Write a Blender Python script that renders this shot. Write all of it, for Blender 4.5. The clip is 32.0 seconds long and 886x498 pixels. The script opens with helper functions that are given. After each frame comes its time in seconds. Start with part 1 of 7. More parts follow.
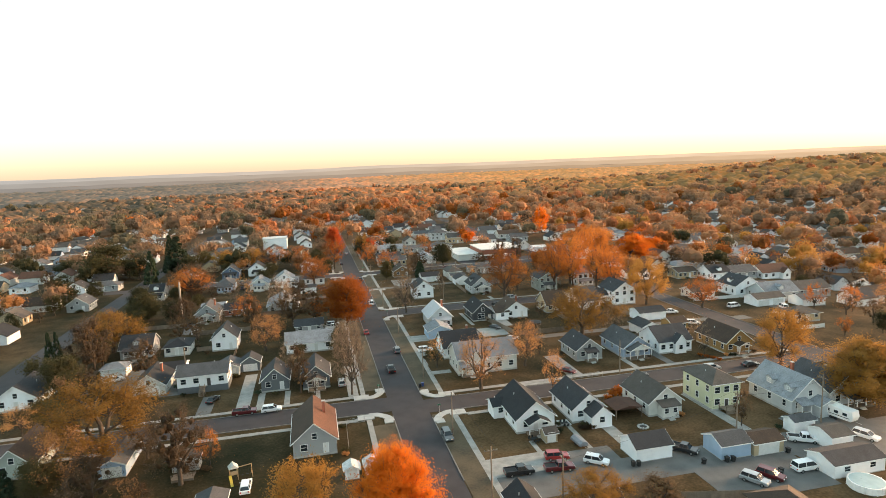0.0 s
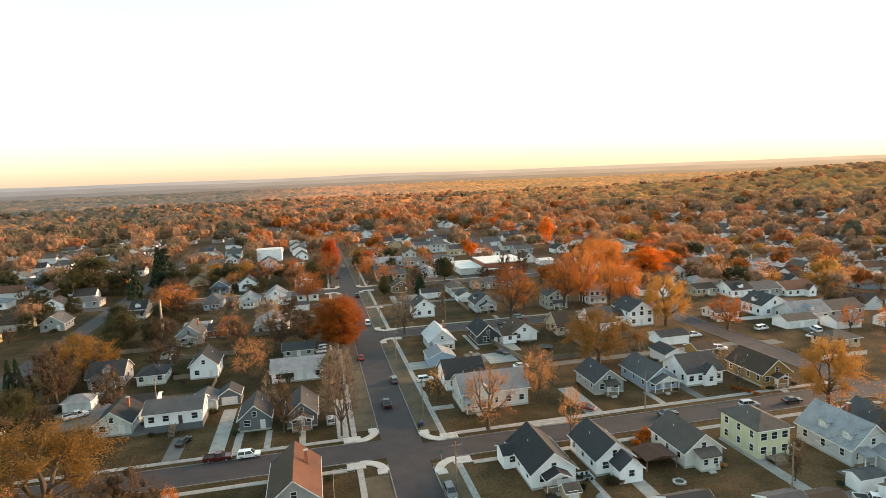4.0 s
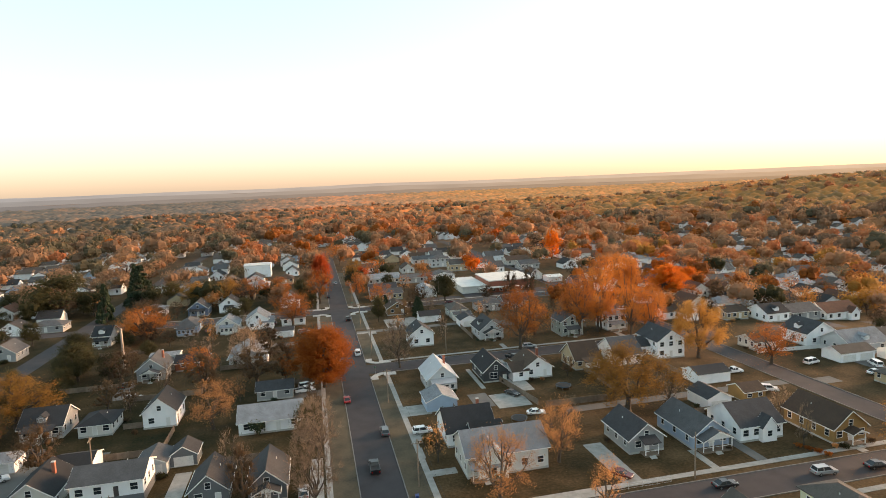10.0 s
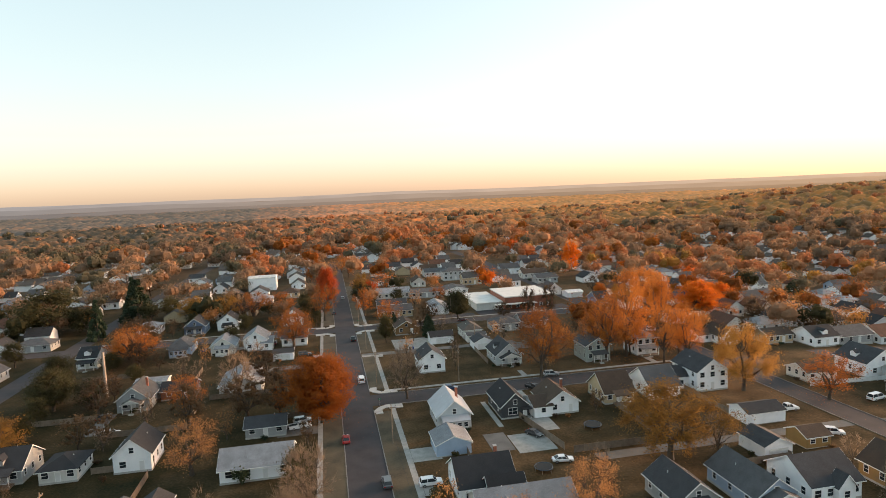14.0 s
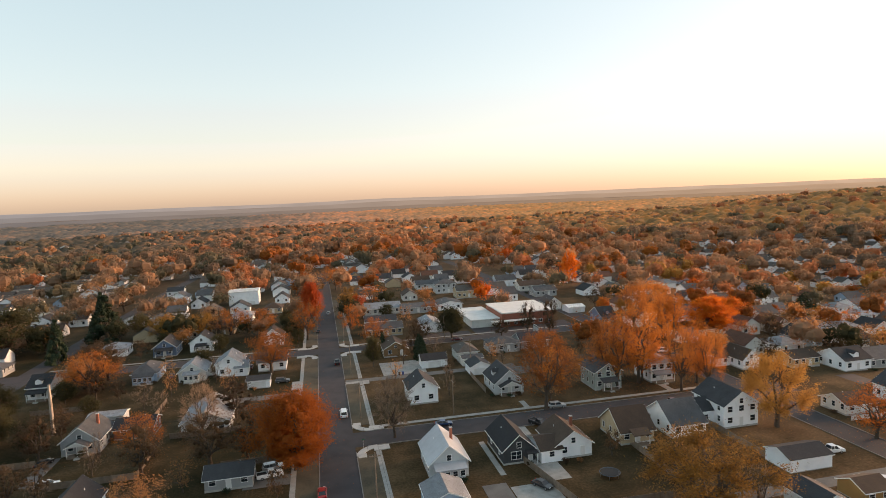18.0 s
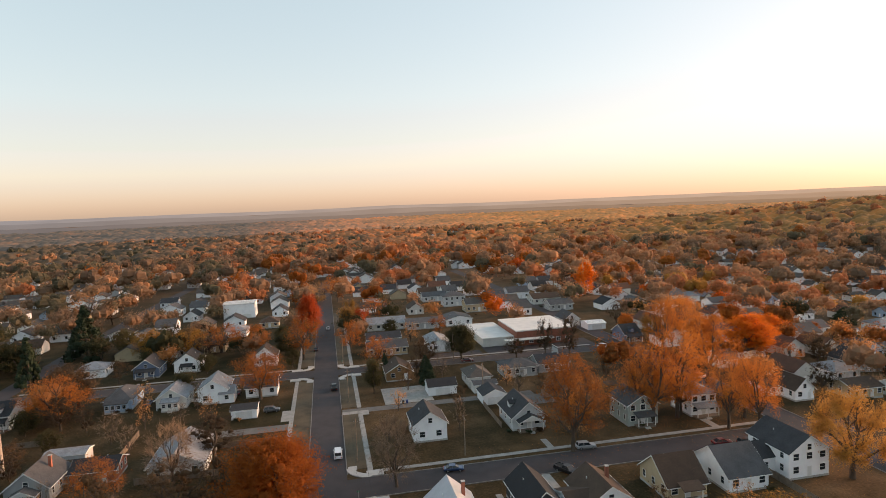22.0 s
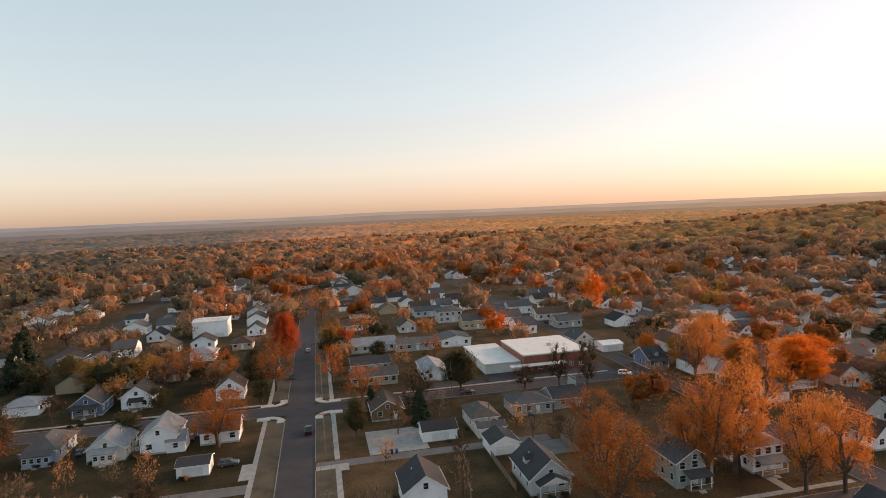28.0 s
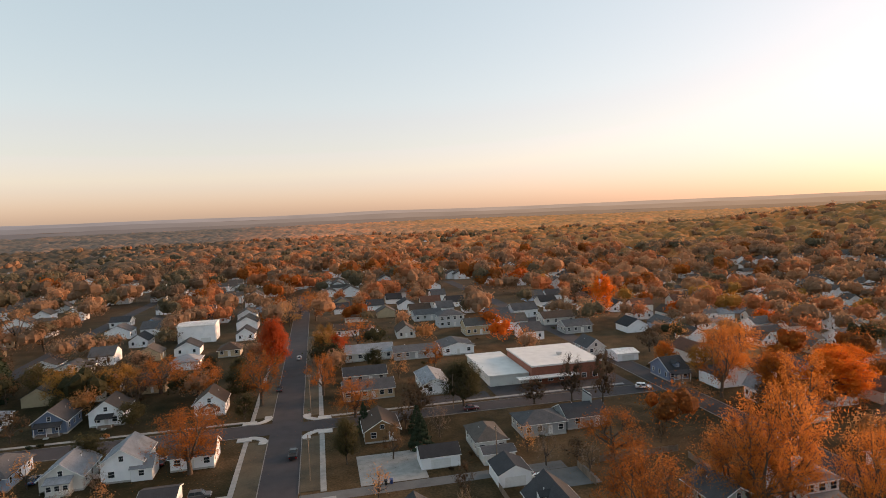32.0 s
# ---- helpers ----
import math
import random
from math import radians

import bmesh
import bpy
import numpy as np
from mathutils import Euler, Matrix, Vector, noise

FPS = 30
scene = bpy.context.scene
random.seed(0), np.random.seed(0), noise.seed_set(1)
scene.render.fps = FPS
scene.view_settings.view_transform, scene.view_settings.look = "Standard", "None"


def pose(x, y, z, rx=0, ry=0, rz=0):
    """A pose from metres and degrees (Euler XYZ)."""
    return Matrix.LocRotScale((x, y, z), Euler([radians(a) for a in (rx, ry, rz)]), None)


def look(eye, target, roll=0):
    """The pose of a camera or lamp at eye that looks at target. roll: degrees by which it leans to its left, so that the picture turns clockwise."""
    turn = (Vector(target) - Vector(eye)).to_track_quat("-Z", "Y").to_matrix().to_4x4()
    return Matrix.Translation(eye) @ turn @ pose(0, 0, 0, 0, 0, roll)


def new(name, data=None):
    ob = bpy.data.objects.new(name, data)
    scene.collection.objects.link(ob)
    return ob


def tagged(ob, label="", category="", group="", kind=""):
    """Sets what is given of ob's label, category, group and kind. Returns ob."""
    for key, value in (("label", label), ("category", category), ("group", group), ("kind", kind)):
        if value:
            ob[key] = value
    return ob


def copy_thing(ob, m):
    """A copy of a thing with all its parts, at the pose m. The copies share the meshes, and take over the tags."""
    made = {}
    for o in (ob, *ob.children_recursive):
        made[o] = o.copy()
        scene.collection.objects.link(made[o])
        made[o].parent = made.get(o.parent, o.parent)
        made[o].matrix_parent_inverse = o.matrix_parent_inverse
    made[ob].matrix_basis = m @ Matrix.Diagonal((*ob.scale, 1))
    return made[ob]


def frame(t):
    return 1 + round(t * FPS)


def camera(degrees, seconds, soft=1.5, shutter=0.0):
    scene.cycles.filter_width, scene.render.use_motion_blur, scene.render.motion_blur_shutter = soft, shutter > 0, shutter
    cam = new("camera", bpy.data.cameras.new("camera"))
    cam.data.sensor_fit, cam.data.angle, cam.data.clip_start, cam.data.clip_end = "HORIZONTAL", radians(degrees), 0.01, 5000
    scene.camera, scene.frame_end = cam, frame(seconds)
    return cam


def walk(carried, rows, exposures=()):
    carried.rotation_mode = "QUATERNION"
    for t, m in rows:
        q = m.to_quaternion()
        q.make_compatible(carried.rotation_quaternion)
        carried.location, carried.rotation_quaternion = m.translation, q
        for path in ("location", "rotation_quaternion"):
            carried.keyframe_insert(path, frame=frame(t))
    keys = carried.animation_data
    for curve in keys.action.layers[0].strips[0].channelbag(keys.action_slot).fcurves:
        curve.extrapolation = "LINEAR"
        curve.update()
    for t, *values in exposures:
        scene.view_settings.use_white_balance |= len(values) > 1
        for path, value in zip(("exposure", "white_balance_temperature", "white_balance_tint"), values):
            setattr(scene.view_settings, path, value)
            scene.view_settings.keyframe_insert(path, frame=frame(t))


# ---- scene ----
cam = camera(74.0, 32.0, soft=0.8)
PATH = [
    (0, (-21.135, -125.200, 57.651), (-20.631, -122.919, 57.316), -2.3),
    (0.5, (-20.751, -123.138, 57.709), (-20.243, -120.858, 57.375), -2.3),
    (1, (-20.329, -121.003, 57.773), (-19.817, -118.723, 57.446), -2.3),
    (1.5, (-19.918, -118.930, 57.835), (-19.404, -116.650, 57.510), -2.1),
    (2, (-19.524, -116.766, 57.894), (-19.020, -114.482, 57.576), -2.2),
    (2.5, (-19.071, -114.524, 57.990), (-18.578, -112.238, 57.676), -2.2),
    (3, (-18.557, -112.172, 58.098), (-18.073, -109.884, 57.788), -2.1),
    (3.5, (-18.000, -109.810, 58.144), (-17.504, -107.523, 57.837), -2.2),
    (5.5, (-16.087, -101.196, 58.097), (-15.578, -98.909, 57.807), -2.2),
    (6, (-15.679, -98.962, 58.080), (-15.168, -96.676, 57.796), -2.1),
    (6.5, (-15.372, -96.873, 58.045), (-14.861, -94.586, 57.768), -2.2),
    (7, (-14.920, -94.603, 58.088), (-14.404, -92.316, 57.811), -2.2),
    (7.5, (-14.369, -92.493, 58.144), (-13.844, -90.210, 57.868), -2.3),
    (8, (-13.765, -90.218, 58.216), (-13.244, -87.932, 57.942), -2.2),
    (8.5, (-13.197, -88.095, 58.307), (-12.698, -85.805, 58.034), -2.2),
    (9, (-12.647, -85.828, 58.382), (-12.152, -83.538, 58.108), -2.2),
    (9.5, (-12.122, -83.485, 58.430), (-11.621, -81.195, 58.160), -2.3),
    (10, (-11.560, -81.072, 58.454), (-11.055, -78.782, 58.188), -2.3),
    (10.5, (-10.909, -78.648, 58.474), (-10.393, -76.359, 58.216), -2.4),
    (11, (-10.270, -76.253, 58.555), (-9.753, -73.964, 58.301), -2.3),
    (11.5, (-9.662, -73.864, 58.634), (-9.156, -71.574, 58.380), -2.3),
    (12, (-9.099, -71.499, 58.694), (-8.606, -69.205, 58.448), -2.3),
    (12.5, (-8.593, -69.231, 58.778), (-8.118, -66.931, 58.534), -2.3),
    (13, (-8.161, -66.829, 58.882), (-7.698, -64.527, 58.645), -2.3),
    (13.5, (-7.646, -64.679, 58.966), (-7.190, -62.376, 58.733), -2.3),
    (15.5, (-5.806, -54.956, 59.366), (-5.349, -52.652, 59.145), -2.4),
    (16, (-5.227, -52.501, 59.492), (-4.750, -50.200, 59.277), -2.5),
    (16.5, (-4.665, -50.157, 59.618), (-4.182, -47.857, 59.404), -2.5),
    (17, (-4.143, -47.748, 59.729), (-3.658, -45.448, 59.518), -2.4),
    (17.5, (-3.613, -45.154, 59.813), (-3.133, -42.853, 59.605), -2.4),
    (18, (-3.081, -42.640, 59.897), (-2.595, -40.341, 59.691), -2.4),
    (18.5, (-2.441, -40.085, 59.970), (-1.949, -37.786, 59.765), -2.4),
    (19, (-1.822, -37.410, 60.014), (-1.326, -35.111, 59.811), -2.4),
    (19.5, (-1.336, -34.690, 60.023), (-0.871, -32.384, 59.826), -2.4),
    (20, (-0.929, -31.980, 60.021), (-0.481, -29.671, 59.831), -2.3),
    (20.5, (-0.507, -29.380, 60.001), (-0.042, -27.074, 59.809), -2.4),
    (21, (-0.025, -26.568, 59.922), (0.467, -24.268, 59.734), -2.4),
    (21.5, (0.391, -23.707, 59.871), (0.872, -21.404, 59.686), -2.3),
    (22, (0.776, -20.661, 59.798), (1.237, -18.353, 59.621), -2.3),
    (22.5, (1.142, -17.796, 59.721), (1.602, -15.487, 59.544), -2.3),
    (23, (1.580, -14.912, 59.667), (2.053, -12.606, 59.493), -2.3),
    (23.5, (2.085, -12.205, 59.622), (2.557, -9.899, 59.447), -2.4),
    (24, (2.570, -9.356, 59.627), (3.028, -7.048, 59.454), -2.3),
    (24.5, (3.022, -6.665, 59.651), (3.483, -4.357, 59.478), -2.4),
    (25, (3.510, -3.894, 59.653), (4.003, -1.593, 59.481), -2.5),
    (25.5, (3.933, -1.054, 59.609), (4.416, 1.251, 59.439), -2.4),
    (27.5, (5.504, 9.373, 59.328), (5.987, 11.677, 59.173), -2.4),
    (28, (5.889, 11.662, 59.250), (6.384, 13.964, 59.099), -2.4),
    (28.5, (6.256, 13.778, 59.179), (6.747, 16.081, 59.032), -2.5),
    (29, (6.653, 16.010, 59.157), (7.148, 18.312, 59.013), -2.5),
    (29.5, (7.098, 18.223, 59.143), (7.602, 20.524, 58.995), -2.5),
    (30, (7.622, 20.436, 59.123), (8.133, 22.736, 58.975), -2.5),
    (30.5, (8.052, 22.567, 59.092), (8.564, 24.866, 58.942), -2.6),
    (31, (8.478, 24.750, 59.060), (8.987, 27.050, 58.907), -2.5),
    (31.5, (8.967, 26.923, 59.012), (9.466, 29.224, 58.854), -2.5),
    (32, (9.497, 29.134, 58.965), (9.989, 31.436, 58.808), -2.3),
]
EXPOSURES = [(0, 2.84, 6980, 12), (6, 2.69, 6960, 14), (13, 2.43, 6950, 18), (19, 2.16, 6950, 22), (25, 2.05, 6950, 25), (32, 1.96, 6950, 26)]
walk(cam, [(t, look(eye, target, roll)) for t, eye, target, roll in PATH], EXPOSURES)

# ---- world, sun ----
SUN_AZ, SUN_EL = 80.0, 6.5
world = bpy.data.worlds.new("world")
scene.world = world
world.use_nodes = True
wn = world.node_tree
sky = wn.nodes.new("ShaderNodeTexSky")
sky.sky_type = "NISHITA"
sky.sun_disc = False
sky.sun_elevation, sky.sun_rotation = radians(SUN_EL), radians(SUN_AZ)
sky.altitude, sky.air_density, sky.dust_density, sky.ozone_density = 200, 1.0, 1.5, 1.5
bg = wn.nodes["Background"]
bg.inputs["Strength"].default_value = 0.143
even = wn.nodes.new("ShaderNodeGamma")           # thin high haze evens out the sky
even.inputs["Gamma"].default_value = 0.43
soft = wn.nodes.new("ShaderNodeHueSaturation")
soft.inputs["Hue"].default_value, soft.inputs["Saturation"].default_value = 0.466, 1.22
wn.links.new(sky.outputs[0], even.inputs["Color"])
wn.links.new(even.outputs[0], soft.inputs["Color"])
wn.links.new(soft.outputs[0], bg.inputs[0])
scene.view_settings.exposure = 0.0
sun = new("sun", bpy.data.lights.new("sun", "SUN"))
sun.data.energy, sun.data.angle, sun.data.color = 2.4, radians(28.0), (1.0, 0.62, 0.34)
to_sun = Vector((math.sin(radians(SUN_AZ)) * math.cos(radians(SUN_EL)), math.cos(radians(SUN_AZ)) * math.cos(radians(SUN_EL)), math.sin(radians(SUN_EL))))
sun.matrix_world = look((0, 0, 200), Vector((0, 0, 200)) - to_sun)

# ---- materials ----
MATS = {}


def nodes_of(name):
    m = bpy.data.materials.new(name)
    m.use_nodes = True
    nt = m.node_tree
    return m, nt, nt.nodes, nt.links, nt.nodes["Principled BSDF"]


def ramp_node(nt, stops):
    r = nt.nodes.new("ShaderNodeValToRGB")
    e = r.color_ramp.elements
    while len(e) < len(stops):
        e.new(0.5)
    for k, (p, c) in enumerate(stops):
        e[k].position, e[k].color = p, (*c, 1)
    return r


def rough_mat(name, rgb, rough=0.8, vary=0.25, scale=0.6, grain=14.0, bump=0.15, metal=0.0, lines=0.0, brick=0.0, rnd=0.0, coat=0.0):
    """A surface with stains at one scale, grain at another, optional board lines or courses."""
    if name in MATS:
        return MATS[name]
    m, nt, n, l, p = nodes_of(name)
    tc = n.new("ShaderNodeTexCoord")
    big = n.new("ShaderNodeTexNoise")
    big.inputs["Scale"].default_value, big.inputs["Detail"].default_value = scale, 5
    l.new(tc.outputs["Object"], big.inputs["Vector"])
    fine = n.new("ShaderNodeTexNoise")
    fine.inputs["Scale"].default_value, fine.inputs["Detail"].default_value = grain, 4
    l.new(tc.outputs["Object"], fine.inputs["Vector"])
    add = n.new("ShaderNodeMath")
    add.operation = "MULTIPLY_ADD"
    add.inputs[1].default_value = 0.45
    l.new(fine.outputs["Fac"], add.inputs[0])
    l.new(big.outputs["Fac"], add.inputs[2])
    lo = [c * (1 - vary) for c in rgb]
    hi = [min(0.92, c * (1 + vary * 0.7)) for c in rgb]
    r = ramp_node(nt, [(0.45, lo), (0.72, rgb), (0.98, hi)])
    l.new(add.outputs[0], r.inputs[0])
    col = r.outputs[0]
    height = fine.outputs["Fac"]
    if rnd:
        oi = n.new("ShaderNodeObjectInfo")
        hs = n.new("ShaderNodeHueSaturation")
        mr = n.new("ShaderNodeMapRange")
        mr.inputs["To Min"].default_value, mr.inputs["To Max"].default_value = 1 - rnd, 1 + rnd
        l.new(oi.outputs["Random"], mr.inputs["Value"])
        l.new(mr.outputs[0], hs.inputs["Value"])
        l.new(col, hs.inputs["Color"])
        col = hs.outputs[0]
    if lines:
        sep = n.new("ShaderNodeSeparateXYZ")
        l.new(tc.outputs["Object"], sep.inputs[0])
        mu = n.new("ShaderNodeMath")
        mu.operation = "MULTIPLY"
        mu.inputs[1].default_value = 1.0 / lines
        l.new(sep.outputs["Z"], mu.inputs[0])
        fr = n.new("ShaderNodeMath")
        fr.operation = "FRACT"
        l.new(mu.outputs[0], fr.inputs[0])
        height = fr.outputs[0]
    if brick:
        bt = n.new("ShaderNodeTexBrick")
        bt.inputs["Scale"].default_value = brick
        bt.inputs["Mortar Size"].default_value = 0.02
        bt.inputs["Color1"].default_value, bt.inputs["Color2"].default_value = (0.75, 0.75, 0.75, 1), (1, 1, 1, 1)
        bt.inputs["Mortar"].default_value = (0.45, 0.45, 0.45, 1)
        l.new(tc.outputs["Object"], bt.inputs["Vector"])
        mx = n.new("ShaderNodeMix")
        mx.data_type, mx.blend_type = "RGBA", "MULTIPLY"
        mx.inputs["Factor"].default_value = 0.8
        l.new(col, mx.inputs[6])
        l.new(bt.outputs["Color"], mx.inputs[7])
        col = mx.outputs[2]
    l.new(col, p.inputs["Base Color"])
    p.inputs["Roughness"].default_value, p.inputs["Metallic"].default_value = rough, metal
    p.inputs["Coat Weight"].default_value = coat
    if bump:
        b = n.new("ShaderNodeBump")
        b.inputs["Strength"].default_value, b.inputs["Distance"].default_value = bump, 0.03
        l.new(height, b.inputs["Height"])
        l.new(b.outputs[0], p.inputs["Normal"])
    MATS[name] = m
    return m


def leaf_mat(name, stops, through_light=0.55, speckle=0.28, grain=1.2):
    """Leaves: colour by clump and by tree, some light passing through."""
    if name in MATS:
        return MATS[name]
    m, nt, n, l, p = nodes_of(name)
    g, oi, mixv = n.new("ShaderNodeNewGeometry"), n.new("ShaderNodeObjectInfo"), n.new("ShaderNodeMath")
    mixv.operation = "MULTIPLY_ADD"
    mixv.inputs[1].default_value = speckle
    l.new(g.outputs["Random Per Island"], mixv.inputs[0])
    half = n.new("ShaderNodeMath")
    half.operation = "MULTIPLY"
    half.inputs[1].default_value = 1.0 - speckle
    l.new(oi.outputs["Random"], half.inputs[0])
    l.new(half.outputs[0], mixv.inputs[2])
    r = ramp_node(nt, stops)
    tc, nz, fine = n.new("ShaderNodeTexCoord"), n.new("ShaderNodeTexNoise"), n.new("ShaderNodeMath")
    nz.inputs["Scale"].default_value, nz.inputs["Detail"].default_value = grain, 5
    l.new(tc.outputs["Object"], nz.inputs["Vector"])
    fine.operation = "MULTIPLY_ADD"
    fine.inputs[1].default_value = 0.9
    l.new(nz.outputs["Fac"], fine.inputs[0])
    off = n.new("ShaderNodeMath")
    off.operation = "SUBTRACT"
    off.inputs[1].default_value = 0.45
    l.new(mixv.outputs[0], off.inputs[0])
    l.new(off.outputs[0], fine.inputs[2])
    l.new(fine.outputs[0], r.inputs[0])
    l.new(r.outputs[0], p.inputs["Base Color"])
    p.inputs["Roughness"].default_value = 0.75
    p.inputs["Specular IOR Level"].default_value = 0.15
    tr, ms = n.new("ShaderNodeBsdfTranslucent"), n.new("ShaderNodeMixShader")
    l.new(r.outputs[0], tr.inputs["Color"])
    ms.inputs[0].default_value = through_light
    l.new(p.outputs[0], ms.inputs[1])
    l.new(tr.outputs[0], ms.inputs[2])
    l.new(ms.outputs[0], n["Material Output"].inputs["Surface"])
    MATS[name] = m
    return m


def ground_mat():
    m, nt, n, l, p = nodes_of("autumn_lawn")
    tc = n.new("ShaderNodeTexCoord")
    a, b, c = (n.new("ShaderNodeTexNoise") for _ in range(3))
    for t, s in ((a, 0.02), (b, 0.14), (c, 1.8)):
        t.inputs["Scale"].default_value, t.inputs["Detail"].default_value = s, 6
        l.new(tc.outputs["Object"], t.inputs["Vector"])
    s1, s2 = n.new("ShaderNodeMath"), n.new("ShaderNodeMath")
    s1.operation = s2.operation = "MULTIPLY_ADD"
    s1.inputs[1].default_value, s2.inputs[1].default_value = 0.8, 0.6
    l.new(b.outputs["Fac"], s1.inputs[0])
    l.new(a.outputs["Fac"], s1.inputs[2])
    l.new(c.outputs["Fac"], s2.inputs[0])
    l.new(s1.outputs[0], s2.inputs[2])
    r = ramp_node(nt, [(0.0, (0.012, 0.014, 0.006)), (0.28, (0.027, 0.023, 0.0095)), (0.5, (0.046, 0.033, 0.015)), (0.72, (0.075, 0.05, 0.025)), (1.0, (0.12, 0.08, 0.042))])
    mr = n.new("ShaderNodeMapRange")
    mr.inputs["From Min"].default_value, mr.inputs["From Max"].default_value = 0.85, 1.55
    l.new(s2.outputs[0], mr.inputs["Value"])
    l.new(mr.outputs[0], r.inputs[0])
    # the lawns east of the main street are drier
    dry = ramp_node(nt, [(0.0, (0.022, 0.018, 0.008)), (0.28, (0.044, 0.031, 0.014)), (0.5, (0.075, 0.047, 0.022)), (0.72, (0.11, 0.067, 0.033)), (1.0, (0.16, 0.1, 0.052))])
    l.new(mr.outputs[0], dry.inputs[0])
    sx, ex, dm = n.new("ShaderNodeSeparateXYZ"), n.new("ShaderNodeMapRange"), n.new("ShaderNodeMix")
    l.new(tc.outputs["Object"], sx.inputs[0])
    l.new(sx.outputs["X"], ex.inputs["Value"])
    ex.inputs["From Min"].default_value, ex.inputs["From Max"].default_value = -12, 12
    dm.data_type = "RGBA"
    l.new(ex.outputs[0], dm.inputs["Factor"])
    l.new(r.outputs[0], dm.inputs[6])
    l.new(dry.outputs[0], dm.inputs[7])
    # ground pales with distance from town, haze put into its colour
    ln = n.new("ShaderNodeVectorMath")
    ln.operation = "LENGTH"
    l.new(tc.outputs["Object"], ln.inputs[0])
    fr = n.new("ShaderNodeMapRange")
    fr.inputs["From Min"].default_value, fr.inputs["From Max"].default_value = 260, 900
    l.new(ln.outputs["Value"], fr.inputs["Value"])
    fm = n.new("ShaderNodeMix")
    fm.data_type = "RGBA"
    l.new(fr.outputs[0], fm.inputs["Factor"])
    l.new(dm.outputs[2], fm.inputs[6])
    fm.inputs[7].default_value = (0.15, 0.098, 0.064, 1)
    l.new(fm.outputs[2], p.inputs["Base Color"])
    p.inputs["Roughness"].default_value = 0.95
    p.inputs["Specular IOR Level"].default_value = 0.1
    bp = n.new("ShaderNodeBump")
    bp.inputs["Strength"].default_value, bp.inputs["Distance"].default_value = 0.5, 0.15
    l.new(c.outputs["Fac"], bp.inputs["Height"])
    l.new(bp.outputs[0], p.inputs["Normal"])
    return m


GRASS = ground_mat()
ASPHALT = rough_mat("asphalt", (0.042, 0.036, 0.038), 0.9, 0.3, 0.25, 9, 0.2)
CONCRETE = rough_mat("concrete", (0.42, 0.41, 0.39), 0.9, 0.25, 0.5, 8, 0.15)
PAVING = rough_mat("weathered_paving", (0.29, 0.28, 0.26), 0.92, 0.3, 0.6, 8, 0.2)
GRAVEL = rough_mat("worn_gravel", (0.125, 0.12, 0.114), 0.95, 0.3, 0.3, 12, 0.4)
TRIM = rough_mat("white_trim", (0.82, 0.82, 0.8), 0.5, 0.1, 2, 20, 0.05)
BARK = rough_mat("bark", (0.075, 0.056, 0.041), 0.95, 0.4, 1.5, 9, 0.6)
TIMBER = rough_mat("weathered_timber", (0.2, 0.15, 0.11), 0.85, 0.3, 1.2, 9, 0.3, rnd=0.15)
BRICK = rough_mat("red_brick", (0.40, 0.135, 0.08), 0.85, 0.2, 1.0, 10, 0.2, brick=4.0)
RUBBER = rough_mat("black_rubber", (0.02, 0.02, 0.02), 0.8, 0.2, 3, 20, 0.1)
STEEL = rough_mat("steel", (0.5, 0.5, 0.5), 0.35, 0.15, 2, 20, 0.05, metal=0.9)
GLASS = rough_mat("dark_glass", (0.025, 0.03, 0.035), 0.08, 0.2, 1, 5, 0.0)
LAMP_RED = rough_mat("red_lens", (0.45, 0.02, 0.02), 0.2, 0.1, 2, 5, 0.0)
LAMP_CLEAR = rough_mat("clear_lens", (0.75, 0.75, 0.72), 0.15, 0.1, 2, 5, 0.0)

WALL_COLOURS = dict(white=(0.88, 0.89, 0.90), offwhite=(0.64, 0.63, 0.59), cream=(0.62, 0.62, 0.42), grey=(0.33, 0.34, 0.34), dkgrey=(0.13, 0.14, 0.15), ltgrey=(0.52, 0.54, 0.55),
                    blue=(0.30, 0.37, 0.47), ltblue=(0.33, 0.44, 0.57), sage=(0.36, 0.40, 0.36), navy=(0.13, 0.18, 0.27), black=(0.045, 0.048, 0.052), brown=(0.22, 0.12, 0.05), tan=(0.46, 0.36, 0.23), ochre=(0.29, 0.17, 0.055), brick=(0.33, 0.12, 0.075))
ROOF_COLOURS = dict(dkgrey=(0.04, 0.041, 0.045), black=(0.023, 0.024, 0.027), grey=(0.085, 0.086, 0.09), ltgrey=(0.25, 0.265, 0.285), brown=(0.07, 0.043, 0.028), rust=(0.12, 0.05, 0.029), greybrown=(0.085, 0.072, 0.062), metal=(0.45, 0.47, 0.5), white=(0.7, 0.7, 0.68))


def wall_mat(key):
    if key == "brick":
        return BRICK
    return rough_mat("siding_" + key, WALL_COLOURS[key], 0.65, 0.12, 0.5, 12, 0.35, lines=0.16, rnd=0.06)


def roof_mat(key):
    if key == "metal":
        return rough_mat("roof_metal", ROOF_COLOURS[key], 0.45, 0.15, 0.4, 6, 0.1, metal=0.3, rnd=0.08)
    return rough_mat("shingles_" + key, ROOF_COLOURS[key], 0.92, 0.28, 0.45, 7, 0.4, brick=2.2, rnd=0.18)


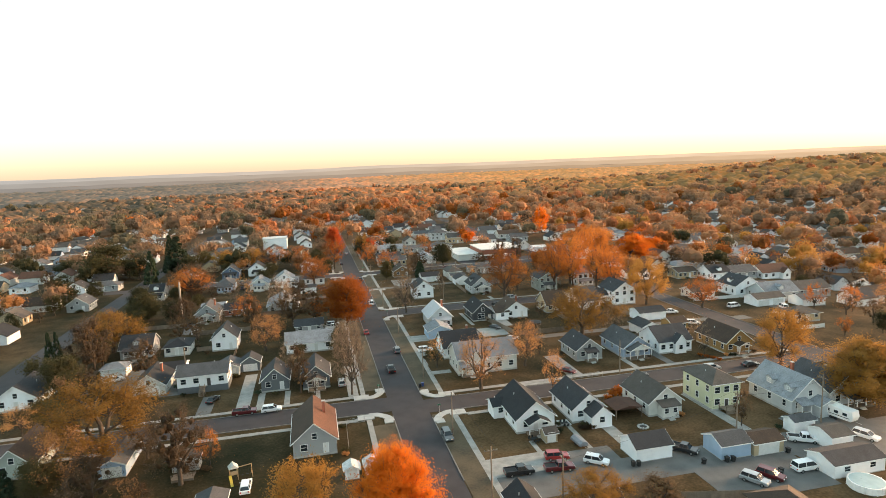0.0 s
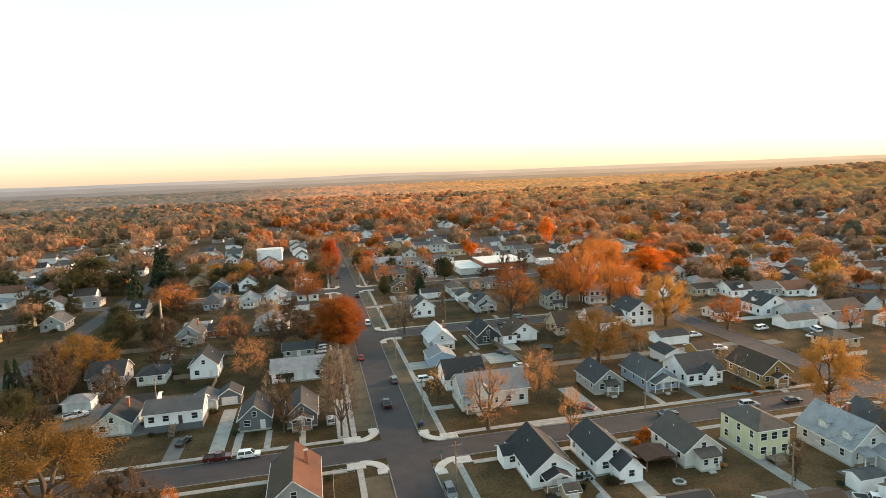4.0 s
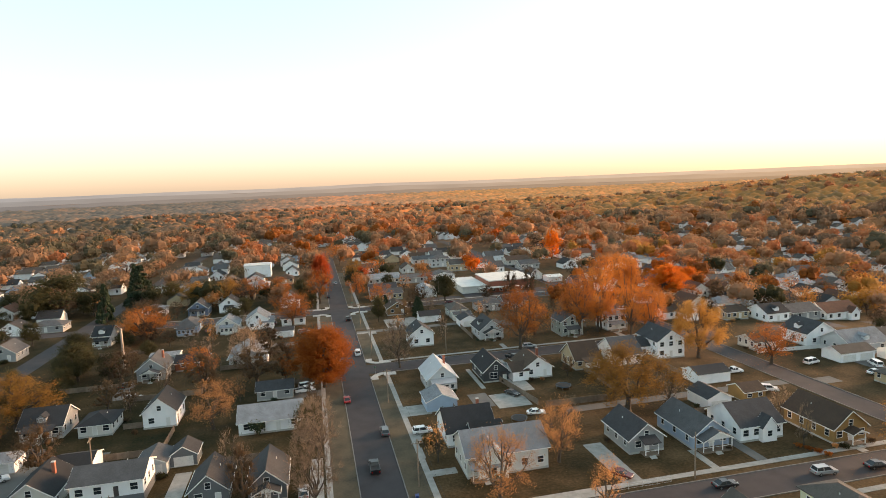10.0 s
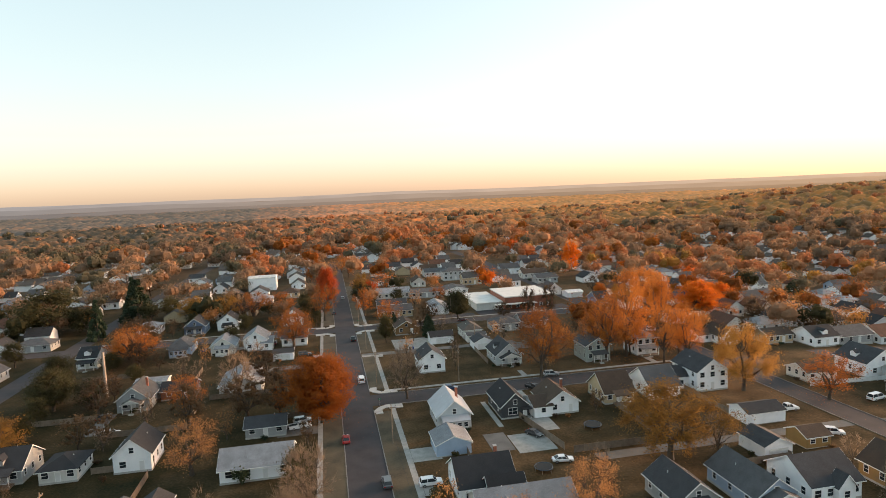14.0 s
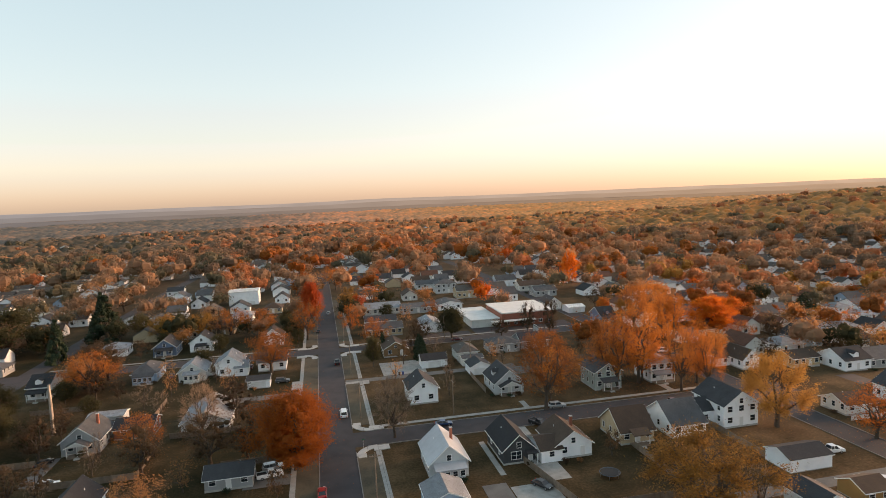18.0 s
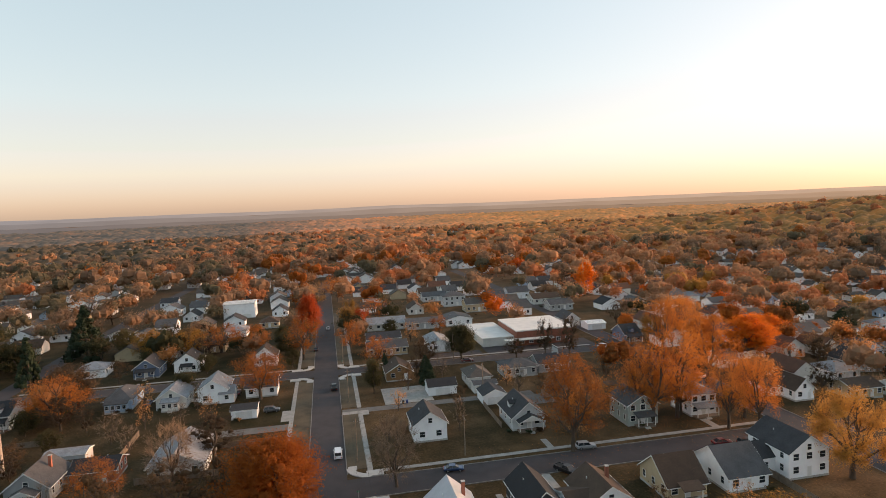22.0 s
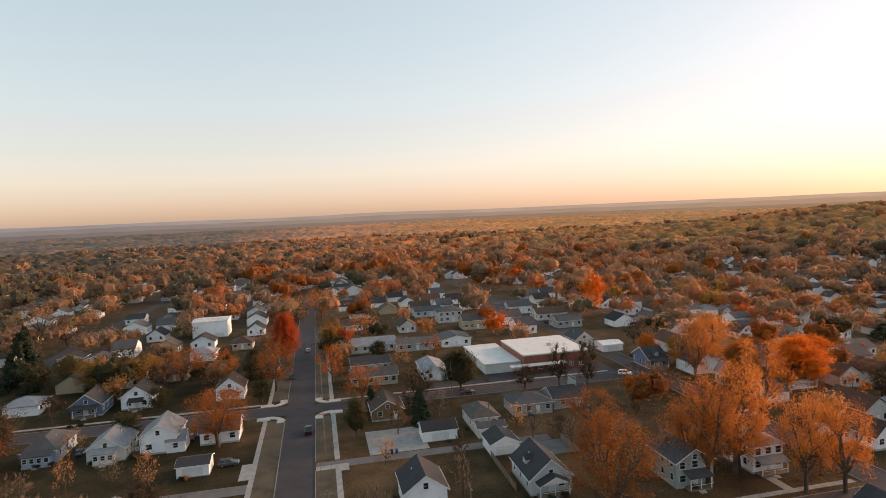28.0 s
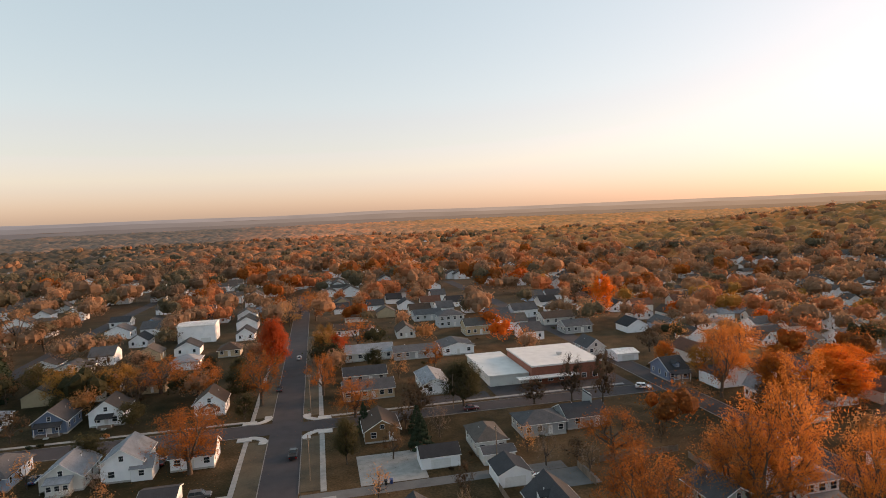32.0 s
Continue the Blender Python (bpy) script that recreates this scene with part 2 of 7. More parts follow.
# ---- mesh tools ----
class Shape:
    def __init__(self):
        self.v, self.f = [], []

    def add(self, verts, faces):
        k = len(self.v)
        self.v += [tuple(p) for p in verts]
        self.f += [tuple(i + k for i in f) for f in faces]
        return self

    def box(self, x0, x1, y0, y1, z0, z1):
        return self.add([(x0, y0, z0), (x1, y0, z0), (x1, y1, z0), (x0, y1, z0), (x0, y0, z1), (x1, y0, z1), (x1, y1, z1), (x0, y1, z1)],
                        [(0, 3, 2, 1), (4, 5, 6, 7), (0, 1, 5, 4), (1, 2, 6, 5), (2, 3, 7, 6), (3, 0, 4, 7)])

    def prism(self, poly, a, b, axis="y"):
        """A polygon of (u, z) drawn out along axis from a to b; u runs along the other level axis."""
        n = len(poly)
        put = (lambda u, z, s: (u, s, z)) if axis == "y" else (lambda u, z, s: (s, -u, z))
        vs = [put(u, z, a) for u, z in poly] + [put(u, z, b) for u, z in poly]
        fs = [tuple(range(n)), tuple(range(2 * n - 1, n - 1, -1))]
        fs += [(i, i + n, (i + 1) % n + n, (i + 1) % n) for i in range(n)]
        return self.add(vs, fs)

    def tube(self, p, q, r0, r1, n=6):
        p, q = Vector(p), Vector(q)
        d = (q - p).normalized()
        s = d.cross(Vector((0.3, 0.9, 0.1))).normalized()
        u = d.cross(s)
        ring = lambda c, r: [c + r * (math.cos(2 * math.pi * k / n) * s + math.sin(2 * math.pi * k / n) * u) for k in range(n)]
        vs = ring(p, r0) + ring(q, r1)
        fs = [(k, (k + 1) % n, (k + 1) % n + n, k + n) for k in range(n)] + [tuple(range(n - 1, -1, -1)), tuple(range(n, 2 * n))]
        return self.add(vs, fs)

    def mesh(self, name, material):
        me = bpy.data.meshes.new(name)
        me.from_pydata(self.v, [], self.f)
        b = bmesh.new()
        b.from_mesh(me)
        bmesh.ops.recalc_face_normals(b, faces=b.faces)
        b.to_mesh(me)
        b.free()
        me.materials.append(material)
        return me


def part(name, shape, material, parent=None, label="", at=None):
    """One mesh object, from a Shape or a finished mesh, under a thing or a part."""
    me = shape.mesh(name, material) if isinstance(shape, Shape) else shape
    ob = new(name, me)
    if parent is not None:
        ob.parent = parent
    if at is not None:
        ob.matrix_basis = at
    if label:
        ob["label"] = label
    return ob


def smooth01(a, b, v):
    t = min(1.0, max(0.0, (v - a) / (b - a)))
    return t * t * (3 - 2 * t)


def ground_z(x, y):
    """The lie of the land: level round the streets, falling to the east, hills far off."""
    r = math.hypot(x, y - 60)
    z = -13.0 * smooth01(135, 330, x) * (1 - smooth01(420, 900, r))
    z += 38.0 * math.exp(-((x - 980) / 330) ** 2 - ((y - 760) / 330) ** 2)
    z += smooth01(1300, 4300, r) * (46 + 6 * noise.noise(Vector((x / 900, y / 900, 0.3))))
    z -= 6.0 * smooth01(300, 700, r) * (1 - smooth01(900, 1600, r))
    return z


# ---- ground ----
def build_ground():
    near = [-4800, -4000, -3200, -2500, -1900, -1400, -1000, -750, -550, -400, -300] + list(range(-240, 420, 15)) + [450, 520, 600, 700, 800, 900, 1000, 1150, 1300, 1600, 2000, 2500, 3200, 4000, 4800]
    ys = [-4800, -3000, -1800, -1000, -600, -400, -300] + list(range(-240, 420, 15)) + [450, 520, 600, 700, 800, 900, 1000, 1150, 1300, 1500, 1700, 2000, 2300, 2700, 3100, 3500, 3900, 4300, 4800]
    v = [(x, y, ground_z(x, y) - 0.03) for y in ys for x in near]
    n = len(near)
    f = [(j * n + i, j * n + i + 1, (j + 1) * n + i + 1, (j + 1) * n + i) for j in range(len(ys) - 1) for i in range(n - 1)]
    me = bpy.data.meshes.new("ground")
    me.from_pydata(v, [], f)
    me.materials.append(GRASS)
    for q in me.polygons:
        q.use_smooth = True
    tagged(new("ground", me), "dry autumn lawn and rough grass, patchy green and tan", "ground", kind="structure")


build_ground()


def strip(name, x0, x1, y0, y1, z, material, label, category, thick=0.12, step=25):
    """A level slab that follows the land."""
    s = Shape()
    along_x = abs(x1 - x0) > abs(y1 - y0)
    n = max(1, int((abs(x1 - x0) if along_x else abs(y1 - y0)) / step))
    for k in range(n):
        a, b = k / n, (k + 1) / n
        if along_x:
            xa, xb, ya, yb = x0 + (x1 - x0) * a, x0 + (x1 - x0) * b, y0, y1
        else:
            xa, xb, ya, yb = x0, x1, y0 + (y1 - y0) * a, y0 + (y1 - y0) * b
        c = [(xa, ya), (xb, ya), (xb, yb), (xa, yb)]
        top = [(x, y, ground_z(x, y) + z) for x, y in c]
        s.add([(x, y, h - thick) for x, y, h in top] + top, [(0, 3, 2, 1), (4, 5, 6, 7), (0, 1, 5, 4), (1, 2, 6, 5), (2, 3, 7, 6), (3, 0, 4, 7)])
    return tagged(part(name, s, material), label, category, kind="structure")

# ---- streets ----
RX0, RX1 = -5.8, 2.7          # main street
strip("road_main", RX0, RX1, -230, 480, 0.0, ASPHALT, "worn dark asphalt residential street", "road")
strip("road_cross_west", -260, RX0, 8.0, 16.6, -0.004, ASPHALT, "worn grey asphalt cross street", "road")
strip("road_cross_east", RX1, 260, 4.4, 12.3, -0.004, ASPHALT, "worn grey asphalt cross street", "road")
strip("road_second_cross", RX1, 330, 98.0, 107.2, -0.004, ASPHALT, "grey asphalt cross street beside a lawn", "road")
strip("road_third_cross_east", RX1, 120, 191.5, 199.0, -0.004, ASPHALT, "grey asphalt cross street", "road")
strip("road_third_cross_west", -250, RX0, 191.5, 200.5, -0.004, ASPHALT, "grey asphalt cross street", "road")
strip("road_east", 113.5, 121.5, -200, 520, -0.008, ASPHALT, "grey asphalt side street with kerbs", "road")
strip("road_west", -115.5, -107.5, -100, 520, -0.008, ASPHALT, "grey asphalt side street", "road")
strip("alley_near", 3.0, 135, -36.5, -28.0, -0.006, GRAVEL, "pale worn concrete and gravel alley", "alley")
strip("alley_far", 3.0, 62, 149.8, 153.6, -0.006, GRAVEL, "narrow worn concrete alley", "alley")
strip("alley_middle", 48, 113, 50.5, 54.0, -0.006, GRAVEL, "narrow gravel alley between yards", "alley")


KERB = rough_mat("kerb_concrete", (0.2, 0.185, 0.17), 0.9, 0.35, 0.5, 8, 0.15)


def kerb(x0, x1, y0, y1):
    strip("kerb", x0, x1, y0, y1, 0.13, KERB, "weathered grey concrete kerb", "kerb", 0.2)


for a, b in ((-230, 5), (20, 188), (203, 420)):
    kerb(RX0 - 0.2, RX0, a, b)
for a, b in ((-230, -38), (-27, 1.5), (15.5, 95), (110, 149), (154.4, 188.5), (202, 420)):
    kerb(RX1, RX1 + 0.2, a, b)
for a, b, y in ((-107, -9, 16.6), (-107, -9, 7.8), (-107, -9, 200.5), (-107, -9, 191.3)):
    kerb(a, b, y, y + 0.2)
for a, b, y in ((6, 113, 12.3), (6, 113, 4.2), (6, 113, 107.2), (6, 113, 97.8), (6, 110, 199.0), (6, 110, 191.3)):
    kerb(a, b, y, y + 0.2)
for x in (113.3, 121.5):
    for a, b in ((-100, 3), (14, 96), (109, 260)):
        kerb(x, x + 0.2, a, b)


def walkway(x0, x1, y0, y1, label="pale concrete footpath slabs"):
    strip("footpath", x0, x1, y0, y1, 0.05, PAVING, label, "footpath", 0.15)


for a, b in ((-120, 2.0), (15.0, 95.5), (109.5, 149), (154.2, 188.5), (202, 330)):
    walkway(7.4, 8.7, a, b)
for a, b in ((-120, 6.0), (18.5, 188.5), (203, 330)):
    walkway(-12.1, -10.9, a, b)
walkway(-106, -14, 18.6, 20.0)
walkway(-106, -14, 4.4, 5.8)
walkway(11, 112, 14.4, 15.9)
walkway(11, 112, 0.4, 1.8)
walkway(11, 112, 109.3, 110.7)
walkway(-106, -14, 203, 204.4)
walkway(11, 105, 201.2, 202.6)


VERGE = rough_mat("dry_verge_grass", (0.08, 0.06, 0.034), 0.95, 0.55, 0.22, 2.2, 0.4)


def verge(x0, x1, y0, y1):
    strip("verge", x0, x1, y0, y1, 0.035, VERGE, "dry brown grass verge beside the kerb", "verge", 0.1)


for a, b in ((-110, 3.0), (17.5, 93), (112, 149), (155, 187), (204, 320)):
    verge(2.9, 7.4, a, b)
for a, b in ((-110, 1.0), (22.5, 187), (206, 320)):
    verge(-10.9, -6.0, a, b)


def corner_ramp(cx, cy, sx, sy):
    """A rounded pale corner where two kerbs meet, with its crossing ramps."""
    s = Shape()
    r0, r1, n = 3.6, 5.4, 8
    arc = lambda r, a: (cx + sx * (r1 - r * math.cos(a)), cy + sy * (r1 - r * math.sin(a)))
    for k in range(n):
        a, b = math.pi / 2 * k / n, math.pi / 2 * (k + 1) / n
        p = [arc(r1, a), arc(r0, a), arc(r0, b), arc(r1, b)]
        s.add([(x, y, -0.06) for x, y in p] + [(x, y, 0.14) for x, y in p], [(0, 3, 2, 1), (4, 5, 6, 7), (0, 1, 5, 4), (1, 2, 6, 5), (2, 3, 7, 6), (3, 0, 4, 7)])
    xa, xb = sorted((cx + sx * 4.4, cx + sx * 8.2))
    ya, yb = sorted((cy + sy * 0.5, cy + sy * 3.2))
    s.box(xa, xb, ya, yb, -0.06, 0.15)
    xa, xb = sorted((cx + sx * 0.4, cx + sx * 2.4))
    ya, yb = sorted((cy + sy * 4.4, cy + sy * 6.4))
    s.box(xa, xb, ya, yb, -0.06, 0.155)
    tagged(part("corner_ramp", s, CONCRETE), "new white concrete kerb corner with ramps", "kerb", group="kerb corners", kind="structure")


for cx, cy, sx, sy in ((RX1, 12.3, 1, 1), (RX1, 4.4, 1, -1), (RX0, 16.6, -1, 1), (RX0, 8.0, -1, -1), (RX1, 107.2, 1, 1), (RX1, 98.0, 1, -1),
                       (RX1, 199.0, 1, 1), (RX1, 191.5, 1, -1), (RX0, 200.5, -1, 1), (RX0, 191.5, -1, -1)):
    corner_ramp(cx, cy, sx, sy)


def drive(x0, x1, y0, y1, material=PAVING, label="pale concrete driveway"):
    strip("driveway", x0, x1, y0, y1, 0.02, material, label, "driveway", 0.1)


drive(-15.2, -12.6, 20.2, 44)
drive(-37.9, -36.2, 20.2, 33, label="narrow white concrete garden path")
drive(-31.2, -29.8, 20.2, 29.5, label="narrow white concrete garden path")
drive(-23.6, -22.2, 20.2, 28, label="narrow concrete garden path")
drive(-42.8, -39.5, 20.2, 46)
drive(-52, -48.5, 20.2, 32, GRAVEL, "grey worn driveway")
drive(-85, -60, 44, 62, GRAVEL, "broad grey parking yard behind houses")
drive(-64, -56, 36, 44, GRAVEL, "grey yard beside a garage")
drive(3.0, 15.2, 60.8, 67.6)
drive(15.2, 18.5, 61.6, 65.2)
drive(2.9, 10.6, 147.6, 151.4, label="short pale concrete apron beside the street")
drive(27.0, 32.2, 60.6, 70.6, GRAVEL, "grey worn parking space beside a black house")
drive(-71.6, -68.0, 98.6, 114.0, GRAVEL, "grey worn driveway before a grey house")
drive(3.6, 11.0, 46.0, 54.0)
drive(3.0, 9.0, 37.2, 42.5)
drive(3.0, 14.0, 29.0, 31.5, label="narrow concrete garden path")
drive(32.2, 33.5, 74.0, 92.0, label="narrow concrete path beside a black house")
drive(32.5, 41.5, 58.5, 68.5, label="square pale concrete yard behind a black house")
drive(41.0, 46.2, 68.7, 97.8)
drive(43.2, 47.4, 16.0, 33.0)
drive(62.8, 64.4, 16.0, 24.0, label="narrow concrete garden path")
drive(73.2, 75.6, 16.0, 42.0, GRAVEL, "narrow worn driveway")
drive(95.6, 97.4, 13.0, 17.0, label="short concrete steps path")
drive(28.5, 38.5, 13.0, 15.9, label="pale concrete apron beside the street")
drive(26.6, 28.4, -11.6, 6.0, CONCRETE, "pale concrete terrace along a white house")
drive(28.4, 31.4, -11.6, -8.6, CONCRETE, "pale concrete terrace behind a white house")
drive(19.6, 20.6, -21.0, -16.0, label="narrow concrete garden path")
drive(29.9, 30.9, -22.5, -11.6, label="narrow concrete garden path beside a lawn")
drive(5.0, 24.0, -28.0, -21.0, label="pale concrete parking pad beside the alley")
drive(24.0, 34.0, -28.0, -22.5, GRAVEL, "grey parking space beside the alley")
drive(36.8, 39.6, -28.0, -4.0, label="narrow concrete path between yards")
drive(63.5, 66.0, -28.0, -4.0, label="narrow concrete path beside a lawn")
drive(44.0, 65.5, -47.0, -36.5, GRAVEL, "grey gravel parking space with cars")
drive(66.0, 96.0, -42.0, -36.5, GRAVEL, "grey gravel yard")
drive(75.0, 92.0, -30.0, -22.0, GRAVEL, "grey gravel yard with a camper")
drive(-30.5, -6.0, 142.0, 146.5, GRAVEL, "worn driveway between houses")
drive(-14.5, -6.0, 149.0, 158.0)
drive(16.0, 31.0, 154.0, 170.0, label="broad pale concrete yard before a garage")
drive(52.0, 66.0, 141.0, 149.6, GRAVEL, "grey yard beside a garage")
drive(38.0, 60.0, 203.0, 209.0, ASPHALT, "asphalt parking strip")
drive(62.0, 108.0, 200.0, 214.0, ASPHALT, "asphalt school parking ground")
drive(-22, -6, 83.5, 88.5, GRAVEL, "worn driveway with parked trucks")
drive(51.0, 52.6, 110.7, 116.0, label="narrow concrete garden path")
drive(96.0, 98.0, 110.7, 118.0, label="narrow concrete garden path")
drive(121.7, 151.0, 47.4, 52.0, GRAVEL, "grey worn driveway between yards")
drive(144.6, 149.6, 52.0, 60.0, GRAVEL, "grey worn driveway before a garage")

# ---- houses ----
WINDOWS = {}


def window(parent, face, u, z, w, h, half_w, half_d, name="window"):
    key = (name, round(w, 2), round(h, 2))
    if key not in WINDOWS:
        s, t = Shape(), 0.09
        s.box(-w / 2 - t, -w / 2, -0.06, 0.03, -t, h + t).box(w / 2, w / 2 + t, -0.06, 0.03, -t, h + t)
        s.box(-w / 2, w / 2, -0.06, 0.03, h, h + t).box(-w / 2, w / 2, -0.08, 0.03, -t, 0)
        s.box(-w / 2, w / 2, -0.045, 0.0, h * 0.48, h * 0.52)
        if w > 1.3:
            s.box(-0.04, 0.04, -0.05, 0.02, 0, h * 0.48).box(-0.04, 0.04, -0.05, 0.02, h * 0.52, h)
        g = Shape().box(-w / 2, w / 2, -0.02, 0.02, 0, h)
        WINDOWS[key] = (s.mesh("window_frame", TRIM), g.mesh("pane", GLASS))
    if face == "S":
        m = pose(u, -half_d, z)
    elif face == "N":
        m = pose(u, half_d, z, rz=180)
    elif face == "W":
        m = pose(-half_w, u, z, rz=-90)
    else:
        m = pose(half_w, u, z, rz=90)
    fr = part(name, WINDOWS[key][0], None, parent, at=m)
    part("pane", WINDOWS[key][1], None, fr)


DOORS = {}


def door(parent, face, u, z, half_w, half_d, colour="door_white"):
    if colour not in DOORS:
        rgb = dict(door_white=(0.7, 0.7, 0.68), door_dark=(0.06, 0.05, 0.05), door_red=(0.3, 0.05, 0.04))[colour]
        s = Shape().box(-0.45, 0.45, -0.05, 0.02, 0, 2.05)
        s.box(-0.3, 0.3, -0.065, -0.05, 0.2, 0.9).box(-0.3, 0.3, -0.065, -0.05, 1.1, 1.85)
        f = Shape().box(-0.57, -0.45, -0.06, 0.03, 0, 2.17).box(0.45, 0.57, -0.06, 0.03, 0, 2.17).box(-0.45, 0.45, -0.06, 0.03, 2.05, 2.17)
        DOORS[colour] = (s.mesh("door", rough_mat(colour, rgb, 0.5, 0.1)), f.mesh("door_frame", TRIM))
    m = pose(u, -half_d, z) if face == "S" else pose(-half_w, u, z, rz=-90) if face == "W" else pose(half_w, u, z, rz=90)
    d = part("door", DOORS[colour][0], None, parent, at=m)
    part("door_frame", DOORS[colour][1], None, d)


def gable_roof(parent, w, d, base, rise, axis, mat, over=0.45, trim=True, off=(0, 0)):
    """Two roof slabs, ridge along axis, with white edge boards."""
    span, run = (w, d) if axis == "y" else (d, w)
    hs, hr = span / 2, run / 2 + over
    k = rise / hs
    ze = base - over * k
    th = 0.17
    at = pose(off[0], off[1], 0)
    for s in (-1, 1):
        part("roof_slope", Shape().prism([(0, base + rise), (0, base + rise + th), (s * (hs + over), ze + th), (s * (hs + over), ze)], -hr, hr, axis), mat, parent, at=at)
        if trim:
            for e in (-hr - 0.03, hr):
                part("bargeboard", Shape().prism([(0, base + rise - 0.1), (0, base + rise + th - 0.02), (s * (hs + over), ze + th - 0.02), (s * (hs + over), ze - 0.1)], e, e + 0.03, axis), TRIM, parent, at=at)
            u = s * (hs + over)
            part("gutter", Shape().prism([(u, ze - 0.02), (u + s * 0.1, ze - 0.02), (u + s * 0.1, ze + 0.11), (u, ze + 0.11)], -hr, hr, axis), TRIM, parent, at=at)


def hip_roof(parent, w, d, base, rise, mat, over=0.5):
    a, b = w / 2 + over, d / 2 + over
    rx, ry = max(0.01, (w - d) / 2), max(0.01, (d - w) / 2)
    z0, z1 = base - 0.12, base + rise
    s = Shape().add([(-a, -b, z0), (a, -b, z0), (a, b, z0), (-a, b, z0), (-a, -b, z0 + 0.16), (a, -b, z0 + 0.16), (a, b, z0 + 0.16), (-a, b, z0 + 0.16),
                     (-rx, -ry, z1), (rx, -ry, z1), (rx, ry, z1), (-rx, ry, z1)],
                    [(0, 3, 2, 1), (0, 1, 5, 4), (1, 2, 6, 5), (2, 3, 7, 6), (3, 0, 4, 7), (4, 5, 9, 8), (5, 6, 10, 9), (6, 7, 11, 10), (7, 4, 8, 11), (8, 9, 10, 11)])
    part("roof", s, mat, parent)
    part("gutter", Shape().box(-a - 0.1, a + 0.1, -b - 0.1, -b, z0 + 0.02, z0 + 0.13), TRIM, parent)


def walls(parent, w, d, base, h, rise, axis, mat, name="wall", off=(0, 0)):
    hw, hd = w / 2, d / 2
    s = Shape()
    if axis == "y":
        s.prism([(-hw, base), (hw, base), (hw, h), (0, h + rise), (-hw, h)], -hd, hd, "y")
    elif axis == "x":
        s.prism([(-hd, base), (hd, base), (hd, h), (0, h + rise), (-hd, h)], -hw, hw, "x")
    else:
        s.box(-hw, hw, -hd, hd, base, h)
    return part(name, s, mat, parent, at=pose(off[0], off[1], 0))


def porch(parent, w, half_d, u, depth, base, top, roof, gable=False, enclosed=None):
    y0 = -half_d - depth
    part("porch_deck", Shape().box(u - w / 2, u + w / 2, y0, -half_d - 0.01, 0.0, base), TIMBER if not enclosed else CONCRETE, parent)
    n = max(2, int(w / 2.2) + 1)
    if enclosed:
        part("porch_wall", Shape().box(u - w / 2 + 0.1, u + w / 2 - 0.1, y0 + 0.1, -half_d - 0.02, base, top), wall_mat(enclosed), parent)
        for k in range(max(2, int(w / 1.5))):
            nn = max(2, int(w / 1.5))
            window(parent, "S", u - w / 2 + (k + 0.5) * w / nn, base + 0.9, 0.95, 1.1, 0, -y0 - 0.1)
    else:
        for k in range(n):
            x = u - w / 2 + 0.12 + k * (w - 0.24) / (n - 1)
            part("porch_post", Shape().box(x - 0.08, x + 0.08, y0 + 0.05, y0 + 0.21, base, top), TRIM, parent)
        part("porch_rail", Shape().box(u - w / 2 + 0.2, u + w / 2 - 0.2, y0 + 0.09, y0 + 0.15, base + 0.8, base + 0.88), TRIM, parent)
    if gable:
        gable_roof(parent, w, depth + 0.5, top, w * 0.24, "y", roof, 0.3, True, (u, -half_d - depth / 2 + 0.1))
        part("porch_gable", Shape().prism([(u - w / 2, top), (u + w / 2, top), (u, top + w * 0.24)], y0 + 0.06, y0 + 0.12, "y"), TRIM, parent)
    else:
        part("porch_roof", Shape().prism([(half_d - 0.02, top + 0.75), (half_d - 0.02, top + 0.9), (-y0 + 0.35, top + 0.15), (-y0 + 0.35, top)], u - w / 2 - 0.3, u + w / 2 + 0.3, "x"), roof, parent)
    for k in range(3):
        part("step", Shape().box(u - 0.7, u + 0.7, y0 - 0.3 * (k + 1), y0 - 0.3 * k - 0.01, 0, base - 0.16 * (k + 1) + 0.02), CONCRETE, parent)


def chimney(parent, x, y, z0, z1, mat=None):
    c = part("chimney", Shape().box(x - 0.3, x + 0.3, y - 0.3, y + 0.3, z0, z1), mat or BRICK, parent)
    part("chimney_cap", Shape().box(x - 0.37, x + 0.37, y - 0.37, y + 0.37, z1, z1 + 0.12), CONCRETE, c)


def dormer(parent, face, u, z, w, wallm, roofm, half_w, half_d, back, h=1.5):
    """A gabled dormer on a roof slope, looking S, W or E."""
    e = new("dormer")
    e.parent = parent
    e.matrix_basis = pose(u, -half_d, z) if face == "S" else pose(-half_w, u, z, rz=-90) if face == "W" else pose(half_w, u, z, rz=90)
    me = Shape().prism([(-w / 2, 0), (w / 2, 0), (w / 2, h), (0, h + w * 0.3), (-w / 2, h)], 0, back, "y")
    part("dormer_wall", me, wallm, e)
    for s in (-1, 1):
        part("dormer_roof", Shape().prism([(0, h + w * 0.3), (0, h + w * 0.3 + 0.12), (s * (w / 2 + 0.25), h - 0.03), (s * (w / 2 + 0.25), h - 0.15)], -0.25, back, "y"), roofm, e)
    f = part("dormer_window", Shape().box(-0.5, 0.5, -0.05, 0.02, 0.35, 0.42).box(-0.5, 0.5, -0.05, 0.02, 1.3, 1.37).box(-0.5, -0.42, -0.05, 0.02, 0.42, 1.3).box(0.42, 0.5, -0.05, 0.02, 0.42, 1.3).box(-0.03, 0.03, -0.05, 0.02, 0.42, 1.3), TRIM, e)


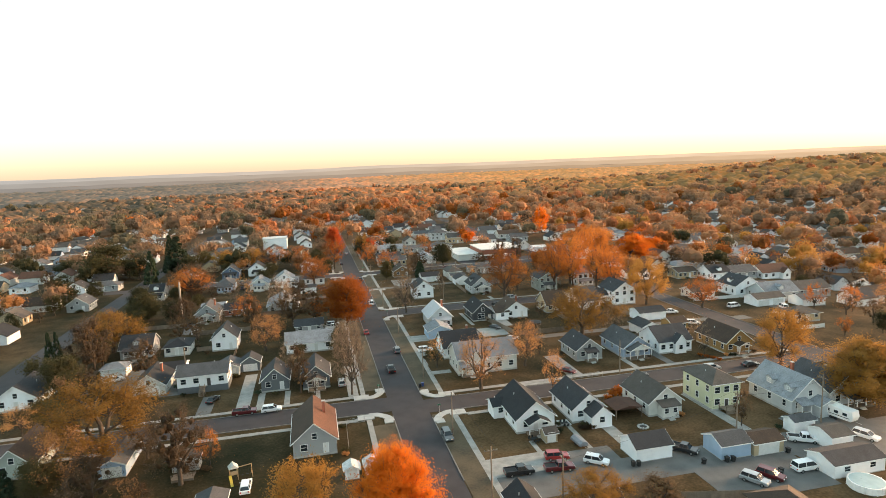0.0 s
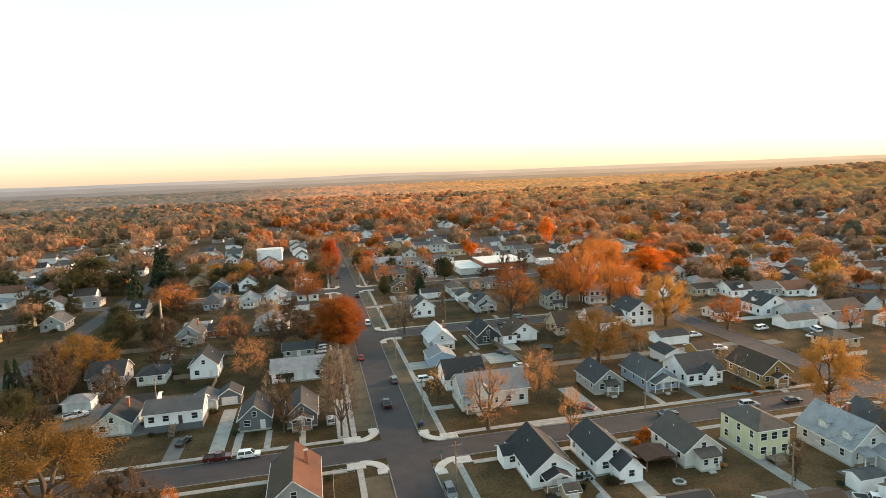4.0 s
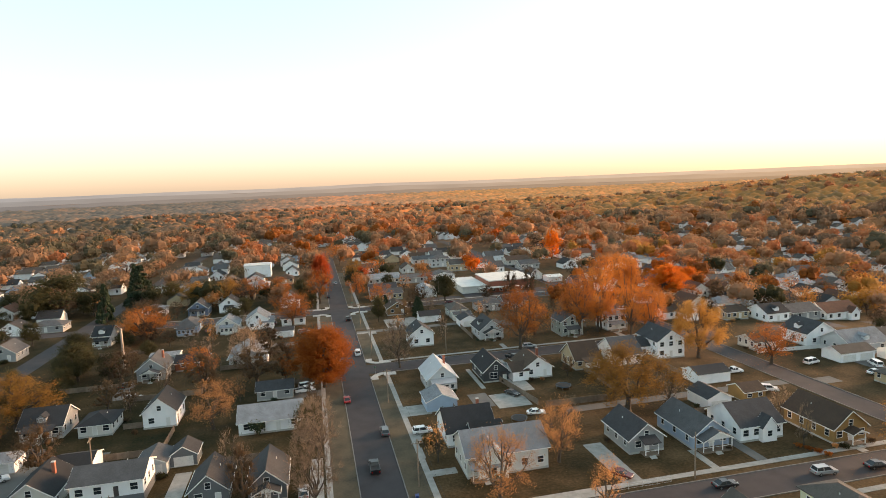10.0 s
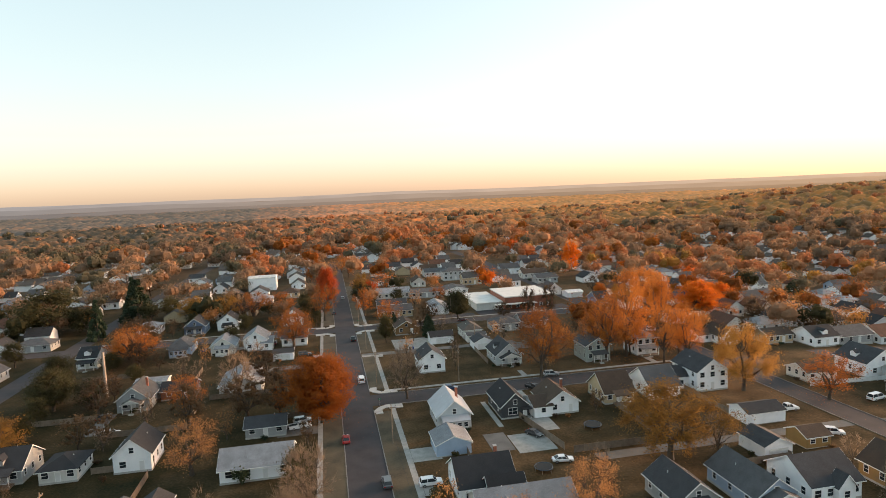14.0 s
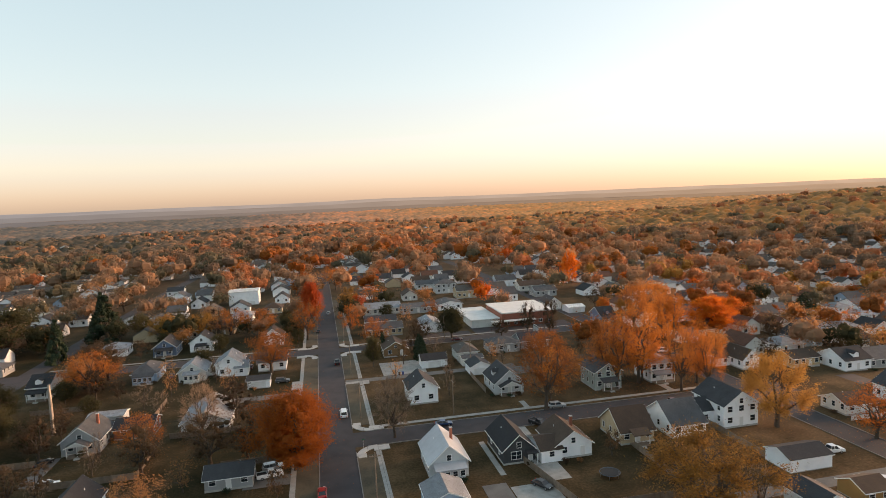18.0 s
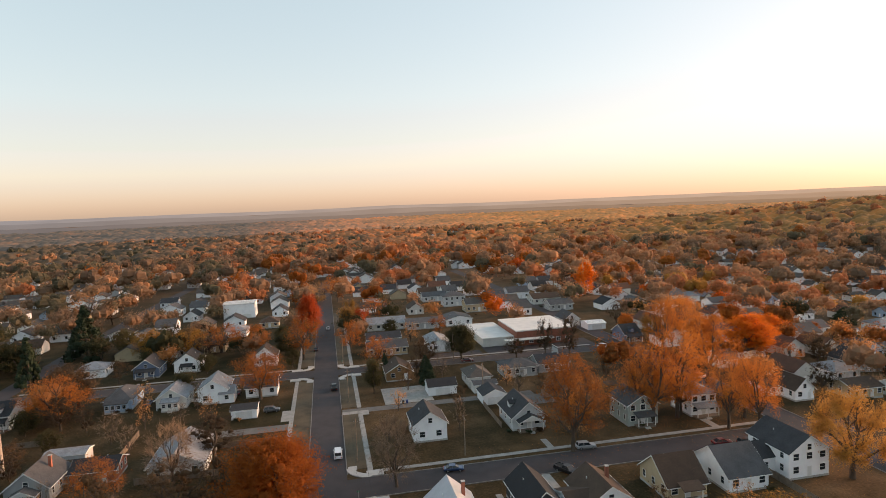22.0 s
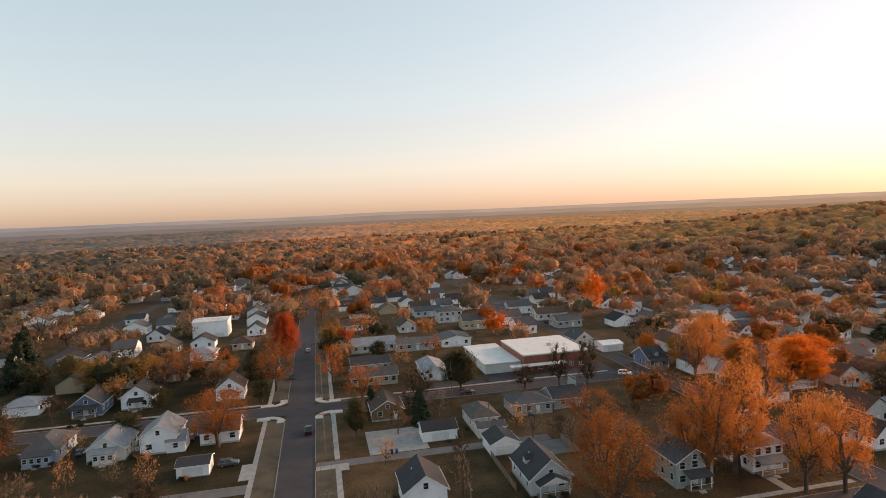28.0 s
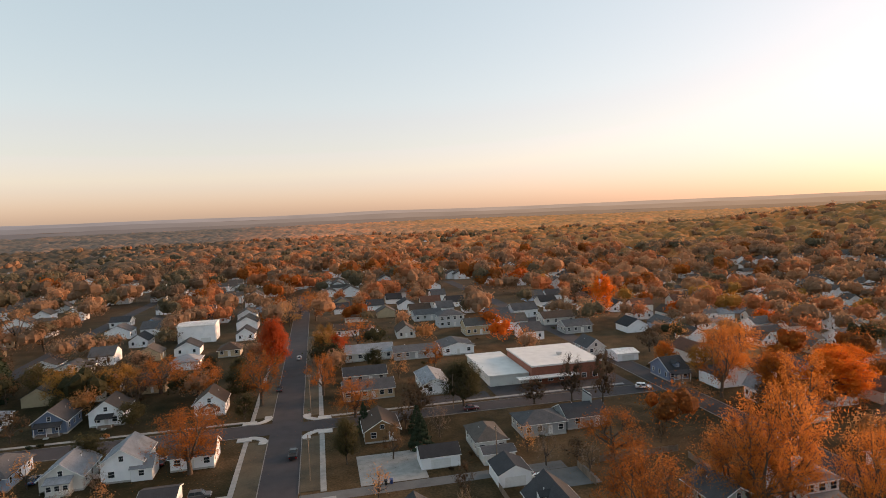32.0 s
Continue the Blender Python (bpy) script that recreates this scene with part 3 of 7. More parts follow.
def house(x0, x1, y, depth, wall_h, rise, axis, wall, roof, label, side="", n_s=2, n_side=3, attic=True, porch_w=0, porch_kind="open", porch_u=0.0, chim=False, rot=0.0, upper=False,
          wing=None, dorm="", bases=0.4, no_door=False, cat="house", name="house", trim=True, door_c="door_white", base_c="", dorms=(0.0,)):
    """A dwelling: foundation, walls, roof slopes with edge boards, windows, door, porch, chimney."""
    w = x1 - x0
    cx, cy = (x0 + x1) / 2, y + depth / 2
    e = tagged(new(name), label, cat, group="houses of the neighbourhood")
    e.matrix_basis = pose(cx, cy, ground_z(cx, cy), rz=rot)
    hw, hd = w / 2, depth / 2
    wm, rm = wall_mat(wall), roof_mat(roof)
    part("foundation", Shape().box(-hw - 0.04, hw + 0.04, -hd - 0.04, hd + 0.04, -1.2, bases), wall_mat(base_c) if base_c else CONCRETE, e)
    walls(e, w, depth, bases, wall_h, rise, axis, wm)
    if axis == "hip":
        hip_roof(e, w, depth, wall_h, rise, rm)
    else:
        gable_roof(e, w, depth, wall_h, rise, axis, rm, trim=trim)
    side = side or ("W" if cx > 5 else "E")
    floors = [bases + 0.95] + ([bases + 3.7] if upper else [])
    for z in floors:
        for k in range(n_s):
            u = -hw + (k + 0.5) * w / n_s
            if z == floors[0] and not no_door and k == n_s // 2 and not porch_w:
                door(e, "S", u, bases, hw, hd, door_c)
            elif not (porch_kind == "closed" and porch_w and z == floors[0]):
                window(e, "S", u, z, min(1.3, w / n_s * 0.55), 1.35, hw, hd)
        for k in range(n_side):
            window(e, side, -hd + (k + 0.5) * depth / n_side, z, 0.95, 1.35, hw, hd)
    if porch_w and not no_door:
        if porch_kind != "closed":
            door(e, "S", porch_u, bases, hw, hd, door_c)
    if axis == "y" and attic and rise > 1.9:
        window(e, "S", 0, wall_h + 0.25, 0.95, min(1.2, rise * 0.42), hw, hd)
    vx = 0.22 * w if cx < 5 else -0.22 * w
    vz = wall_h + rise * (0.56 if axis == "y" else 0.9) if axis != "hip" else wall_h + rise * 0.45
    part("roof_vent", Shape().tube((vx, 0.12 * depth if axis == "y" else 0.0, vz - 0.3), (vx, 0.12 * depth if axis == "y" else 0.0, vz + 0.55), 0.07, 0.07, 6), TRIM, e)
    if porch_w:
        porch(e, porch_w, hd, porch_u, 2.2, bases, bases + 2.45, rm, porch_kind == "gable", wall if porch_kind == "closed" else None)
    if chim:
        chimney(e, 0.25 * w if axis == "y" else 0.3 * w, 0.1 * depth, wall_h, wall_h + rise + 0.9)
    if wing:
        ww, wd, wh, wr, wx, wy, wax = wing
        walls(e, ww, wd, 0.0, wh, wr, wax, wm, "wing_wall", (wx, wy))
        gable_roof(e, ww, wd, wh, wr, wax, rm, 0.35, True, (wx, wy))
        window(e, "S", wx, 1.3, 1.1, 1.2, 0, -(wy - wd / 2))
    if dorm:
        k = rise / (depth / 2 if dorm == "S" else w / 2)
        back = (depth / 2 if dorm == "S" else w / 2) * 0.8
        for u in dorms:
            dormer(e, dorm, u, wall_h + 0.9 * k - 0.1, 2.0, wm, rm, hw - 0.9, hd - 0.9, back)
    return e


def garage(x0, x1, y, depth, wall_h, rise, axis, wall, roof, label, doors=1, rot=0.0, door_face="S", windows=0, name="garage"):
    w = x1 - x0
    cx, cy = (x0 + x1) / 2, y + depth / 2
    e = tagged(new(name), label, name.split("_")[-1], group="garages and sheds")
    e.matrix_basis = pose(cx, cy, ground_z(cx, cy), rz=rot)
    wm, rm = wall_mat(wall), roof_mat(roof)
    part("foundation", Shape().box(-w / 2 - 0.05, w / 2 + 0.05, -depth / 2 - 0.05, depth / 2 + 0.05, -0.8, 0.1), CONCRETE, e)
    walls(e, w, depth, 0.1, wall_h, rise, axis, wm)
    if axis == "hip":
        hip_roof(e, w, depth, wall_h, rise, rm, 0.35)
    else:
        gable_roof(e, w, depth, wall_h, rise, axis, rm, 0.3)
    dm = rough_mat("garage_door_paint", (0.72, 0.72, 0.7), 0.55, 0.1, 1, 10, 0.1)
    for k in range(doors):
        dw = min(4.6, w / max(1, doors) * 0.72)
        u = -w / 2 + (k + 0.5) * w / doors
        s = Shape()
        for r in range(4):
            s.box(u - dw / 2, u + dw / 2, -depth / 2 - 0.05, -depth / 2 + 0.02, 0.1 + r * 0.53, 0.1 + r * 0.53 + 0.5)
        part("garage_door", s, dm, e)
    for k in range(windows):
        window(e, "S", -w / 2 + (k + 0.5) * w / windows, 1.1, 1.2, 0.9, w / 2, depth / 2)
    return e

# ---- trees ----
LEAVES = dict(
    maple=leaf_mat("leaves_bright_orange", [(0.0, (0.50, 0.10, 0.012)), (0.5, (0.66, 0.17, 0.015)), (1.0, (0.75, 0.26, 0.03))]),
    orange=leaf_mat("leaves_orange", [(0.1, (0.2, 0.075, 0.022)), (0.45, (0.46, 0.152, 0.03)), (0.9, (0.64, 0.25, 0.053))]),
    tan=leaf_mat("leaves_tan", [(0.1, (0.22, 0.12, 0.058)), (0.5, (0.49, 0.24, 0.092)), (0.95, (0.62, 0.32, 0.125))]),
    ochre=leaf_mat("leaves_ochre", [(0.1, (0.19, 0.108, 0.03)), (0.5, (0.39, 0.2, 0.046)), (0.95, (0.52, 0.275, 0.068))]),
    red=leaf_mat("leaves_dark_red", [(0.0, (0.24, 0.064, 0.013)), (0.5, (0.36, 0.108, 0.018)), (1.0, (0.5, 0.175, 0.03))]),
    scarlet=leaf_mat("leaves_scarlet", [(0.0, (0.27, 0.04, 0.015)), (0.5, (0.38, 0.06, 0.018)), (1.0, (0.48, 0.10, 0.025))]),
    olive=leaf_mat("leaves_olive", [(0.1, (0.032, 0.036, 0.018)), (0.5, (0.066, 0.062, 0.029)), (0.95, (0.12, 0.1, 0.044))]),
    brown=leaf_mat("leaves_brown", [(0.1, (0.06, 0.043, 0.029)), (0.5, (0.1, 0.067, 0.041)), (0.95, (0.17, 0.105, 0.056))]),
    bronze=leaf_mat("leaves_bronze", [(0.0, (0.22, 0.105, 0.026)), (0.5, (0.34, 0.172, 0.04)), (1.0, (0.45, 0.245, 0.06))]),
    conifer=leaf_mat("needles_dark", [(0.0, (0.018, 0.03, 0.016)), (0.5, (0.03, 0.045, 0.024)), (1.0, (0.05, 0.062, 0.03))], 0.1),
    # next four: paler copies for distant trees, haze put into the leaf colour
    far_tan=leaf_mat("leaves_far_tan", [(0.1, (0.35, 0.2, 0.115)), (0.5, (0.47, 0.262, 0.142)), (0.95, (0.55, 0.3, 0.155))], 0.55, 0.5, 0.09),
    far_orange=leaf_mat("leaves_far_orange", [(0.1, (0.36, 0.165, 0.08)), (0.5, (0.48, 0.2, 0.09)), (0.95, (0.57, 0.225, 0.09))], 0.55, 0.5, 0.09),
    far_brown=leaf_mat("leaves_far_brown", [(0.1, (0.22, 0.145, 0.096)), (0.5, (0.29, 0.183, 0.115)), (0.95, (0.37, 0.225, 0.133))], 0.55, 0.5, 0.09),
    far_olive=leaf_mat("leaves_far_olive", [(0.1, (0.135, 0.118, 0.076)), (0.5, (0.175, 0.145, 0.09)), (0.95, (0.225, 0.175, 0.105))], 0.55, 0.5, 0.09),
    twig=leaf_mat("bare_twigs", [(0.0, (0.17, 0.122, 0.086)), (0.5, (0.25, 0.18, 0.125)), (1.0, (0.34, 0.24, 0.165))], 0.0))
LEAF_WORDS = dict(bronze="very large dense tree with bronze brown leaves", maple="bright orange maple in full autumn leaf", orange="tall tree with loose orange autumn leaves", tan="broad tree with tan and orange thinning leaves", ochre="broad tree with ochre yellow autumn leaves",
                  red="large round tree with dark rust red leaves", scarlet="tree with scarlet red autumn leaves", olive="leafy tree still dull olive green", brown="tree with brown withered leaves",
                  conifer="dark green conifer with dense needles", twig="bare tree with fine grey brown twigs")


def leaf_cloud(rng, centres, radii, per, size, flat=1.0, quads=True, outward=0.0, facing=None):
    """Small bent leaf sprays on the shells of many lobes."""
    c = np.repeat(np.array(centres), per, axis=0)
    r = np.repeat(np.array(radii), per)
    d = rng.normal(size=(len(c), 3))
    d /= np.linalg.norm(d, axis=1)[:, None]
    p = c + d * (r * rng.uniform(0.35, 1.08, len(c)))[:, None] * np.array([1, 1, flat])
    a = rng.normal(size=(len(c), 3))
    if facing is not None:
        d = facing
    if outward:
        a = np.cross(d * outward + rng.normal(size=(len(c), 3)) * 0.4, a)
    a /= np.linalg.norm(a, axis=1)[:, None]
    b = np.cross(a, d * outward + rng.normal(size=(len(c), 3)) * (0.4 if outward else 1.0))
    b /= np.linalg.norm(b, axis=1)[:, None]
    s = (size * rng.uniform(0.55, 1.35, len(c)))[:, None]
    n = np.cross(a, b)
    if not quads:
        return np.stack([p - a * s, p + b * s * 0.75 + n * s * 0.2, p + a * s * 0.9 - b * s * 0.35], axis=1).reshape(-1, 3)
    return np.stack([p - a * s, p + b * s * 0.6 + n * s * 0.2, p + a * s, p - b * s * 0.6 + n * s * 0.2], axis=1).reshape(-1, 3)


def crown_core(rng, c, w, h, rings=3, seg=6):
    """The shaded inside of a clump of leaves: uneven, closed, all triangles."""
    e = np.linspace(-1.0, 1.45, rings + 1)[:, None]
    a = rng.uniform(0, 6.28) + 6.2832 * np.arange(seg)[None, :] / seg
    q = rng.uniform(0.78, 1.15, (rings + 1, seg))
    g = np.stack([c[0] + np.cos(a) * np.cos(e) * w * q, c[1] + np.sin(a) * np.cos(e) * w * q, c[2] + np.sin(e) * h * q], axis=2)
    i, j = np.meshgrid(np.arange(rings), np.arange(seg), indexing="ij")
    i, j = i.ravel(), j.ravel()
    k = (j + 1) % seg
    f = np.concatenate([np.stack([i * seg + j, i * seg + k, (i + 1) * seg + k], axis=1), np.stack([i * seg + j, (i + 1) * seg + k, (i + 1) * seg + j], axis=1)])
    return g.reshape(-1, 3), f


def joined(pieces):
    vs, fs, top = [], [], 0
    for v, f in pieces:
        vs.append(v)
        fs.append(f + top)
        top += len(v)
    return np.concatenate(vs), np.concatenate(fs)


def tri_mesh(name, v, f, material, smooth=True):
    me = bpy.data.meshes.new(name)
    me.vertices.add(len(v))
    me.vertices.foreach_set("co", np.asarray(v, dtype=np.float32).ravel())
    me.loops.add(3 * len(f))
    me.loops.foreach_set("vertex_index", np.asarray(f, dtype=np.int32).ravel())
    me.polygons.add(len(f))
    me.polygons.foreach_set("loop_start", np.arange(0, 3 * len(f), 3, dtype=np.int32))
    me.polygons.foreach_set("loop_total", np.full(len(f), 3, dtype=np.int32))
    me.polygons.foreach_set("use_smooth", np.full(len(f), smooth, dtype=bool))
    me.materials.append(material)
    me.update(calc_edges=True)
    return me


def sprays_mesh(name, v, material, sides=4):
    n = len(v) // sides
    me = bpy.data.meshes.new(name)
    me.vertices.add(len(v))
    me.vertices.foreach_set("co", np.asarray(v, dtype=np.float32).ravel())
    me.loops.add(sides * n)
    me.loops.foreach_set("vertex_index", np.arange(sides * n, dtype=np.int32))
    me.polygons.add(n)
    me.polygons.foreach_set("loop_start", np.arange(0, sides * n, sides, dtype=np.int32))
    me.polygons.foreach_set("loop_total", np.full(n, sides, dtype=np.int32))
    me.materials.append(material)
    me.update(calc_edges=True)
    return me


def tubes_mesh(p, q, r0, r1, sides):
    """Many tapered limbs in one mesh."""
    p, q = np.asarray(p, dtype=float), np.asarray(q, dtype=float)
    d = q - p
    d /= np.maximum(np.linalg.norm(d, axis=1), 1e-6)[:, None]
    u = np.cross(d, np.array([0.31, 0.9, 0.12]))
    u /= np.maximum(np.linalg.norm(u, axis=1), 1e-6)[:, None]
    w = np.cross(d, u)
    a = 2 * math.pi * np.arange(sides) / sides
    ring = np.cos(a)[None, :, None] * u[:, None, :] + np.sin(a)[None, :, None] * w[:, None, :]
    v = np.concatenate([p[:, None, :] + ring * np.asarray(r0)[:, None, None], q[:, None, :] + ring * np.asarray(r1)[:, None, None]], axis=1)
    k = np.arange(sides)
    n = (k + 1) % sides
    f = np.concatenate([np.stack([k, n, n + sides], axis=1), np.stack([k, n + sides, k + sides], axis=1)])
    f = (f[None] + (np.arange(len(p)) * 2 * sides)[:, None, None]).reshape(-1, 3)
    return v.reshape(-1, 3), f


ROUND = ("maple", "red", "scarlet", "bronze")
DENSE = ROUND + ("olive",)


def limb_tree(rng, kind, tips_n, variant):
    """Limbs that part again and again from a low fork and fill an uneven crown; ends of the twigs and where each springs from."""
    z = rng.uniform(0, 1, tips_n)
    a = rng.uniform(0, 2 * math.pi, tips_n)
    lump = 1 + 0.17 * np.sin(3 * a + variant) + 0.12 * np.sin(5 * a + 6 * z + variant) + rng.normal(size=tips_n) * 0.07
    if kind in ROUND:
        wide, base, span = 4.4 * np.sin(math.pi * (0.16 + 0.76 * z)) ** 0.62, 1.5, 7.9
    else:
        wide, base, span = 4.5 * np.sin(math.pi * (0.17 + 0.72 * z)) ** 0.75, 2.3, 7.2
    q = rng.uniform(0.12, 1.0, tips_n) ** 0.55
    tips = np.stack([np.cos(a) * wide * q * lump, np.sin(a) * wide * q * lump, base + z * span * (1.06 - 0.16 * q) + rng.normal(size=tips_n) * 0.2], axis=1)
    fork = np.array([rng.normal() * 0.1, rng.normal() * 0.1, 1.5 if kind in ROUND else 1.9])
    segs = [([0, 0, -0.3], [0, 0, 0.5], 0.38, 0.29), ([0, 0, 0.5], fork, 0.29, 0.25)]

    def bough(p, q, r0, r1):
        m = p + (q - p) * 0.5 + rng.normal(size=3) * 0.07 * np.linalg.norm(q - p) + np.array([0, 0, 0.05 * np.linalg.norm(q - p)])
        segs.append((p, m, r0, (r0 + r1) / 2))
        segs.append((m, q, (r0 + r1) / 2, r1))

    def groups(points, number):
        seeds = points[rng.permutation(len(points))[:number]]
        for _ in range(3):
            mine = np.argmin(((points[:, None] - seeds[None]) ** 2).sum(axis=2), axis=1)
            seeds = np.array([points[mine == k].mean(axis=0) if (mine == k).any() else seeds[k] for k in range(len(seeds))])
        return mine

    springs = np.zeros_like(tips)
    main = groups(tips, 7)
    for g in range(7):
        at = np.nonzero(main == g)[0]
        if len(at) == 0:
            continue
        node = fork + (tips[at].mean(axis=0) - fork) * 0.55
        bough(fork, node, 0.2, 0.12)
        sub = groups(tips[at], max(1, len(at) // 9))
        for h in range(sub.max() + 1):
            ends = at[sub == h]
            if len(ends) == 0:
                continue
            mid = tips[ends].mean(axis=0)
            if kind not in ROUND:
                tips[ends] = mid + (tips[ends] - mid) * np.array([0.72, 0.72, 1.05])
            knot = node + (mid - node) * 0.62
            bough(node, knot, 0.09, 0.042)
            for e in ends:
                springs[e] = knot
                segs.append((knot, tips[e], 0.024, 0.007))
    return segs, tips, springs


TREE_MODELS = {}


def tree_model(kind, fine, variant):
    """Trunk and crown meshes of a tree 10 m high and 10 m across."""
    key = (kind, fine, variant)
    if key in TREE_MODELS:
        return TREE_MODELS[key]
    rng = np.random.default_rng(17 * variant + 101 * list(LEAVES).index(kind) + (7 if fine else 0))
    if kind == "conifer":
        s = Shape().tube((0, 0, 0), (0, 0, 9.2), 0.28, 0.05)
        cs, rs = [], []
        for k in range(26 if fine else 14):
            z = 0.9 + 8.8 * (k / (26 if fine else 14)) ** 0.9
            for _ in range(5):
                a, q = rng.uniform(0, 6.28), (1 - z / 10.2)
                cs.append((math.cos(a) * q * 3.6, math.sin(a) * q * 3.6, z - q * 0.6))
                rs.append(0.35 + 1.0 * q)
        v = leaf_cloud(rng, cs, rs, 44 if fine else 34, 0.2 if fine else 0.32, 0.6, fine)
        n = 4 if fine else 3
        faces = np.arange(len(v)).reshape(-1, n)
        if fine:
            faces = np.concatenate([faces[:, :3], faces[:, [0, 2, 3]]])
        got = [(v, faces)] + [crown_core(rng, c, r * 0.75, r * 0.6, 3, 5) for c, r in zip(cs, rs)]
        TREE_MODELS[key] = (s.mesh("trunk", BARK), tri_mesh("crown", *joined(got), LEAVES[kind], False))
        return TREE_MODELS[key]
    tips_n = (460 if kind in DENSE else 230) if fine == 2 else (260 if kind in DENSE else 160) if fine else 80
    segs, tips, springs = limb_tree(rng, kind, tips_n, variant)
    p, q, r0, r1 = (np.array([g[k] for g in segs], dtype=float) for k in range(4))
    trunk = tri_mesh("trunk", *tubes_mesh(p, q, r0, r1, 4 if fine else 3), BARK)
    if kind == "twig":
        n = 13 if fine else 8
        o = np.repeat(tips, n, axis=0) + rng.normal(size=(tips_n * n, 3)) * 0.12
        d = np.repeat(tips - springs, n, axis=0)
        d /= np.maximum(np.linalg.norm(d, axis=1), 0.1)[:, None]
        e = o + (d + rng.normal(size=d.shape) * 0.55 + np.array([0, 0, 0.25])) * rng.uniform(0.3, 0.9, len(d))[:, None]
        got = tubes_mesh(o, e, np.full(len(o), 0.022), np.full(len(o), 0.009), 3)
        TREE_MODELS[key] = (trunk, tri_mesh("crown", *got, LEAVES[kind]))
        return TREE_MODELS[key]
    share = 1.45 if kind in ("red", "maple", "scarlet") else 1.2 if kind in DENSE else 1.35 if kind == "ochre" else 0.62 if kind == "orange" else 0.36 if kind == "tan" else 0.48
    per = max(4, int((35000 if fine == 2 else 15500 if fine else 3000) * share / tips_n))
    size = 0.082 if fine == 2 else 0.118 if fine else 0.245
    tuft = rng.uniform(0.55, 1.5, tips_n) * (0.3 if kind in ROUND else 0.4 if kind in DENSE else 0.31) * (1.0 if fine == 2 else 1.15 if fine else 1.6)
    along = np.repeat(tips, per, axis=0) + (np.repeat(springs - tips, per, axis=0)) * (rng.uniform(-0.12, 0.75, tips_n * per) ** 1.0)[:, None]
    c = along + rng.normal(size=along.shape) * np.repeat(tuft, per)[:, None] * np.array([1, 1, 0.8])
    if kind not in DENSE:
        thin = np.repeat(rng.uniform(-0.15, 1.2, tips_n), per)
        c = c[rng.uniform(size=len(c)) < thin]
    out = (c - np.array([0, 0, 4.4])) * np.array([1, 1, 1.3])
    v = leaf_cloud(rng, c, np.full(len(c), 0.02), 1, size, 1.0, False, 0.55, out / np.maximum(np.linalg.norm(out, axis=1), 0.3)[:, None])
    got = [(v, np.arange(len(v)).reshape(-1, 3))]
    if kind == "brown":
        got += [crown_core(rng, t, r, r * 0.9) for t, r in zip(tips[::4] * np.array([0.6, 0.6, 0.86]) + np.array([0, 0, 0.3]), rng.uniform(0.25, 0.5, tips_n))]
    if kind in DENSE:
        got += [crown_core(rng, t, r, r * 0.9) for t, r in zip(tips[::3] * np.array([0.62, 0.62, 0.88]) + np.array([0, 0, 0.3]), rng.uniform(0.35, 0.65, tips_n))]
    TREE_MODELS[key] = (trunk, tri_mesh("crown", *joined(got), LEAVES[kind], False))
    return TREE_MODELS[key]


tree_rng = random.Random(5)
TREE_SPOTS = []


def tree(kind, x, y, height, width, fine=False, label="", name="tree"):
    if not fine and width > 11 and -100 < x < 190 and y < 215:
        fine = True
    tm, cm = tree_model(kind, fine, tree_rng.randrange(3))
    e = tagged(new(name), label or LEAF_WORDS[kind], "tree", group="trees of the neighbourhood")
    e.matrix_basis = Matrix.Translation((x, y, ground_z(x, y))) @ Matrix.Rotation(tree_rng.uniform(0, 6.28), 4, "Z") @ Matrix.Diagonal((width / 9.2, width / 9.2, height / 10.0, 1))
    part("trunk", tm, None, e)
    part("crown", cm, None, e)
    TREE_SPOTS.append((kind, x, y, width))
    return e


def bush(kind, x, y, height, width):
    key = ("bush", kind)
    if key not in TREE_MODELS:
        rng = np.random.default_rng(3)
        cs = [(rng.uniform(-0.35, 0.35), rng.uniform(-0.35, 0.35), rng.uniform(0.25, 0.7)) for _ in range(14)]
        v = leaf_cloud(rng, cs, [0.26] * 14, 36, 0.09, 1.0, False)
        s = Shape()
        for k in range(5):
            s.tube((0, 0, -0.05), (0.2 * math.cos(k * 1.3), 0.2 * math.sin(k * 1.3), 0.6), 0.03, 0.012, 5)
        TREE_MODELS[key] = (s.mesh("stem", BARK), sprays_mesh("foliage", v, LEAVES[kind], 3))
    e = tagged(new("bush"), dict(conifer="clipped dark evergreen bush beside a house", brown="brown leafless shrub beside a wall", olive="dull green leafy shrub in a yard", red="dark red leafy shrub near a house", tan="tan withered shrub clump in a yard", orange="low orange autumn shrub near a house")[kind], "bush", group="garden shrubs")
    e.matrix_basis = Matrix.Translation((x, y, ground_z(x, y))) @ Matrix.Diagonal((width, width, height, 1))
    part("stem", TREE_MODELS[key][0], None, e)
    part("foliage", TREE_MODELS[key][1], None, e)


# ---- vehicles ----
CAR_RGB = dict(white=(0.78, 0.78, 0.78), black=(0.012, 0.012, 0.014), red=(0.32, 0.02, 0.018), maroon=(0.13, 0.015, 0.018), silver=(0.42, 0.43, 0.44), grey=(0.12, 0.125, 0.13), blue=(0.03, 0.06, 0.14), tan=(0.35, 0.3, 0.22))


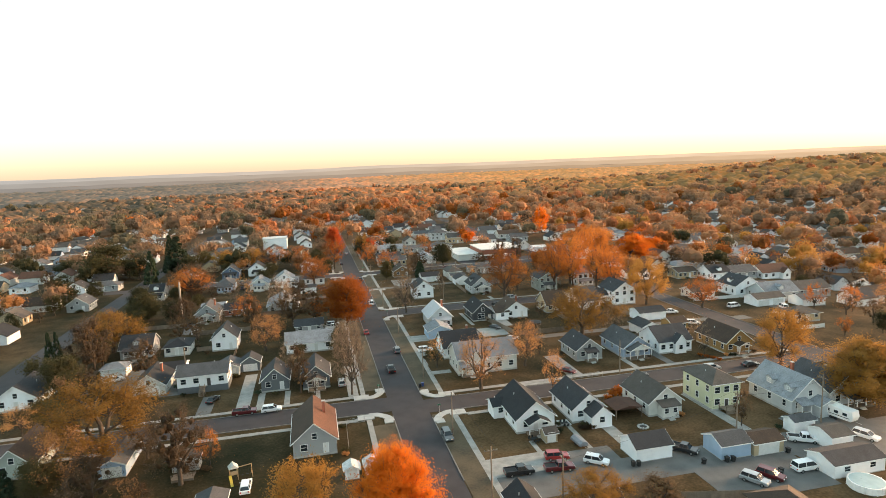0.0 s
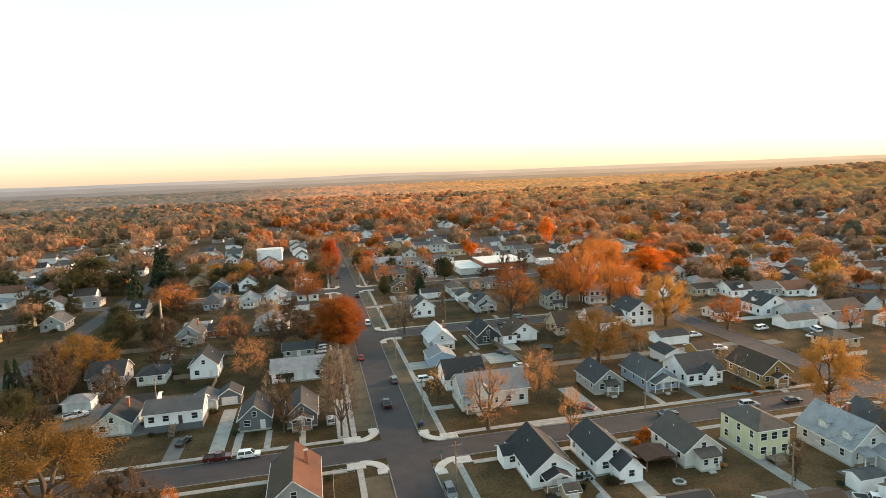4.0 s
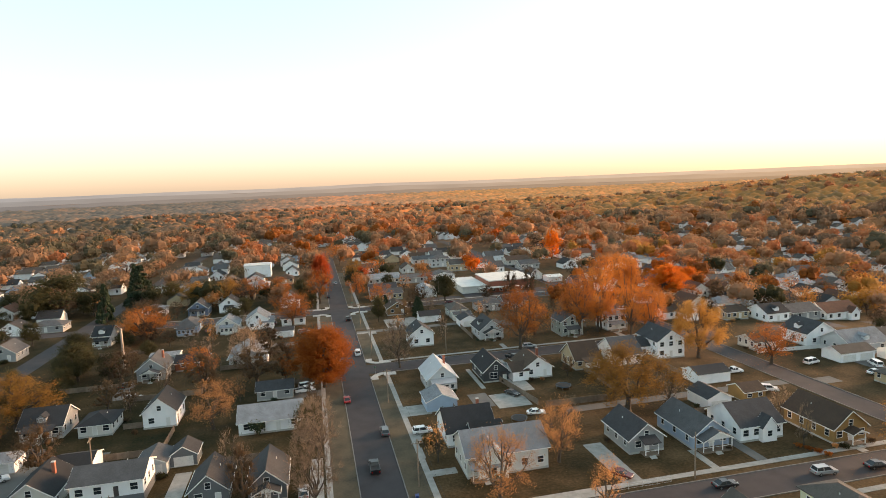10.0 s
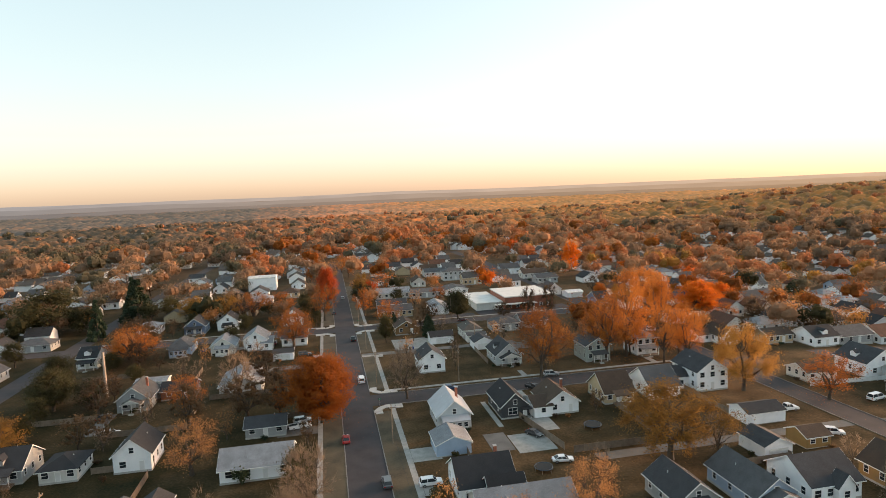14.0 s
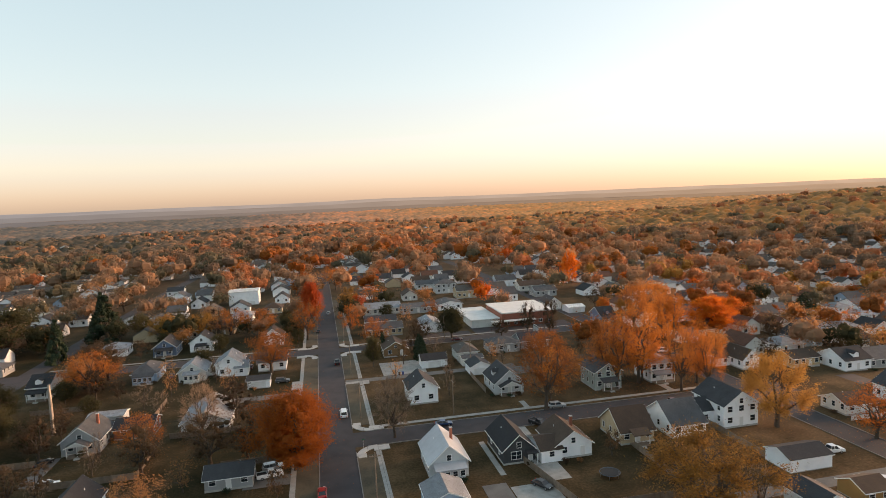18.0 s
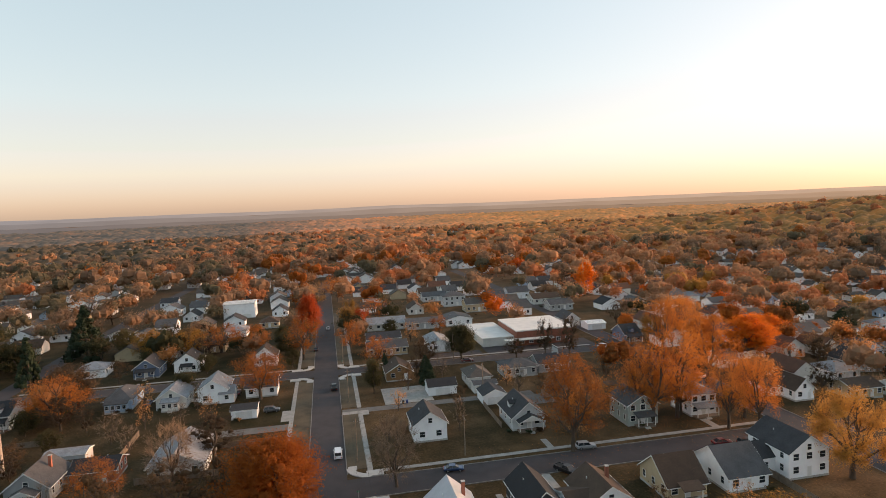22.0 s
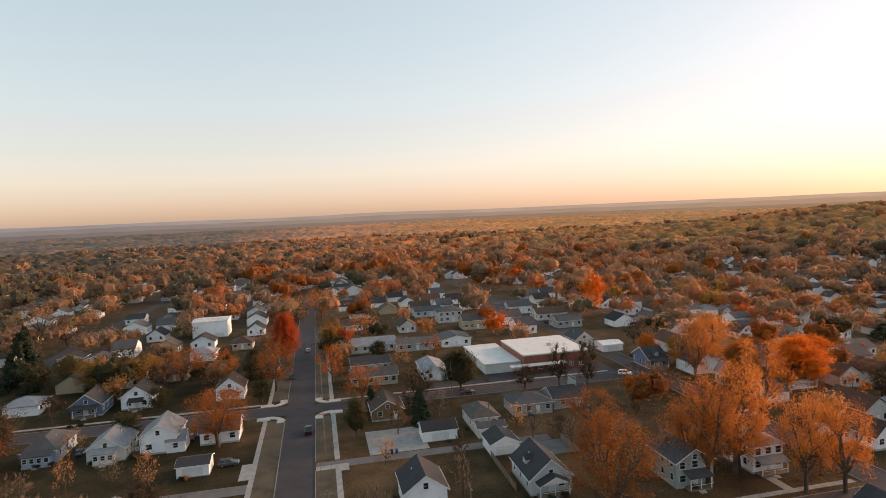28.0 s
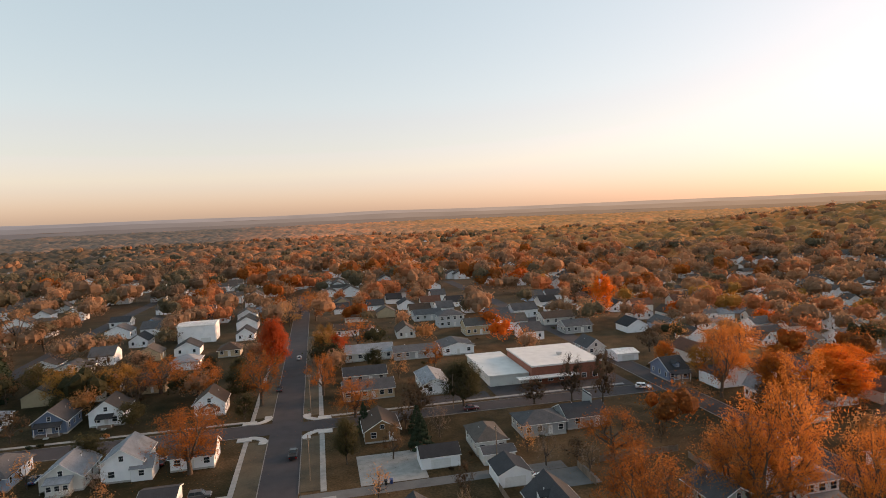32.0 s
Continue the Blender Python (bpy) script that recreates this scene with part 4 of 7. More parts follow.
def car(kind, colour, x, y, heading, label=""):
    """A parked vehicle with its nose towards heading (degrees, 0 is north)."""
    paint = rough_mat("paint_" + colour, CAR_RGB[colour], 0.28, 0.06, 1, 30, 0.0, metal=0.0 if colour in ("white", "black", "red") else 0.4, coat=0.6)
    L, W = dict(sedan=(4.6, 1.8), suv=(4.75, 1.9), pickup=(5.7, 2.0), van=(5.0, 1.98))[kind]
    e = tagged(new(kind if kind != "suv" else "car"), label or (colour + " " + {"suv": "sport utility car", "pickup": "pickup truck"}.get(kind, kind) + " standing on the paving"), "car" if kind != "pickup" else "pickup truck", group="parked vehicles")
    e.matrix_basis = pose(x, y, ground_z(x, y) + 0.01, rz=-heading)
    hl, hw = L / 2, W / 2
    low = dict(sedan=0.9, suv=1.05, pickup=1.1, van=1.1)[kind]
    prof = [(-hl, 0.35), (hl, 0.35), (hl, 0.62), (hl - 0.12, low - 0.12), (hl - 1.25, low), (-hl + 0.2, low), (-hl, low - 0.15)]
    s = Shape().prism([(-u, z) for u, z in prof], -hw, hw, "x")
    body = part("body", s, paint, e)
    bv = body.modifiers.new("soft", "BEVEL")
    bv.width, bv.segments, bv.limit_method = 0.08, 2, "ANGLE"
    top = dict(sedan=1.45, suv=1.72, pickup=1.8, van=1.9)[kind]
    a0, a1, b0, b1 = dict(sedan=(-1.75, 1.15, -0.95, 0.35), suv=(-2.2, 1.2, -1.95, 0.45), pickup=(-0.55, 1.5, -0.35, 0.85), van=(-2.4, 1.75, -2.25, 0.95))[kind]
    q = hw - 0.1
    r = hw - 0.28
    cab = Shape().add([(-q, a0, low), (q, a0, low), (q, a1, low), (-q, a1, low), (-r, b0, top - 0.06), (r, b0, top - 0.06), (r, b1, top - 0.06), (-r, b1, top - 0.06)],
                      [(0, 3, 2, 1), (4, 5, 6, 7), (0, 1, 5, 4), (1, 2, 6, 5), (2, 3, 7, 6), (3, 0, 4, 7)])
    part("cabin_glass", cab, GLASS, e, "dark tinted glass")
    roof = part("car_roof", Shape().box(-r - 0.03, r + 0.03, b0 - 0.04, b1 + 0.04, top - 0.07, top), paint, e)
    for sx in (-1, 1):
        for yy0, yy1 in ((a0, b0), (a1, b1)):
            part("pillar", Shape().tube((sx * q, yy0, low), (sx * r, yy1, top - 0.05), 0.05, 0.05, 4), paint, e)
        mid = (b0 + b1) / 2
        part("pillar", Shape().tube((sx * (q + 0.0), mid, low), (sx * (r + 0.01), mid, top - 0.05), 0.06, 0.06, 4), paint, e)
        part("headlight", Shape().box(sx * (hw - 0.45) - 0.2, sx * (hw - 0.45) + 0.2, hl - 0.06, hl + 0.02, 0.62, 0.8), LAMP_CLEAR, e)
        part("tail_light", Shape().box(sx * (hw - 0.25) - 0.14, sx * (hw - 0.25) + 0.14, -hl - 0.02, -hl + 0.06, 0.66, 0.9), LAMP_RED, e)
        part("mirror", Shape().box(sx * (hw + 0.02), sx * (hw + 0.18), a1 - 0.55, a1 - 0.42, low, low + 0.14), paint, e)
        for yy in (-hl * 0.6, hl * 0.62):
            w = part("wheel", Shape().tube((sx * (hw - 0.2), yy, 0.34), (sx * (hw + 0.02), yy, 0.34), 0.34, 0.34, 14), RUBBER, e)
            part("rim", Shape().tube((sx * (hw - 0.1), yy, 0.34), (sx * (hw + 0.03), yy, 0.34), 0.2, 0.2, 10), STEEL, w)
    if kind == "pickup":
        part("load_bed", Shape().box(-hw + 0.12, hw - 0.12, -hl + 0.12, a0 - 0.1, low - 0.02, low + 0.006), RUBBER, e, "dark load bed liner")
        for sx in (-1, 1):
            part("bed_side", Shape().box(sx * (hw - 0.05) - 0.06, sx * (hw - 0.05) + 0.06, -hl + 0.05, a0, low - 0.02, low + 0.16), paint, e)
        part("tailgate", Shape().box(-hw + 0.06, hw - 0.06, -hl, -hl + 0.09, low - 0.3, low + 0.16), paint, e)
    return e


# ---- utility poles and wires ----
def pole(x, y, h, arm_rot=0.0, arm=True, name="utility_pole", label="weathered timber utility pole with crossarm", thick=0.17, wood=TIMBER):
    e = tagged(new(name), label, "utility pole", group="utility poles")
    e.matrix_basis = pose(x, y, ground_z(x, y), rz=arm_rot)
    part("shaft", Shape().tube((0, 0, -0.5), (0, 0, h), thick, thick * 0.65, 8), wood, e)
    if arm:
        part("crossarm", Shape().box(-1.2, 1.2, -0.06, 0.06, h - 0.9, h - 0.76), TIMBER, e)
        for u in (-1.1, -0.5, 0.5, 1.1):
            part("insulator", Shape().tube((u, 0, h - 0.76), (u, 0, h - 0.56), 0.05, 0.03, 6), STEEL, e)
    return (x, y, ground_z(x, y) + h)


def wire(p, q, sag=0.7):
    cu = bpy.data.curves.new("wire", "CURVE")
    cu.dimensions, cu.bevel_depth, cu.bevel_resolution = "3D", 0.02, 0
    sp = cu.splines.new("POLY")
    sp.points.add(8)
    for k in range(9):
        t = k / 8
        c = Vector(p).lerp(Vector(q), t)
        sp.points[k].co = (c.x, c.y, c.z - sag * 4 * t * (1 - t), 1)
    cu.materials.append(RUBBER)
    tagged(new("overhead_wire", cu), "thin black overhead wire between poles", "wire", group="overhead wires")

# ---- the houses ----
house(18.4, 27.0, -12.3, 13.6, 3.3, 3.4, "y", "white", "black", "white house with black shingle roof and small front porch", n_s=2,porch_w=4.6,porch_kind="gable",chim=False,wing=(3.4,4.5,2.9,1.0,-5.0,4.2,"x"))
house(31.8, 39.4, -11.1, 11.5, 3.3, 3.0, "y", "white", "dkgrey", "white clapboard house with grey shingle roof", n_s=2,wing=(4.6,5.2,2.8,1.9,1.3,-7.0,"y"))
house(49.2, 57.4, -13.2, 11.5, 3.3, 3.2, "y", "offwhite", "greybrown", "off-white house with brown grey roof and rusty red porch", n_s=2,porch_w=4.2,porch_kind="closed")
house(64.2, 71.4, -14.7, 10.8, 6.2, 2.1, "hip", "cream", "greybrown", "two-storey pale yellow square house with hipped roof", n_s=3,upper=True,door_c="door_dark")
house(78.9, 88.4, -21.6, 13.0, 3.6, 4.2, "y", "ltgrey", "ltgrey", "pale grey storey-and-a-half house with dormers", n_s=3,dorm="W",dorms=(-4.2,1.2),chim=True,porch_w=2.6,porch_u=-2.8,wing=(5.0,3.4,2.7,1.1,2.0,-8.0,"y"))
house(89.2, 98.7, -21.1, 12.5, 3.6, 3.6, "y", "ltgrey", "grey", "grey gabled house with deep brick porch", n_s=2,porch_w=7.5,porch_u=2.0)
garage(51.5, 57.9, -34.2, 5.5, 2.8, 1.2, "x", "ltblue", "grey", "pale blue garage with grey roof", doors=0)
garage(58.2, 64.8, -34.7, 5.0, 2.5, 1.0, "x", "tan", "brown", "tan garage with brown shingle roof", doors=1)
garage(35.9, 43.5, -30.4, 6.0, 2.7, 1.6, "x", "white", "dkgrey", "white garage with dark grey roof beside the alley", doors=0)
garage(73.4, 78.4, -37.2, 5.5, 2.7, 0.9, "x", "white", "greybrown", "white garage with low grey brown roof", doors=0)
garage(72.3, 77.3, -29.4, 3.0, 2.6, 0.6, "x", "white", "grey", "small white shed with grey roof", doors=0)
garage(65.4, 76.4, -45.5, 6.0, 2.5, 1.0, "x", "white", "dkgrey", "long white garage building with dark roof", doors=0,windows=2)
rust_house = house(-28.1, -19.4, -9.2, 15.0, 3.4, 3.6, "y", "grey", "rust", "grey gabled house with rust and dark brown shingles", n_s=2,chim=True,attic=True)
# west slope takes a darker roof colour to stand in for its shade
min((c for c in rust_house.children if c.name.startswith("roof_slope")), key=lambda c: c.name).data.materials[0] = roof_mat("brown")
house(-37.2, -30.2, 30.3, 9.5, 3.2, 3.0, "y", "dkgrey", "dkgrey", "small dark grey gabled house", n_s=2)
house(-26.5, -19.5, 28.8, 11.0, 3.3, 3.0, "y", "dkgrey", "dkgrey", "dark grey bungalow with front porch", n_s=2,porch_w=4.6,porch_kind="gable")
house(-59.0, -46.3, 36.1, 8.5, 4.8, 1.9, "x", "white", "grey", "white raised ranch house above a dark basement", n_s=4,bases=1.7,door_c="door_dark",base_c="dkgrey")
house(-70.4, -62.3, 37.4, 11.0, 3.0, 2.9, "y", "offwhite", "black", "low house with black roof, pale gable and brick chimney", n_s=2,chim=True)
house(-102.4, -92.5, 37.5, 11.5, 3.2, 3.4, "y", "white", "dkgrey", "white gabled house with dark roof", n_s=3)
house(-85.1, -78.0, -1.4, 12.0, 3.0, 3.2, "y", "sage", "brown", "sage green gabled house with brown roof among trees", n_s=2,no_door=True)
garage(-64.9, -59.9, -6.4, 11.0, 2.5, 1.1, "y", "ltblue", "grey", "pale garage with light grey roof under a tree", doors=1)
garage(-51.3, -46.3, -7.8, 3.0, 2.2, 0.9, "y", "grey", "greybrown", "small grey garden shed with white trimmed window", doors=0,windows=1)
garage(-43.9, -38.9, -26.0, 4.0, 2.3, 0.9, "y", "white", "grey", "white garden shed with grey roof beside a car", doors=0)
house(44.5, 52.4, -59.1, 10.0, 2.8, 2.4, "hip", "tan", "brown", "low house with brown hipped roof beside the alley", n_s=3)
house(7.1, 12.1, -46.4, 9.0, 2.8, 2.0, "y", "dkgrey", "black", "dark house with black roof beside the alley", n_s=2)
garage(-84.1, -77.3, 57.0, 5.5, 2.6, 1.3, "hip", "white", "ltgrey", "white garage with pale hipped roof", doors=1)
house(-55.9, -48.1, 73.4, 10.0, 4.2, 3.4, "y", "white", "black", "tall white house with steep black roof", n_s=2,porch_w=0)
house(-70.3, -62.8, 72.5, 9.0, 3.0, 1.9, "hip", "offwhite", "black", "off-white bungalow with dark hipped roof", n_s=3)
house(-83.9, -74.4, 74.6, 10.0, 3.3, 3.2, "x", "grey", "dkgrey", "grey storey-and-a-half house with dormer and porch", n_s=3,dorm="S",porch_w=6.5)
garage(-50.6, -44.6, 46.7, 7.0, 2.6, 1.4, "y", "ltgrey", "grey", "pale grey garage with dark side door", doors=1)
garage(-44.5, -39.0, 49.2, 5.5, 2.6, 1.8, "y", "dkgrey", "dkgrey", "dark grey timber garden shed", doors=1)
garage(-67.3, -60.0, 50.0, 7.0, 2.8, 1.2, "x", "white", "black", "white garage with black roof", doors=1)
house(-31.9, -17.1, 61.8, 9.5, 3.2, 2.6, "x", "white", "ltgrey", "long white house with pale grey roof", n_s=4)
house(-29.6, -19.9, 84.6, 7.0, 2.8, 1.6, "x", "grey", "dkgrey", "low house with dark roof behind a pale one", n_s=3)
house(-68.2, -59.5, 114.6, 11.0, 3.6, 3.4, "y", "grey", "grey", "grey gabled house with white trimmed windows and porch", n_s=2,porch_w=5,porch_kind="gable",chim=True)
house(-97.6, -91.2, 166.3, 11.0, 4.4, 2.8, "x", "white", "black", "white two-storey house with black roof and porch", n_s=2,upper=False,porch_w=5.5,dorm="S")
house(-145.0, -135.5, 199.7, 9.0, 3.0, 3.0, "y", "white", "dkgrey", "small white gabled house with dark roof", n_s=2)
house(-128.5, -119.5, 156.1, 10.0, 3.2, 3.2, "y", "grey", "grey", "grey gabled house with grey roof", n_s=2)
house(-134.4, -120.9, 201.7, 9.0, 3.0, 2.0, "hip", "grey", "grey", "low house with grey hipped roof", n_s=3)
house(-68.9, -61.0, 174.3, 13.0, 3.4, 2.6, "hip", "ltblue", "grey", "pale blue bungalow with hipped roof and red base", n_s=3,porch_w=6.5,porch_kind="closed")
house(-53.0, -44.2, 170.7, 11.0, 3.4, 3.0, "y", "offwhite", "ltgrey", "off-white gabled house with pale grey roof", n_s=2,porch_w=5,porch_kind="closed")
house(-41.1, -32.2, 172.2, 11.0, 4.6, 3.0, "y", "white", "ltgrey", "white house of several gables with pale roof", n_s=2,wing=(4.5,6,3.0,1.9,4.2,-3.0,"x"),upper=False)
house(-27.0, -17.2, 174.3, 9.0, 3.4, 2.6, "x", "white", "grey", "white cottage behind an orange tree", n_s=3)
garage(-28.7, -21.5, 154.7, 6.0, 2.7, 0.9, "x", "white", "dkgrey", "white garage with dark roof", doors=1)
house(-29.0, -20.2, 213.1, 9.0, 4.0, 3.4, "y", "white", "brown", "white gabled house with dark eaves", n_s=2,porch_w=4,porch_kind="gable")
house(-71.3, -62.5, 211.2, 11.0, 3.8, 3.2, "y", "navy", "dkgrey", "slate blue gabled house with white windows and porch", n_s=2,porch_w=6.5)
house(-57.8, -48.6, 214.0, 10.0, 4.2, 3.2, "y", "white", "black", "white gabled house with black roof", n_s=2,porch_w=4)
house(-41.3, -29.2, 118.6, 16, 3.3, 2.9, "y", "ltgrey", "ltgrey", "long low house with pale grey roof", n_s=3)
house(-58.4, -48.8, 121.6, 8.0, 2.9, 1.7, "x", "brick", "black", "low brick house with black roof among trees", n_s=2)
garage(-69.2, -59.8, 134.5, 5.0, 2.5, 0.5, "x", "ltgrey", "ltgrey", "long pale shed with low grey roof", doors=0)
house(-104.8, -94.8, 288.7, 9.0, 3.0, 2.2, "y", "white", "black", "white house with black roof", n_s=2)
house(-93.5, -80.2, 279.4, 9.0, 3.0, 2.2, "y", "white", "dkgrey", "white gabled house with dark grey roof", n_s=2)
house(17.2, 25.6, 75.9, 12.0, 3.7, 3.6, "y", "ltgrey", "metal", "pale grey house with light roof and white porch windows", n_s=3,porch_w=6.4,porch_kind="closed",chim=True)
garage(14.1, 22.1, 61.8, 8.0, 2.7, 1.7, "y", "ltblue", "ltgrey", "pale blue garage with light roof", doors=0)
dark_house = house(34.2, 41.6, 78.2, 12.6, 3.4, 3.2, "y", "black", "black", "charcoal black house with broad white trimmed front window", n_s=0,porch_w=0,n_side=2)
window(dark_house, "S", -0.7, 1.1, 2.3, 1.7, 3.7, 6.3)
door(dark_house, "S", 2.6, 0.4, 3.7, 6.3)
part("porch_deck", Shape().box(1.5, 3.7, -8.2, -6.36, 0.0, 0.35), CONCRETE, dark_house)
part("porch_roof", Shape().box(1.3, 3.95, -8.4, -6.31, 2.75, 2.9), roof_mat("black"), dark_house)
for u in (1.6, 3.6):
    part("porch_post", Shape().box(u - 0.07, u + 0.07, -8.15, -8.01, 0.35, 2.75), TRIM, dark_house)
house(46.1, 55.0, 77.4, 10.5, 3.2, 3.0, "y", "white", "brown", "white house with brown roof and side wing", n_s=2,wing=(5,9,2.8,1.6,-5.5,-1.5,"x"),chim=True)
house(14.6, 25.6, 40.5, 11.0, 3.4, 3.6, "x", "white", "black", "white house with broad black roofs", n_s=3,chim=True,wing=(7.0,6.0,3.0,2.4,3.0,-6.0,"x"))
house(15.2, 32.2, 25.9, 10.5, 4.6, 3.2, "x", "offwhite", "ltgrey", "large off-white house with front porch", n_s=5,porch_w=6,porch_u=-5.0,wing=(6,5,4.4,2.6,-3.6,-4.5,"y"))
house(20.1, 28.6, 122.8, 10.0, 4.6, 3.0, "y", "white", "dkgrey", "white gabled house beside an empty lawn", n_s=2,no_door=True)
house(46.2, 55.2, 123.1, 12.0, 3.6, 3.6, "y", "ltgrey", "dkgrey", "grey gabled house with white front porch", n_s=2,porch_w=6.6,porch_kind="gable",dorm="W")
garage(44.2, 51.4, 144.4, 7.5, 2.8, 1.7, "y", "white", "dkgrey", "white garage with dark roof and plain gable", doors=1)
house(64.0, 72.5, 23.6, 13.5, 3.3, 3.0, "y", "blue", "grey", "blue grey bungalow with columned porch", n_s=3,porch_w=7,porch_kind="gable",chim=False)
house(75.5, 86.2, 23.7, 11.0, 3.6, 3.4, "x", "white", "dkgrey", "white cottage with twin gables", n_s=4,wing=(3.6,2.2,3.4,2.2,1.0,-5.6,"y"))
house(93.1, 101.6, 17.4, 13.5, 3.5, 3.4, "y", "ochre", "brown", "ochre brown house with cream trim and gabled entry", n_s=3,porch_w=3.4,porch_kind="gable",n_side=4)
house(50.4, 58.4, 25.9, 11.0, 3.3, 3.0, "y", "grey", "dkgrey", "grey gabled bungalow with small porch", n_s=2,porch_w=3.2)
garage(80.4, 87.1, 41.0, 8.0, 2.9, 1.5, "y", "white", "dkgrey", "white double garage with dark roof", doors=1)
garage(92.5, 98.7, 43.0, 6.0, 2.5, 1.4, "x", "ochre", "brown", "ochre brown garage with two windows", doors=0,windows=2)
garage(89.5, 99.8, 57.3, 7.0, 2.8, 1.3, "x", "white", "dkgrey", "white garage with dark roof beside the street", doors=0)
house(92.2, 101.8, 81.0, 12.0, 5.8, 3.2, "y", "white", "dkgrey", "white two-storey house with bay windows and dark roof", n_s=3,upper=True,wing=(6,6,3.6,2.4,-7.0,1.0,"x"))
house(95.0, 102.6, 118.4, 9.5, 6.0, 1.9, "hip", "white", "ltgrey", "white two-storey square house with hipped roof and porch", n_s=3,upper=True,porch_w=6.5,n_side=2)
house(75.8, 84.4, 117.2, 10.0, 5.6, 2.4, "y", "sage", "grey", "sage grey two-storey house behind trees", n_s=3,upper=True,porch_w=5)
house(63.8, 72.3, 79.9, 10.5, 3.1, 4.1, "x", "tan", "brown", "tan house with brown roof", n_s=3,porch_w=4)
house(77.0, 86.0, 79.5, 12.0, 3.3, 4.1, "x", "white", "grey", "white gabled house with grey roof", n_s=3)
house(44.1, 51.4, 161.2, 11.0, 3.6, 2.2, "hip", "offwhite", "greybrown", "off-white house with grey hipped roof", n_s=3)
garage(44.3, 51.8, 155.9, 4.5, 2.6, 0.8, "x", "offwhite", "grey", "off-white garage with low roof", doors=1)
house(58.3, 69.9, 168.2, 9.5, 3.4, 2.0, "hip", "grey", "grey", "grey ranch house with hipped roof", n_s=4)
garage(30.0, 39.1, 157.8, 6.5, 2.8, 1.6, "x", "white", "black", "wide white garage with black roof and long door", doors=1)
house(15.1, 31.1, 213.0, 9.5, 3.3, 1.9, "x", "tan", "grey", "long tan bungalow with grey roof", n_s=6)
house(16.1, 30.6, 230.2, 9.0, 3.3, 1.9, "x", "grey", "dkgrey", "long low house with dark roof", n_s=4)
house(40.2, 48.6, 210.8, 16.0, 3.6, 1.6, "y", "white", "ltgrey", "white hall with low pale roof", n_s=2)
house(18.8, 27.8, 177.2, 11.0, 3.2, 2.6, "y", "brown", "brown", "brown gabled house with deep eaves", n_s=2)
house(37.0, 55.0, 258.1, 11.0, 3.2, 1.4, "x", "grey", "grey", "long low building with grey roof", n_s=5)
house(56.7, 69.8, 258.5, 13.0, 3.4, 1.5, "y", "white", "grey", "white hall with low gable", n_s=3)
house(129.1, 135.4, 120.0, 10.0, 3.4, 3.0, "y", "white", "brown", "white gabled house beside the side street", n_s=2,wing=(7,6,2.8,1.4,-5,4,"x"))
house(145.3, 155.4, 116.7, 9.0, 3.2, 1.6, "x", "tan", "brown", "tan bungalow with brown roof", n_s=4)
house(170.9, 181.9, 140.6, 11.0, 3.4, 3.0, "y", "grey", "black", "grey house with black roof and white garage front", n_s=1)
house(158.0, 168.0, 109.6, 11.0, 3.6, 2.8, "x", "white", "black", "white house with black roof and dormers", n_s=3,dorm="S")
house(126.1, 136.1, 78.8, 8.0, 2.8, 1.8, "x", "offwhite", "brown", "low pale house with brown roof", n_s=3)
house(119.4, 126.6, 198.4, 11.0, 3.6, 3.2, "x", "navy", "dkgrey", "dark blue house with dormer and white porch", n_s=3,dorm="S",porch_w=6)
house(258.9, 271.2, 266.5, 12.0, 4.2, 3.4, "x", "white", "grey", "white house with twin gables", n_s=3,wing=(5,3,4.0,2.6,0.0,-6.0,"y"))
house(224.8, 242.9, 232.6, 12.0, 4.2, 3.4, "x", "white", "grey", "white house with twin gables", n_s=3,wing=(5,3,4.0,2.6,0.0,-6.0,"y"))
house(109.6, 117.1, 237.6, 11.0, 3.4, 3.0, "y", "offwhite", "grey", "off-white gabled house with grey roof", n_s=2)
garage(116.3, 124.9, 226.4, 8.0, 2.8, 0.8, "x", "white", "white", "low white shed with flat roof", doors=1)
house(66.9, 79.8, 313.8, 10, 6.0, 2.4, "hip", "ltgrey", "grey", "pale grey two-storey house with hipped roof", n_s=4,upper=True)
house(74.9, 86.7, 291.5, 10, 4.6, 2.6, "x", "tan", "greybrown", "tan house with grey brown roof", n_s=4)
house(108.9, 122.3, 322.2, 11, 4.4, 2.8, "x", "white", "grey", "white house with grey roof behind trees", n_s=4)
house(116.9, 133.1, 299.5, 11, 3.4, 2.4, "x", "offwhite", "brown", "off-white house with brown roof", n_s=4)
house(118.4, 131.5, 277.4, 10, 3.4, 2.2, "x", "grey", "grey", "grey house with grey roof", n_s=4)
house(58.1, 73.1, 335.9, 11, 3.4, 2.0, "x", "ltgrey", "grey", "pale low building with grey roof", n_s=4)
house(15.6, 26.9, 311.7, 10, 3.2, 2.4, "x", "white", "brown", "white cottage with brown roof", n_s=3)
house(29.8, 35.1, 303.1, 9, 3.2, 2.6, "y", "white", "dkgrey", "small white gabled outbuilding with dark roof", n_s=1)
house(18.1, 37.1, 262.0, 11, 3.4, 2.2, "x", "offwhite", "ltgrey", "long off-white bungalow with pale roof", n_s=5)
house(-34.1, -25.2, 290.5, 10, 3.0, 2.6, "hip", "tan", "brown", "low house with dark brown hipped roof", n_s=3)
house(-106.8, -96.4, 388.0, 10, 3.4, 2.4, "x", "white", "dkgrey", "white house with dark grey roof", n_s=3)
house(208.7, 218.4, 265.6, 10, 4.2, 2.4, "x", "white", "grey", "white house with grey roof among trees", n_s=3)
